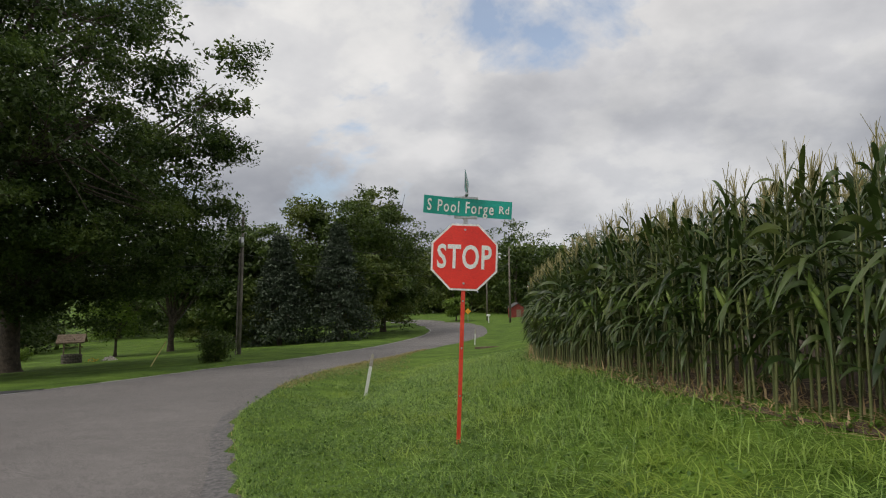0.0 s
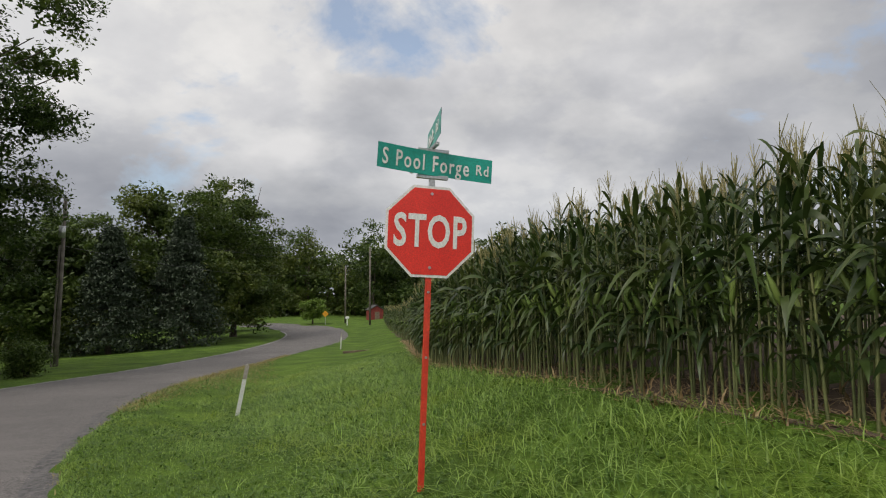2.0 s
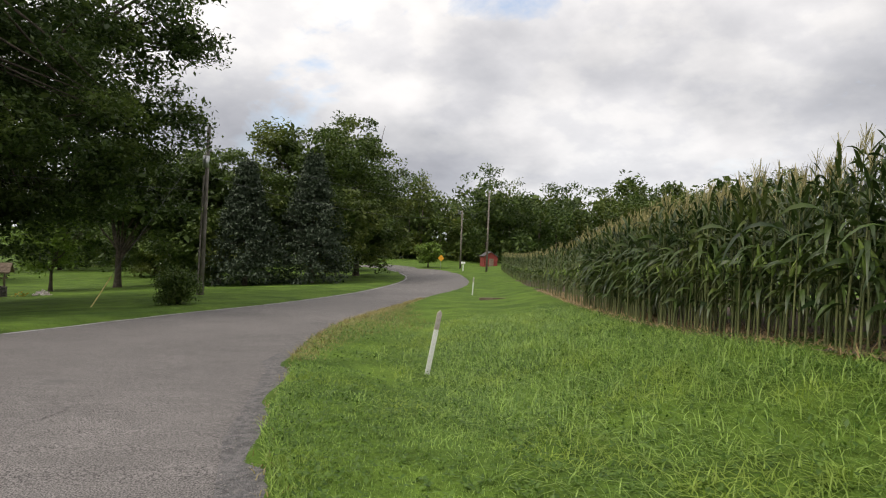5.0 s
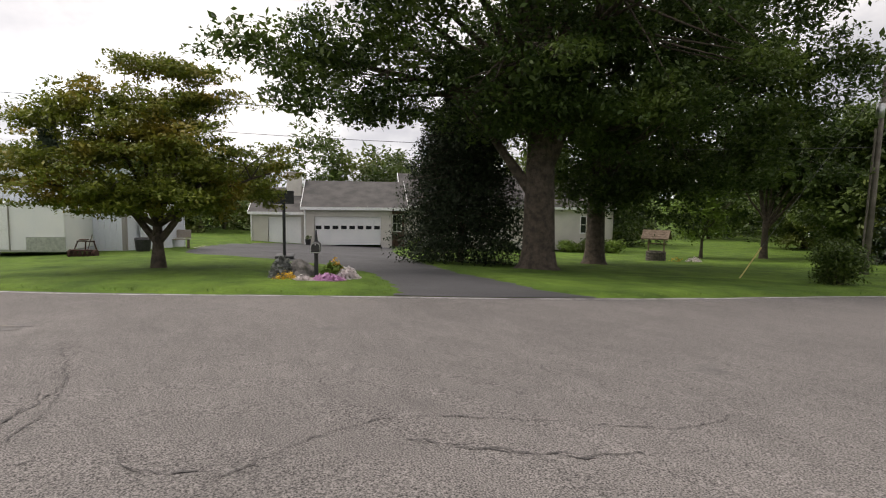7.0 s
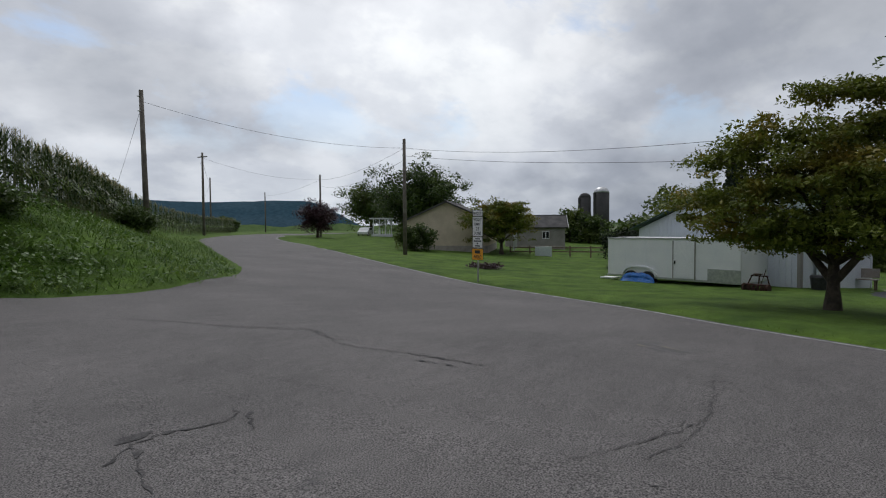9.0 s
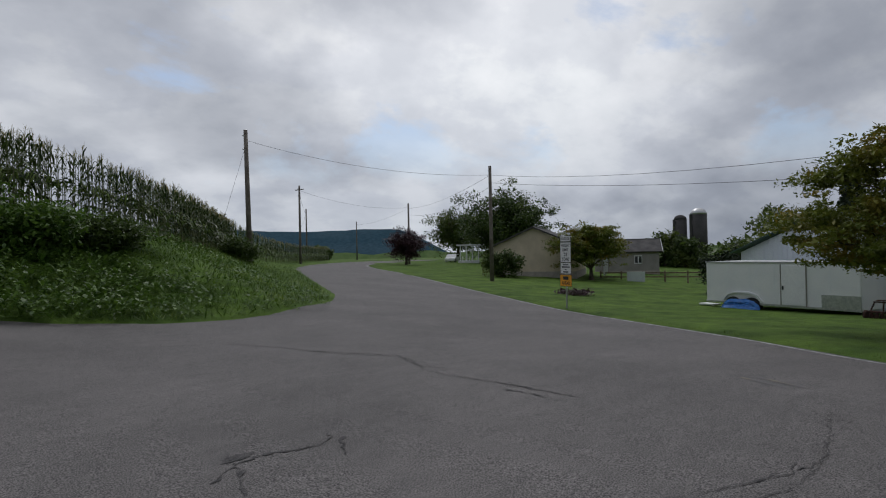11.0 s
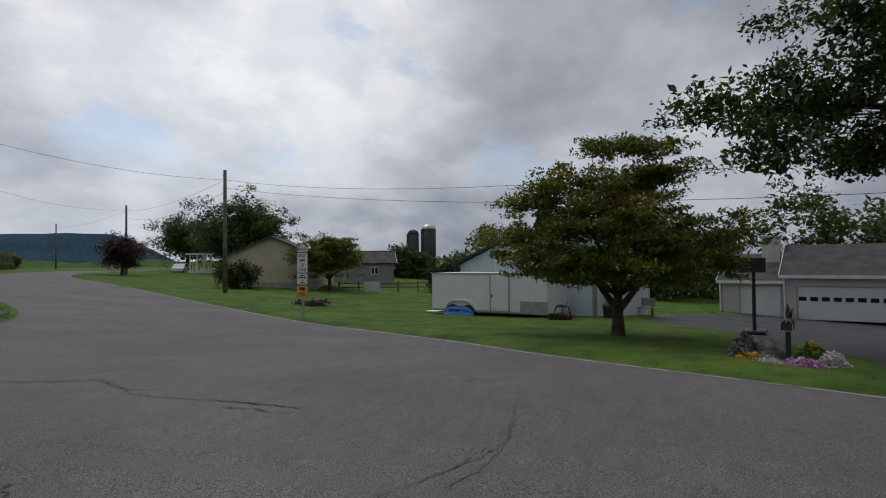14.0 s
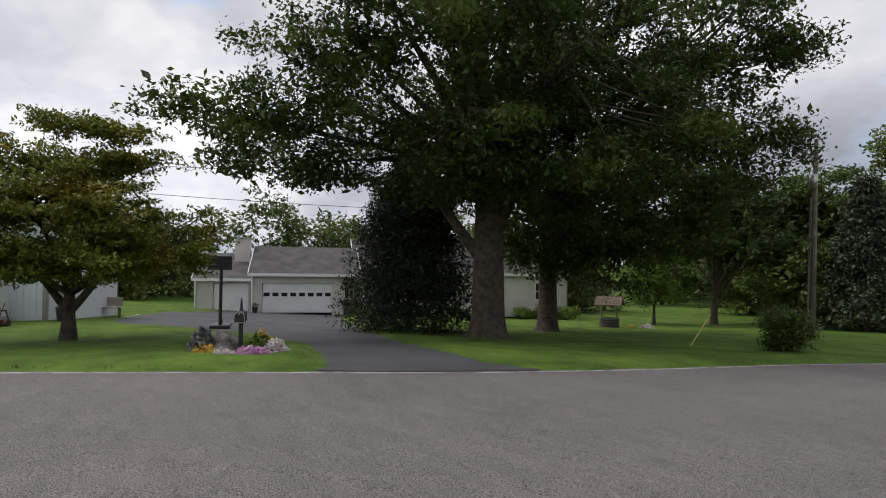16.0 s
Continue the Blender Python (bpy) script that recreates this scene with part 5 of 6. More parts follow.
def blade(parent, m, width, words, label, bow=0.05):
    """A street name blade with its words (text, capital height, width, middle) on both faces; it bows a little."""
    bm = bmesh.new()
    n_ = 10
    cols = [[], [], [], []]
    for k in range(n_ + 1):
        x_ = -width / 2 + width * k / n_
        y_ = bow * (x_ / (width / 2)) ** 2 * (1 if x_ < 0 else 0.35) * -1
        for c_, (yy, zz) in zip(cols, ((-0.002, -0.1025), (-0.002, 0.1025), (0.002, 0.1025), (0.002, -0.1025))):
            c_.append(bm.verts.new((x_, y_ + yy, zz)))
    for k in range(n_):
        for q in range(4):
            bm.faces.new((cols[q][k], cols[q][k + 1], cols[(q + 1) % 4][k + 1], cols[(q + 1) % 4][k]))
    ob = part("street_blade", bm, M_GREEN, parent, label)
    ob.matrix_local = m
    for sgn in (1, -1):
        for text, hh, ww, mid in words:
            bm = lettering(text, hh, ww, 0.003, 1.22, 0.02)
            for v in bm.verts:
                x_ = v.co.x + mid
                y_ = v.co.y - 0.006
                if sgn < 0:
                    x_, y_ = -x_, -y_
                v.co.x, v.co.y = x_, y_ - bow * (x_ / (width / 2)) ** 2 * (1 if x_ < 0 else 0.35)
            part("lettering", bm, M_SIGNWHITE, ob, "white lettering")
    return ob


ZB = SZ + 0.41
bl = blade(sign, pose(0.02, -0.015, ZB + 0.16, 0, 1.5, 5.0), 1.03, [("S Pool Forge", 0.130, 0.775, -0.085), ("Rd", 0.088, 0.115, 0.425)], "green street name blade with white lettering, slightly bent")
part("lower_bracket", boxm((0.27, 0.03, 0.035), (0, 0.0, ZB + 0.05), 0.004), M_GALV, sign, "galvanised blade bracket")
part("bracket_stem", boxm((0.05, 0.03, 0.12), (0, 0.01, ZB - 0.01), 0.004), M_GALV, sign)
part("upper_bracket", boxm((0.27, 0.03, 0.03), (0, 0, ZB + 0.275), 0.004), M_GALV, sign, "galvanised cross bracket")
part("cross_saddle", boxm((0.03, 0.27, 0.03), (0, 0, ZB + 0.305), 0.004), M_GALV, sign)
blade(sign, pose(0.0, 0.0, ZB + 0.42, 0, 0, 82.6), 0.76, [("Nolt", 0.11, 0.30, -0.13), ("Rd", 0.08, 0.13, 0.21)], "green street name blade set crosswise on top", 0.0)


def marker(x, y, h, lean, label):
    m = thing("marker_post", label, "marker post", pose(x, y, H(x, y), 0, lean, 20))
    bm = bmesh.new()
    prism(bm, [(-0.036, -0.2), (0.036, -0.2), (0.036, h * 0.72), (-0.036, h * 0.72)], -0.012, 0.012)
    part("post", bm, M_SIGNWHITE, m)
    bm = bmesh.new()
    prism(bm, [(-0.037, h * 0.725), (0.037, h * 0.725), (0.037, h * 0.96), (0.0, h), (-0.037, h * 0.96)], -0.013, 0.013)
    part("reflector_top", bm, M_CONCRETE, m, "faded tan top band")


marker(-1.84, 14.4, 1.10, 10.5, "white plastic roadside marker post, leaning")
marker(1.2, 41.0, 1.2, 3, "white plastic roadside marker post farther along")
cul = thing("culvert_head", "low weathered wooden culvert head in the ditch", "culvert", pose(1.9, 36.0, H(1.9, 36.0) - 0.08, 0, 0, 15))
for k in range(2):
    part("board", boxm((1.6, 0.08, 0.14), (0, 0, 0.05 + 0.15 * k), 0.01), M_WOOD, cul)

# ---------------------------------------------------------------- utility poles and wires


def pole(x, y, h, label, r=0.15, lean=(0, 0), gear=False, arm=False):
    p = thing("utility_pole", label, "utility pole", pose(x, y, H(x, y), lean[0], lean[1], 0), "utility poles")
    part("shaft", tubem((0, 0, -0.5), (0, 0, h), r, r * 0.68, 12), M_POLE, p, smooth=True)
    part("cap", tubem((0, 0, h), (0, 0, h + 0.03), r * 0.7, r * 0.5, 10), M_GALV, p)
    for z in (h - 0.4, h - 1.3):
        part("insulator", tubem((r * 0.6, 0, z), (r * 0.6 + 0.16, 0, z), 0.05, 0.035, 8), M_GALV, p)
    if gear:
        tr = part("transformer", tubem((0.05, -0.32, h - 2.2), (0.05, -0.32, h - 1.6), 0.16, 0.16, 14), M_GALV, p, "pale grey transformer can", True)
        part("bushing", tubem((0.05, -0.38, h - 1.55), (0.05, -0.38, h - 1.3), 0.03, 0.02, 8), M_GREY, tr)
        part("conduit", tubem((-0.17, -0.10, 0.0), (-0.13, -0.08, h - 2.6), 0.045, 0.055, 8), M_POLE, p, "grey riser conduit")
    if arm:
        part("crossarm", boxm((0.09, 1.6, 0.11), (0, 0, h - 0.5), 0.01), M_POLE, p)
    return Vector((x, y, H(x, y) + h))


def wire(a, b, sag, r=0.011, label="thin dark overhead wire between poles"):
    a, b = Vector(a), Vector(b)
    p = [a.lerp(b, t) - Vector((0, 0, 4 * sag * t * (1 - t))) for t in np.linspace(0, 1, 20)]
    v, f = tube_arrays([tuple(q) for q in p], [r] * 20, 5)
    tagged(np_mesh("overhead_wire", v, f, M_WIRE), label, "wire", "overhead wires")


P_N = pole(-13.6, 36.4, 9.0, "weathered wooden utility pole with a transformer by the shrub", 0.13, (0, 1.0), True)
P_A = pole(-26.95, -26.05, 9.0, "weathered wooden utility pole on the corn bank", 0.19, (0, 1.2))
P_M = pole(-41.6, -16.0, 9.0, "weathered wooden utility pole on the roadside lawn", 0.17)
P_B = pole(-51.7, -50.4, 10.0, "dark wooden utility pole with a crossarm on the bank", 0.17, (0, 0), False, True)
P_C = pole(-68.4, -46.3, 8.9, "weathered wooden utility pole beside the far lawn", 0.17)
P_D = pole(-73, -74, 9.5, "distant wooden utility pole by the hilltop", 0.16)
P_E = pole(-100, -88, 9.0, "distant wooden utility pole beyond the lawns", 0.16)
P_F = pole(-100, -108, 9.0, "distant wooden utility pole beyond the crest", 0.16)
P_G = pole(7.3, 88, 11.5, "wooden utility pole by the far bend", 0.16)
P_H = pole(4.3, 100, 9.5, "shorter wooden utility pole by the far bend", 0.16)
dz = Vector((0, 0, 1))
wire(P_M - dz * 0.7, P_N - dz * 0.7, 2.2)
wire(P_M - dz * 1.3, P_N - dz * 3.4, 1.5)
for a, b, o1, s in ((P_M, P_A, 0.7, 0.7), (P_M, P_C, 0.7, 0.6), (P_M, P_C, 1.6, 0.9), (P_C, P_B, 0.6, 0.8), (P_C, P_E, 0.7, 0.6), (P_B, P_D, 0.8, 0.6), (P_D, P_F, 0.7, 0.6), (P_N, P_G, 1.0, 1.4), (P_N, P_G, 2.6, 1.6), (P_G, P_H, 0.6, 0.2)):
    wire(a - dz * o1, b - dz * o1, s)
wire(P_A - dz * 0.5, (-25.7, -27.6, H(-25.7, -27.6) + 1.2), 0.0, 0.009, "steel guy wire running down into the corn")
guy = thing("guy_guard", "yellow plastic guard leaning on a guy wire", "guy guard", pose(-13.65, 26.2, H(-13.65, 26.2)))
part("guard", tubem((0, 0, -0.05), (0.22, 1.0, 1.1), 0.022, 0.022, 8), M_STRAW, guy)
part("guy_wire", tubem((0.22, 1.0, 1.1), (0.1, 10.0, 7.6), 0.006, 0.008, 5), M_WIRE, guy)

# ---------------------------------------------------------------- bridge weight sign
bs = thing("weight_limit_sign", "white bridge weight limit sign above a yellow plate", "road sign", pose(-25.1, -2.5, H(-25.1, -2.5), 0, 0.5, -58 + 90 + 35))
part("post", boxm((0.06, 0.04, 3.1), (0, 0.03, 1.45), 0.004), M_GALV, bs)


def plate_text(parent, name, z, w, h, face, lines, label):
    p = part(name, boxm((w, 0.006, h), (0, -0.002, z), 0.0), M_BLACK, parent, label)
    part("face", boxm((w - 0.03, 0.006, h - 0.03), (0, -0.005, z), 0.0), face, p)
    for text, dz_, hh, ww in lines:
        if text is None:
            bm = boxm((ww, 0.003, hh), (0, -0.011, z + dz_))
        else:
            bm = lettering(text, hh, ww, 0.003)
            bmesh.ops.translate(bm, vec=(0, -0.011, z + dz_), verts=bm.verts)
        part("lettering", bm, M_BLACK, p)


plate_text(bs, "top_plate", 2.88, 0.60, 0.24, M_SIGNWHITE, [("BRIDGE", 0, 0.11, 0.48)], "white plate")
plate_text(bs, "limit_plate", 2.33, 0.62, 0.82, M_SIGNWHITE, [("WEIGHT", 0.28, 0.12, 0.5), ("LIMIT", 0.10, 0.11, 0.36), ("23", -0.09, 0.14, 0.2), ("TONS", -0.28, 0.13, 0.42)], "white plate")
plate_text(bs, "lower_plate", 1.68, 0.62, 0.46, M_SIGNWHITE, [(None, 0.14, 0.04, 0.3), (None, 0.05, 0.05, 0.46), (None, -0.05, 0.05, 0.1), (None, -0.15, 0.05, 0.3)], "white plate")
plate_text(bs, "yellow_plate", 1.18, 0.68, 0.48, M_ORANGE, [(None, 0.10, 0.13, 0.3), ("AHEAD", -0.1, 0.13, 0.46)], "yellow plate")

# ---------------------------------------------------------------- the house with garages
HU = Vector((0.42, 0.907, 0)).normalized()
house = thing("house", "low cream house with two garage bays and grey roofs", "house", Matrix.Translation((-43.4, 22.6, -2.3)) @ Matrix.Rotation(math.atan2(HU.y, HU.x), 4, "Z"))
# local x along the front, y to the back, z up; the front wall stands at y = 0


def wall_box(x0, x1, y0, y1, z0, z1):
    return boxm((x1 - x0, y1 - y0, z1 - z0), ((x0 + x1) / 2, (y0 + y1) / 2, (z0 + z1) / 2))


def roof_along_x(x0, x1, y0, y1, eave, ridge, over=0.3, thick=0.16):
    mid = (y0 + y1) / 2
    out = [(y0 - over, eave - 0.05), (mid, ridge), (y1 + over, eave - 0.05), (y1 + over, eave - 0.05 - thick), (mid, ridge - thick), (y0 - over, eave - 0.05 - thick)]
    bm = bmesh.new()
    a = [bm.verts.new((x0 - 0.18, y, z)) for y, z in out]
    b = [bm.verts.new((x1 + 0.18, y, z)) for y, z in out]
    bm.faces.new(a), bm.faces.new(b[::-1])
    for i in range(6):
        bm.faces.new((a[i], b[i], b[(i + 1) % 6], a[(i + 1) % 6]))
    return bm


def gable_wall(x, y0, y1, eave, ridge, thick=0.14):
    bm = bmesh.new()
    out = [(y0, 0), (y1, 0), (y1, eave), ((y0 + y1) / 2, ridge), (y0, eave)]
    a = [bm.verts.new((x, y, z)) for y, z in out]
    b = [bm.verts.new((x + thick, y, z)) for y, z in out]
    bm.faces.new(a), bm.faces.new(b[::-1])
    for i in range(5):
        bm.faces.new((a[i], b[i], b[(i + 1) % 5], a[(i + 1) % 5]))
    return bm


def wing(parent, x0, x1, y0, depth, eave, ridge, openings, wall_mat, roof_x1=None):
    """A wing with a front wall pierced by openings (x0, x1, z0, z1), side and back walls and a shingled roof."""
    edges = sorted({x0, x1, *(o[0] for o in openings), *(o[1] for o in openings)})
    for a, b in zip(edges, edges[1:]):
        op = [o for o in openings if o[0] <= a and o[1] >= b]
        if not op:
            part("wall", wall_box(a, b, y0, y0 + 0.2, -0.5, eave), wall_mat, parent)
        else:
            z0, z1 = op[0][2], op[0][3]
            part("wall", wall_box(a, b, y0, y0 + 0.2, z1, eave), wall_mat, parent)
            if z0 > 0.05:
                part("wall", wall_box(a, b, y0, y0 + 0.2, -0.5, z0), wall_mat, parent)
    part("wall", gable_wall(x0, y0, y0 + depth, eave, ridge - 0.1), wall_mat, parent)
    part("wall", gable_wall(x1 - 0.14, y0, y0 + depth, eave, ridge - 0.1), wall_mat, parent)
    part("wall", wall_box(x0, x1, y0 + depth - 0.2, y0 + depth, -0.5, eave), wall_mat, parent)
    x1 = roof_x1 or x1
    roof = part("roof", roof_along_x(x0, x1, y0, y0 + depth, eave, ridge), M_SHINGLE, parent, "weathered grey asphalt shingles")
    part("fascia", boxm((x1 - x0 + 0.38, 0.03, 0.2), ((x0 + x1) / 2, y0 - 0.32, eave - 0.13), 0.0), M_WHITE, roof, "white gutter board")
    ang = math.atan2(ridge - eave + 0.05, depth / 2 + 0.3)
    ln = math.hypot(ridge - eave + 0.05, depth / 2 + 0.3)
    for xx in (x0 - 0.2, x1 + 0.2):
        part("rake", boxm((0.04, ln, 0.2), (xx, y0 - 0.3 + (depth / 2 + 0.3) / 2, (eave + ridge) / 2 - 0.08), 0.0, Matrix.Rotation(ang, 4, "X")), M_WHITE, roof, "white rake board")


def garage_door(parent, x0, x1, h, y, panes):
    d = part("garage_door", wall_box(x0 + 0.02, x1 - 0.02, y, y + 0.05, 0.02, h - 0.02), M_WHITE, parent, "white sectional garage door")
    for k in range(4):
        part("panel", wall_box(x0 + 0.06, x1 - 0.06, y - 0.018, y - 0.002, 0.04 + k * h / 4, (k + 1) * h / 4 - 0.02), M_WHITE, d)
    for k in range(panes):
        w = (x1 - x0) / panes
        part("pane", boxm((w * 0.68, 0.012, 0.26), (x0 + w * (k + 0.5), y - 0.024, h * 0.62)), M_GLASS_DARK, d, "small dark pane")
    for xx in (x0 - 0.06, x1 + 0.06):
        part("trim", wall_box(xx - 0.06, xx + 0.06, y - 0.11, y - 0.075, 0, h + 0.1), M_OFFWHITE, parent)


wing(house, -4.6, -0.78, 0.9, 8.0, 2.45, 4.25, [(-3.4, -1.0, 0.0, 2.05)], M_OFFWHITE)
garage_door(house, -3.4, -1.0, 2.05, 1.02, 0)
wing(house, -0.76, 5.7, 0.0, 8.6, 2.85, 4.82, [(0.0, 4.88, 0.0, 2.13)], M_OFFWHITE, 6.7)
part("wall", wall_box(5.7, 6.72, 1.3, 1.5, -0.5, 2.85), M_BRICK, house, "shaded brick wall of the entry recess")
for k in range(24):
    part("siding_batten", wall_box(-0.74 + 0.1 + 0.27 * k, -0.74 + 0.13 + 0.27 * k, -0.012, -0.001, 2.3 if 0.0 <= -0.64 + 0.27 * k <= 4.9 else 0.0, 2.8), M_OFFWHITE, house)
garage_door(house, 0.0, 4.88, 2.13, 0.12, 8)
wing(house, 6.72, 24.0, 1.6, 9.0, 3.0, 5.6, [(8.2, 9.1, 1.0, 2.2), (17.2, 18.1, 0.5, 2.4), (21.2, 22.2, 0.9, 2.2)], M_OFFWHITE)


def window(parent, x, z0, z1, y, w):
    wd = part("window", wall_box(x, x + w, y + 0.08, y + 0.10, z0, z1), M_GLASS_DARK, parent, "dark window pane")
    for a in (wall_box(x - 0.08, x, y - 0.03, y + 0.1, z0 - 0.08, z1 + 0.08), wall_box(x + w, x + w + 0.08, y - 0.03, y + 0.1, z0 - 0.08, z1 + 0.08), wall_box(x, x + w, y - 0.03, y + 0.1, z1, z1 + 0.08), wall_box(x, x + w, y - 0.05, y + 0.1, z0 - 0.08, z0), wall_box(x + w / 2 - 0.02, x + w / 2 + 0.02, y + 0.04, y + 0.08, z0, z1), wall_box(x, x + w, y + 0.04, y + 0.08, (z0 + z1) / 2 - 0.02, (z0 + z1) / 2 + 0.02)):
        part("frame", a, M_WHITE, wd, "white frame")


window(house, 8.2, 1.0, 2.2, 1.6, 0.9)
window(house, 17.2, 0.5, 2.4, 1.6, 0.9)
window(house, 21.2, 0.9, 2.2, 1.6, 1.0)
window(house, 5.85, 1.0, 2.2, 1.2, 0.6)
ch = part("chimney", wall_box(-2.3, -1.2, 3.4, 4.3, 2.6, 5.35), M_OFFWHITE, house, "cream painted chimney")
part("cap", wall_box(-2.38, -1.12, 3.32, 4.38, 5.35, 5.45), M_CONCRETE, ch)
part("downspout", tubem((-4.55, 0.55, 2.2), (-4.55, 0.82, 0.0), 0.05, 0.05, 8), M_WHITE, house, "white downspout")
part("downspout", tubem((-0.66, -0.12, 2.6), (-0.66, -0.06, 0.0), 0.05, 0.05, 8), M_WHITE, house, "white downspout")
HM = house.matrix_world.copy()


def at_house(x, y):
    p = HM @ Vector((x, y, 0))
    return p.x, p.y


for k, (a, b, rr) in enumerate(((7.6, 0.6, 0.7), (14.5, 0.2, 0.8), (19.6, 0.4, 0.9), (21.5, 0.2, 1.1), (23.4, 0.2, 1.1))):
    x, y = at_house(a, b)
    bush("foundation_shrub", "rounded green shrub against the house wall", x, y, rr, rr * 0.62, 60, 30, 0.09, (M_LEAF_BRIGHT, M_LEAF_WOOD)[k % 2], 440 + k, "bush", 0.25, "shrubs by the house")
x, y = at_house(-0.4, -0.7)
pot = thing("flower_pot", "dark pot with a small plant by the garage", "flower pot", pose(x, y, H(x, y) + 0.02))
part("pot", tubem((0, 0, 0), (0, 0, 0.4), 0.16, 0.22, 12), M_BLACK, pot)
v, f = leaves_at(np.array([(0, 0, 0.5)]), 0.22, 60, 0.07, np.random.default_rng(3))
o = np_mesh("plant", v, f, M_LEAF_WOOD); o.parent = pot

# basketball hoop
x, y = -25.1, 14.3
hoop = thing("basketball_hoop", "black portable basketball hoop on the driveway edge", "basketball hoop", pose(x, y, H(x, y) + 0.02, 0, 0, 68) @ Matrix.Diagonal((1, 1, 0.885, 1)))
part("base", boxm((0.7, 1.1, 0.14), (0, 0.35, 0.08), 0.03), M_BLACK, hoop)
part("pole", tubem((0, 0, 0.1), (0, 0, 2.65), 0.06, 0.06, 10), M_BLACK, hoop)
part("brace", tubem((0, 0.8, 0.12), (0, 0.02, 0.75), 0.025, 0.025, 8), M_BLACK, hoop)
part("arm", tubem((0, 0, 2.4), (0, -0.45, 2.75), 0.04, 0.04, 8), M_BLACK, hoop)
bd = part("backboard", boxm((0.82, 0.05, 0.56), (0, -0.5, 2.72), 0.01), M_BLACK, hoop, "black backboard")
for k in range(14):
    a, b = k / 14 * 6.283, (k + 1) / 14 * 6.283
    part("rim", tubem((0.2 * math.cos(a), -0.76 + 0.2 * math.sin(a), 2.5), (0.2 * math.cos(b), -0.76 + 0.2 * math.sin(b), 2.5), 0.01, 0.01, 6), M_BLACK, bd)

# mailbox and flower bed
x, y = -15.35, 11.8
mb = thing("mailbox", "black mailbox on a black wooden post with a finial", "mailbox", pose(x, y, H(x, y), 0, 0, 66))
part("post", boxm((0.09, 0.09, 1.02), (0, 0.1, 0.39), 0.01), M_BLACK, mb)
part("finial", tubem((0, 0.1, 0.9), (0, 0.1, 1.16), 0.04, 0.012, 8), M_BLACK, mb)
bm = bmesh.new()
ol = [(-0.1, 0.68), (0.1, 0.68)] + [(0.1 * math.cos(a), 0.80 + 0.1 * math.sin(a)) for a in np.linspace(0, math.pi, 9)]
prism(bm, ol, -0.28, 0.26)
bx_ = part("box", bm, M_BLACK, mb, "domed black box")
part("door", prism(bmesh.new(), [(px_ * 1.06, 0.80 + (pz_ - 0.80) * 1.05) for px_, pz_ in ol], -0.295, -0.278), M_GALV, bx_, "pale metal door rim")
part("door_panel", prism(bmesh.new(), [(px_ * 0.92, 0.80 + (pz_ - 0.80) * 0.9) for px_, pz_ in ol], -0.302, -0.294), M_BLACK, bx_)
part("latch", tubem((0, -0.32, 0.86), (0, -0.3, 0.86), 0.015, 0.015, 8), M_GALV, bx_)


def mound(name, label, x, y, rx, ry, h, n, size, material, seed, category="flowers", lift=0.0):
    r = np.random.default_rng(seed)
    a, q = r.random(n) * 6.283, np.sqrt(r.random(n))
    c = np.column_stack([x + rx * q * np.cos(a), y + ry * q * np.sin(a), np.zeros(n)])
    c[:, 2] = land(c[:, 0], c[:, 1]) + 0.04 + lift + h * (1 - q ** 2) * r.uniform(0.3, 1, n)
    v, f = leaves_at(c, 0.05, 5, size, r, 0.8)
    return tagged(np_mesh(name, v, f, material), label, category, kind="stuff")


M_PINK = leafy("pink_petal", (0.50, 0.24, 0.46), (0.68, 0.42, 0.62), None, 0.2)
M_PALE = leafy("white_petal", (0.60, 0.54, 0.55), (0.75, 0.68, 0.68), None, 0.2)
M_GOLD = leafy("yellow_petal", (0.60, 0.34, 0.03), (0.78, 0.50, 0.06), None, 0.2)
M_SAGE = leafy("grey_sage", (0.16, 0.17, 0.16), (0.26, 0.27, 0.26), None, 0.15)
bed = [(x + 0.95 * math.cos(a) * (1 + 0.08 * math.sin(3 * a)), y + 0.95 * math.sin(a)) for a in np.linspace(0, 6.283, 25)[:-1]]
tagged(draped("ground_flower_bed", bed, 0.075, M_SOIL, 0.4, (-30, 0, 0, 30)), "brown mulched flower bed round the mailbox", "flower bed", kind="structure")
mound("pink_flowers", "low pink flowers edging the bed", -14.72, 11.8, 0.26, 0.42, 0.16, 420, 0.035, M_PINK, 71)
mound("pale_flowers", "white and pale pink flowers in the bed", -14.95, 12.4, 0.26, 0.28, 0.3, 300, 0.035, M_PALE, 72)
mound("white_flowers", "small white flowers at the end of the bed", -14.75, 11.28, 0.2, 0.2, 0.14, 160, 0.03, M_PALE, 73)
mound("yellow_flowers", "tall yellow flowers behind the pink ones", -15.3, 12.25, 0.22, 0.22, 0.5, 110, 0.04, M_GOLD, 74)
mound("flower_leaves", "green leaves under the yellow flowers", -15.3, 12.2, 0.3, 0.3, 0.4, 420, 0.06, M_LEAF_BRIGHT, 75)
mound("orange_flowers", "low orange and yellow flowers in the bed", -15.2, 11.05, 0.26, 0.3, 0.2, 45, 0.03, M_GOLD, 76)
mound("sage_plant", "grey-green lavender bush in the bed", -15.9, 11.2, 0.26, 0.26, 0.5, 420, 0.07, M_SAGE, 77)
rock = thing("boulder", "pointed grey field stone in the flower bed", "boulder", pose(-15.85, 11.62, H(-15.85, 11.62), 0, 0, 20))
bm = bmesh.new()
bmesh.ops.create_icosphere(bm, subdivisions=3, radius=0.27)
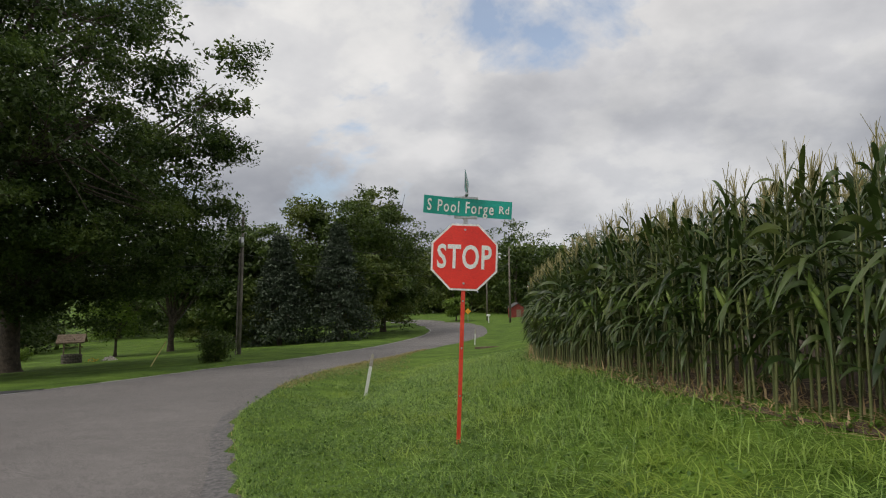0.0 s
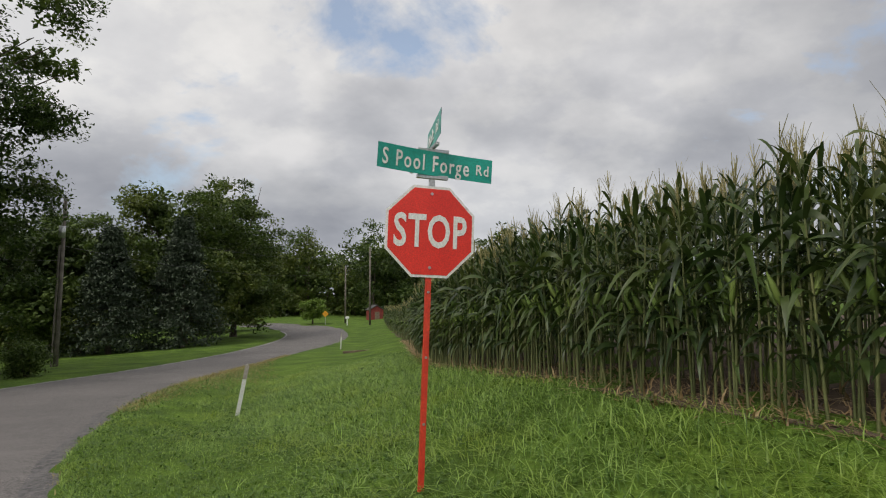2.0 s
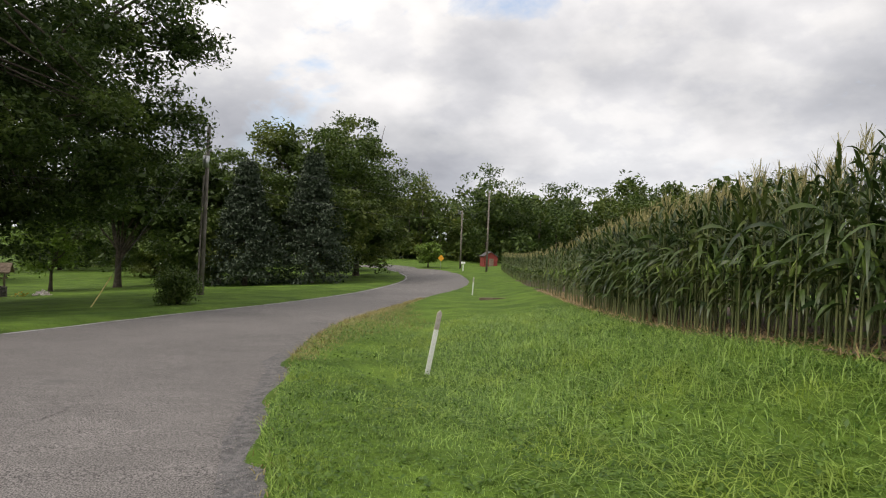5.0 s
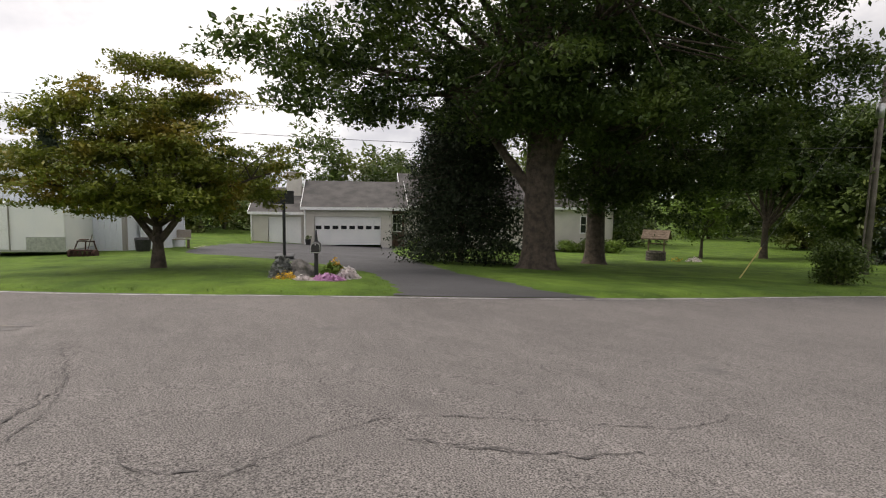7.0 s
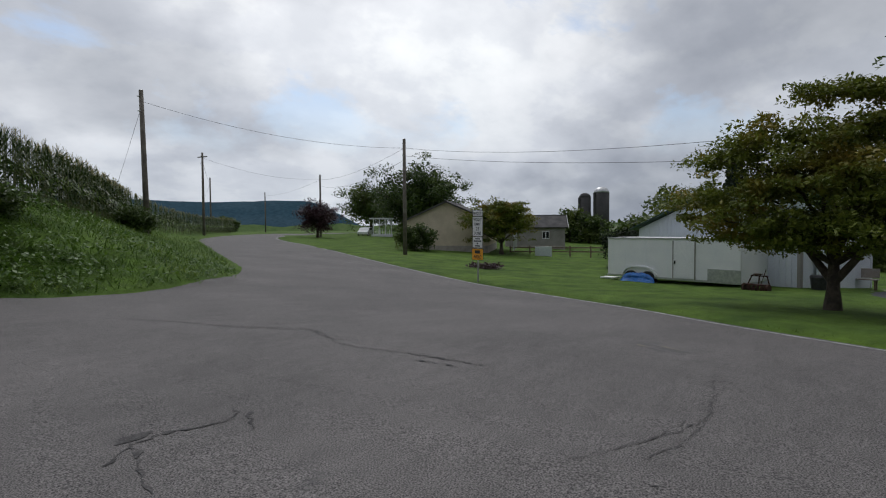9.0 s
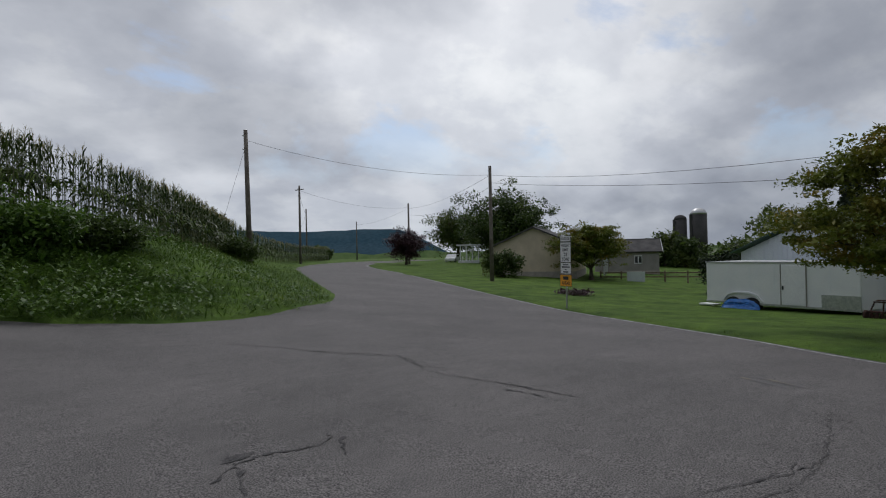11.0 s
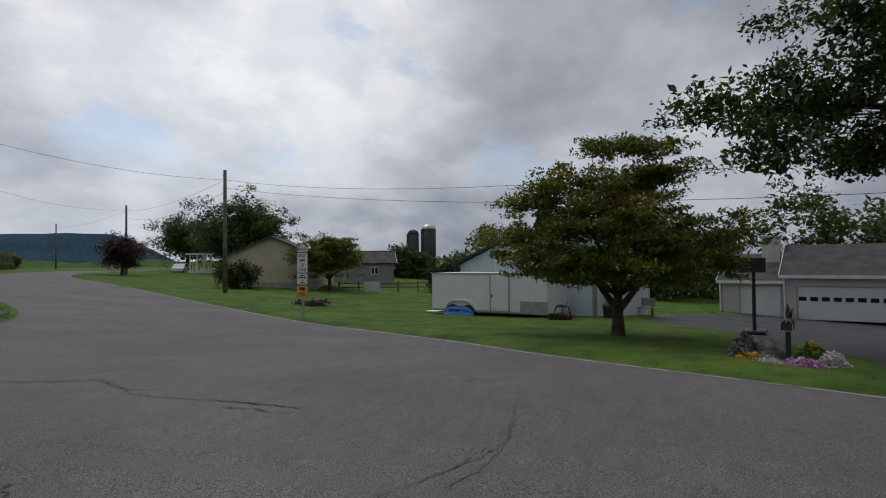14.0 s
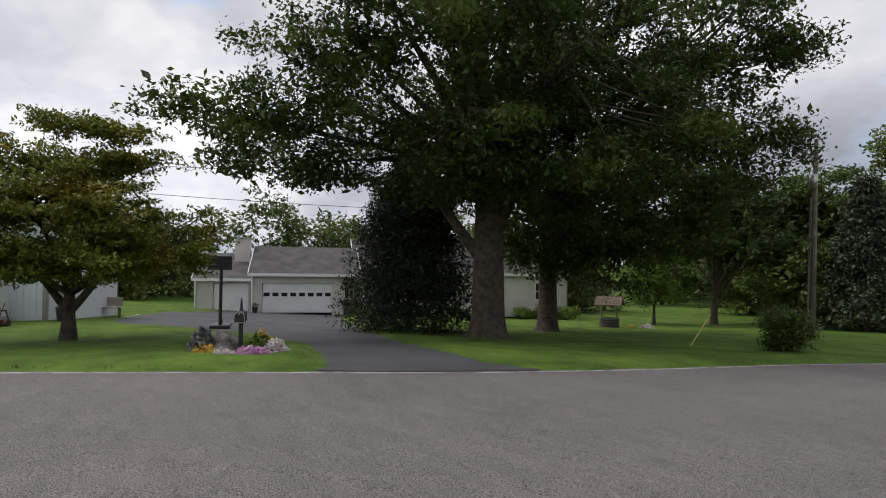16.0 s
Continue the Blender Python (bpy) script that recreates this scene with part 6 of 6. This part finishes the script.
for v in bm.verts:
    v.co *= 1 + 0.55 * noise.noise(v.co * 4.1)
    v.co.x *= 1.25 - 0.9 * max(0.0, v.co.z)
    v.co.y *= 1.25 - 0.9 * max(0.0, v.co.z)
    v.co.z = v.co.z * 1.25 + 0.12
    v.co.x *= 0.9
part("stone", bm, M_STONE, rock)

# wishing well
wx_, wy_ = -24.8, 37.1
well = thing("wishing_well", "small stone wishing well with a shingled roof on the lawn", "wishing well", pose(wx_, wy_, H(wx_, wy_), 0, 0, 25) @ Matrix.Diagonal((0.82, 0.82, 0.9, 1)))
stone_me = None
for row in range(4):
    for k in range(12):
        a = (k + 0.5 * (row % 2)) / 12 * 6.283
        if stone_me is None:
            ob = part("stone", boxm((0.2, 0.33, 0.17), (0, 0, 0), 0.03), M_WELLSTONE, well)
            stone_me = ob.data
        else:
            ob = new("stone", stone_me)
            ob.parent = well
        ob.matrix_local = Matrix.Rotation(a, 4, "Z") @ Matrix.Translation((0.6, 0, 0.09 + 0.185 * row))
for sx in (-0.55, 0.55):
    part("post", boxm((0.1, 0.1, 1.25), (sx, 0, 1.2), 0.01), M_WOOD, well)
part("crank", tubem((-0.6, 0, 1.25), (0.75, 0, 1.25), 0.035, 0.035, 8), M_WOOD, well)
bm = bmesh.new()
a = [bm.verts.new((-0.95, yy, zz)) for yy, zz in ((-0.75, 1.6), (0, 2.15), (0.75, 1.6), (0.75, 1.54), (0, 2.08), (-0.75, 1.54))]
b = [bm.verts.new((0.95, v.co.y, v.co.z)) for v in a]
bm.faces.new(a), bm.faces.new(b[::-1])
for i in range(6):
    bm.faces.new((a[i], b[i], b[(i + 1) % 6], a[(i + 1) % 6]))
rf = part("roof", bm, M_WOOD, well, "grey wooden roof")
for side in (-1, 1):
    for row in range(4):
        for k in range(6):
            part("shingle", boxm((0.31, 0.22, 0.02), (-0.8 + 0.32 * k, side * (0.68 - 0.19 * row), 1.675 + 0.138 * row), 0.0, Matrix.Rotation(-side * 0.62, 4, "X")), M_WOOD, rf)
mound("well_flowers", "orange and white flowers round the wishing well", wx_ + 0.8, wy_ + 0.9, 0.4, 0.4, 0.4, 22, 0.045, M_GOLD, 78)
mound("well_flowers_white", "white flowers beside the wishing well", wx_ + 1.5, wy_ + 1.6, 0.45, 0.45, 0.35, 90, 0.055, M_PALE, 79)

# ---------------------------------------------------------------- trailer and shed
TA, TB = Vector((-31.4, 1.5, 0)), Vector((-28.6, 7.2, 0))
td = (TB - TA).normalized()
trailer = thing("cargo_trailer", "long white enclosed cargo trailer parked beside the shed", "trailer", Matrix.Translation((TA.x, TA.y, H(TA.x, TA.y) - 0.02)) @ Matrix.Rotation(math.atan2(td.y, td.x), 4, "Z") @ Matrix.Diagonal((1, 1, 0.87, 1)))
TLEN = (TB - TA).length
body = part("body", boxm((TLEN, 2.2, 2.05), (TLEN / 2, 1.1, 1.42), 0.04), M_WHITE, trailer, "white sheet metal body")
part("nose_panel", boxm((1.35, 0.03, 0.6), (TLEN - 0.68, -0.018, 0.72), 0.0), M_GALV, body, "checker plate stone guard")
part("top_rail", boxm((TLEN, 0.04, 0.07), (TLEN / 2, -0.02, 2.42)), M_GALV, body)
part("bottom_rail", boxm((TLEN, 0.04, 0.09), (TLEN / 2, -0.02, 0.42)), M_GALV, body)
for k in range(1, 6):
    part("seam", boxm((0.010, 0.006, 1.9), (TLEN * k / 6, -0.003, 1.42)), M_METALWALL, body)
dr = part("side_door", boxm((0.95, 0.03, 1.8), (TLEN * 0.62, -0.02, 1.38), 0.01), M_WHITE, trailer, "white side door")
part("latch", boxm((0.05, 0.05, 0.18), (TLEN * 0.62 - 0.4, -0.05, 1.25)), M_BLACK, dr)
for sx in (-0.5, 0.5):
    part("door_trim", boxm((0.03, 0.05, 1.86), (TLEN * 0.62 + sx, -0.02, 1.38)), M_GREY, dr)
for k in range(2):
    wh = part("wheel", tubem((1.35 + 0.85 * k, -0.06, 0.36), (1.35 + 0.85 * k, 0.18, 0.36), 0.36, 0.36, 20), M_BLACK, trailer, "black tyre")
    part("hub", tubem((1.35 + 0.85 * k, -0.075, 0.36), (1.35 + 0.85 * k, -0.05, 0.36), 0.18, 0.18, 14), M_GALV, wh)
bm = bmesh.new()
ol = [(0.85, 0.55), (1.05, 0.85), (1.4, 0.98), (2.1, 0.98), (2.5, 0.85), (2.7, 0.55)]
prism(bm, ol + [(2.62, 0.52), (2.42, 0.78), (2.08, 0.9), (1.42, 0.9), (1.1, 0.78), (0.93, 0.52)], -0.1, 0.05)
part("fender", bm, M_WHITE, trailer, "rounded white fender")
part("ramp_gear", boxm((0.8, 0.5, 0.08), (-0.3, 0.6, 0.18), 0.01), M_WHITE, trailer)
tarp = thing("tarpaulin", "crumpled blue tarpaulin over the trailer wheels", "tarpaulin", trailer.matrix_world.copy())
bm = bmesh.new()
bmesh.ops.create_grid(bm, x_segments=36, y_segments=20, size=0.5)
for v in bm.verts:
    u, w = v.co.x + 0.5, v.co.y + 0.5
    n_ = noise.noise(Vector((u * 4, w * 3, 1.0))) + 0.9 * abs(noise.noise(Vector((u * 9 + w * 4, w * 5, 4.0))))
    v.co = Vector((0.85 + 1.8 * u, -0.16 - 0.26 * (1 - w) + 0.1 * n_, 0.02 + (0.60 - 0.42 * (2 * u - 1) ** 4) * w + 0.05 * n_))
part("sheet", bm, M_BLUE, tarp)

# implement behind the trailer
mx, my = -27.6, 7.7
imp = thing("garden_implement", "rusty dark garden implement standing by the shed", "implement", pose(mx, my, H(mx, my), 0, 0, 60) @ Matrix.Scale(0.8, 4))
part("frame", boxm((1.0, 0.22, 0.07), (0, 0, 0.35), 0.01), M_RUST, imp)
for sx in (-0.5, 0.0, 0.5):
    part("tine", tubem((sx, -0.2, 0.35), (sx, -0.3, 0.02), 0.03, 0.02, 6), M_RUST, imp)
    part("upright", tubem((sx, 0.2, 0.35), (sx * 0.7, 0.25, 0.75), 0.03, 0.03, 6), M_RUST, imp)
for k in range(5):
    part("disc", tubem((-0.4 + 0.2 * k, -0.28, 0.17), (-0.385 + 0.2 * k, -0.28, 0.17), 0.17, 0.17, 14), M_RUST, imp)
part("lever", tubem((0.15, 0.1, 0.35), (0.25, 0.35, 1.05), 0.018, 0.018, 6), M_RUST, imp)
part("seat", boxm((0.34, 0.3, 0.05), (-0.1, 0.3, 0.82), 0.02), M_RUST, imp)
part("bar", tubem((-0.4, 0.25, 0.75), (0.4, 0.25, 0.75), 0.03, 0.03, 6), M_RUST, imp)
for sx in (-0.55, 0.55):
    part("wheel", tubem((sx - 0.05, 0, 0.2), (sx + 0.05, 0, 0.2), 0.2, 0.2, 14), M_RUST, imp)

SA, SB = Vector((-35.6, 2.3, 0)), Vector((-30.4, 9.3, 0))
sdv = (SB - SA).normalized()
SW = (SB - SA).length
shed = thing("steel_shed", "white ribbed steel shed with a low gable", "shed", Matrix.Translation((SA.x, SA.y, H(SB.x, SB.y) - 0.28)) @ Matrix.Rotation(math.atan2(sdv.y, sdv.x), 4, "Z"))
bm = bmesh.new()
prism(bm, [(0, -0.4), (SW, -0.4), (SW, 2.75), (SW / 2, 4.3), (0, 2.75)], 0.0, 0.1)
fw = part("wall", bm, M_METALWALL, shed, "ribbed white gable wall")
for k in range(34):
    xx = 0.12 + k * (SW - 0.24) / 33
    hh = 2.75 + 1.55 * (1 - abs(xx - SW / 2) / (SW / 2)) - 0.06
    part("rib", boxm((0.05, 0.025, hh + 0.3), (xx, -0.012, hh / 2 - 0.15)), M_METALWALL, fw)
for xx in (0.05, SW - 0.05):
    part("wall", boxm((0.1, 4.8, 3.1), (xx, 2.5, 1.2)), M_METALWALL, shed)
part("wall", boxm((SW, 0.1, 3.1), (SW / 2, 5, 1.2)), M_METALWALL, shed)
for sgn in (-1, 1):
    ang = math.atan2(1.55, SW / 2)
    ln = math.hypot(1.55, SW / 2) + 0.4
    part("roof", boxm((ln, 5.6, 0.06), (SW / 2 + sgn * SW / 4 + sgn * 0.12, 2.4, 3.56), 0.0, Matrix.Rotation(sgn * ang, 4, "Y")), M_ROOFGREEN, shed, "dark green steel roof")
part("corner_post", boxm((0.16, 0.16, 2.9), (SW + 0.02, -0.05, 1.3), 0.01), M_GREY, shed, "dark corner trim")
part("sliding_door", boxm((2.6, 0.06, 2.4), (SW + 0.12, 2.2, 1.2), 0.0, Matrix.Rotation(radians(90), 4, "Z")), M_METALWALL, shed)
bin_ = thing("rubbish_bin", "dark plastic bin beside the shed corner", "bin", pose(-29.9, 9.9, H(-29.9, 9.9) + 0.03, 0, 0, 55))
part("body", tubem((0, 0, 0), (0, 0, 0.55), 0.26, 0.32, 12), M_BLACK, bin_)
part("lid", tubem((0, 0, 0.55), (0, 0, 0.62), 0.34, 0.3, 12), M_BLACK, bin_)
bt = thing("patio_bench", "pale weathered bench on the patio", "bench", pose(-33.6, 11.7, H(-33.6, 11.7) + 0.03, 0, 0, 70))
part("seat", boxm((1.4, 0.4, 0.05), (0, 0, 0.45), 0.01), M_CONCRETE, bt)
part("backrest", boxm((1.4, 0.05, 0.4), (0, 0.22, 0.7), 0.01), M_CONCRETE, bt)
for sx in (-0.6, 0.6):
    for sy in (-0.15, 0.15):
        part("leg", boxm((0.06, 0.06, 0.45), (sx, sy, 0.22)), M_WOOD, bt)

# ---------------------------------------------------------------- neighbours down the road


def cottage(name, label, x, y, turn, w, d, eave, ridge, mat, z=None):
    """A small house with its gable to local -y."""
    c = thing(name, label, "house", pose(x, y, H(x, y) if z is None else z, 0, 0, turn))
    bm = bmesh.new()
    prism(bm, [(-w / 2, 0.55), (w / 2, 0.55), (w / 2, eave), (0, ridge), (-w / 2, eave)], 0, 0.15)
    part("wall", bm, mat, c)
    bm = bmesh.new()
    prism(bm, [(-w / 2, 0.55), (w / 2, 0.55), (w / 2, eave), (0, ridge), (-w / 2, eave)], d - 0.15, d)
    part("wall", bm, mat, c)
    for sx in (-1, 1):
        part("wall", boxm((0.15, d - 0.3, eave - 0.55), (sx * (w / 2 - 0.075), d / 2, (eave + 0.55) / 2)), mat, c)
    part("foundation", boxm((w + 0.04, d + 0.04, 1.1), (0, d / 2, 0.0)), M_CONCRETE, c, "pale concrete foundation")
    ang = math.atan2(ridge - eave, w / 2)
    ln = math.hypot(ridge - eave, w / 2) + 0.5
    for sx in (-1, 1):
        rf_ = part("roof", boxm((ln, d + 0.8, 0.14), (sx * (w / 4 + 0.1), d / 2, (eave + ridge) / 2 + 0.02), 0, Matrix.Rotation(sx * ang, 4, "Y")), M_SHINGLE, c, "grey shingle roof")
        part("rake", boxm((ln, 0.05, 0.2), (sx * (w / 4 + 0.1), -0.43, (eave + ridge) / 2 - 0.02), 0, Matrix.Rotation(sx * ang, 4, "Y")), M_WHITE, rf_)
    return c


tan = cottage("tan_house", "low tan house with a grey gable roof", -64.5, -22.0, -72, 8.0, 12, 3.0, 4.75, M_TAN)
part("basement_window", boxm((0.8, 0.04, 0.35), (1.9, -0.03, 0.25)), M_GLASS_DARK, tan)
part("porch_roof", boxm((3.0, 9, 0.12), (-5.2, 6, 2.75), 0, Matrix.Rotation(radians(-9), 4, "Y")), M_SHINGLE, tan)
for k in range(4):
    part("porch_post", boxm((0.12, 0.12, 2.6), (-6.4, 2.2 + 2.5 * k, 1.3)), M_WHITE, tan)
gh = cottage("grey_house", "low grey house with a white window, eaves to the lawn", -77.5, -13.6, 200, 6.0, 7.5, 2.9, 4.3, M_GREY)
wd_ = part("window", boxm((0.05, 0.9, 1.0), (-3.03, 2.4, 1.9)), M_WHITE, gh, "white framed window")
part("pane", boxm((0.03, 0.34, 0.8), (-3.06, 2.18, 1.9)), M_GLASS_DARK, wd_)
part("pane", boxm((0.03, 0.34, 0.8), (-3.06, 2.62, 1.9)), M_GLASS_DARK, wd_)
po = thing("porch", "white open porch of a house beyond the lawns", "porch", pose(-83, -45.5, H(-83, -45.5), 0, 0, -60))
part("deck", boxm((3.4, 2.6, 0.5), (0, 0, 0.2)), M_WHITE, po)
part("roof", boxm((3.9, 3.1, 0.2), (0, 0, 3.0), 0.03), M_WHITE, po)
for sx in (-1.5, -0.5, 0.5, 1.5):
    part("post", boxm((0.16, 0.16, 2.6), (sx, -1.1, 1.7)), M_WHITE, po)
for k in range(9):
    part("baluster", boxm((0.06, 0.05, 0.8), (-1.5 + 0.375 * k, -1.2, 0.85)), M_WHITE, po)
car = thing("parked_car", "white car parked beside the far porch", "car", pose(-84, -49.5, H(-84, -49.5), 0, 0, 20))
bm = bmesh.new()
prism(bm, [(-2.1, 0.3), (2.1, 0.3), (2.15, 0.75), (1.3, 0.9), (0.7, 1.42), (-1.2, 1.45), (-1.9, 0.95), (-2.15, 0.8)], -0.85, 0.85)
bmesh.ops.bevel(bm, geom=bm.edges[:], offset=0.06, segments=2, affect="EDGES")
cb = part("body", bm, M_WHITE, car, "white body")
part("side_window", boxm((1.9, 1.72, 0.34), (-0.2, 0, 1.18), 0.02), M_GLASS_DARK, cb)
for sx in (-1.3, 1.35):
    for sy in (-0.78, 0.78):
        w_ = part("wheel", tubem((sx, sy - 0.1, 0.32), (sx, sy + 0.1, 0.32), 0.32, 0.32, 16), M_BLACK, car)
        part("rim", tubem((sx, sy - 0.11, 0.32), (sx, sy + 0.11, 0.32), 0.18, 0.18, 12), M_GALV, w_)
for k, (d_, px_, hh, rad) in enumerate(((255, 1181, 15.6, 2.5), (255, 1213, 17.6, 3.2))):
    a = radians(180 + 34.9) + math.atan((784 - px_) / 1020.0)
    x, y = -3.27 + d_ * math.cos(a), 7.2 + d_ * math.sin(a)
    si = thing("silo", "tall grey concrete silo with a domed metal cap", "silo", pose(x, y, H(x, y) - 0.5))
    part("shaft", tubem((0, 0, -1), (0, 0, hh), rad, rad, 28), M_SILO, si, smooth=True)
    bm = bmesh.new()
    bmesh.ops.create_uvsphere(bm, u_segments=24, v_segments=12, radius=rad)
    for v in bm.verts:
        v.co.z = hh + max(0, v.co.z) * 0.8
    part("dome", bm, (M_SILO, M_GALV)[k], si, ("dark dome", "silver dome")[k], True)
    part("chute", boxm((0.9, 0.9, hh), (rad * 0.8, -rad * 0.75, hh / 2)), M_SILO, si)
st = thing("stump_bed", "low ring of dark red leaves round a stump on the lawn", "flower bed", pose(-34.5, -6.2, H(-34.5, -6.2)))
part("stump", tubem((0, 0, -0.05), (0, 0, 0.35), 0.45, 0.38, 12), M_BARK, st)
v, f = leaves_at(np.column_stack([np.cos(np.arange(12) / 2) * 0.8, np.sin(np.arange(12) / 2) * 0.8, np.full(12, 0.2)]), 0.3, 40, 0.09, np.random.default_rng(8))
o = np_mesh("leaves", v, f, M_LEAF_PURPLE); o.parent = st
sheet = thing("blue_board", "pale blue board propped on the lawn", "board", pose(-57, -9.8, H(-57, -9.8), 8, 0, 110))
part("panel", boxm((1.6, 0.06, 1.0), (0, 0, 0.5), 0.01), M_METALWALL, sheet)
fence = thing("fence", "old wooden post fence behind the dogwood", "fence", pose(-60, -8, H(-60, -8), 0, 0, 100))
for k in range(7):
    part("post", boxm((0.14, 0.14, 1.3), (-6 + 2.0 * k, 0, 0.5), 0.01), M_WOOD, fence)
for zz in (0.55, 0.95):
    part("rail", boxm((12.2, 0.06, 0.12), (0, 0, zz), 0.01), M_WOOD, fence)
mb2 = thing("mailbox", "white mailbox on a post by the far bend", "mailbox", pose(4.2, 92, H(4.2, 92), 0, 0, 0))
part("post", boxm((0.14, 0.14, 1.2), (0, 0, 0.6)), M_WHITE, mb2)
part("box", boxm((0.6, 0.3, 0.35), (0, 0, 1.25), 0.05), M_WHITE, mb2)
ws = thing("warning_sign", "small yellow road sign at the far bend", "road sign", pose(1.0, 97, H(1.0, 97)))
part("post", boxm((0.07, 0.05, 1.6), (0, 0.03, 0.8)), M_GALV, ws)
part("plate", boxm((0.75, 0.02, 0.75), (0, 0, 1.75), 0, Matrix.Rotation(radians(45), 4, "Y")), M_ORANGE, ws)
wp = thing("white_post", "thin white post on the back lawn", "post", pose(-37, 84, H(-37, 84)))
part("pipe", tubem((0, 0, -0.1), (0, 0, 3.2), 0.07, 0.07, 8), M_WHITE, wp)

rs_ = thing("red_shed", "small dark red outbuilding under the far trees", "shed", pose(10.6, 111, H(10.6, 111), 0, 0, 10))
M_BARNRED = surface("barn_red", (0.16, 0.022, 0.018), (0.25, 0.04, 0.03), 2, 0.8, 0, 0.3, 20)
part("wall", prism(bmesh.new(), [(-1.3, -0.2), (1.3, -0.2), (1.3, 1.9), (0, 2.7), (-1.3, 1.9)], 0, 2.6), M_BARNRED, rs_)
for sx in (-1, 1):
    part("roof", boxm((1.75, 3.0, 0.08), (sx * 0.72, 1.3, 2.36), 0, Matrix.Rotation(sx * 0.55, 4, "Y")), M_SHINGLE, rs_, "grey roof")
part("door", boxm((0.9, 0.05, 1.6), (0.1, -0.03, 0.75), 0.01), M_WOOD, rs_, "brown plank door")
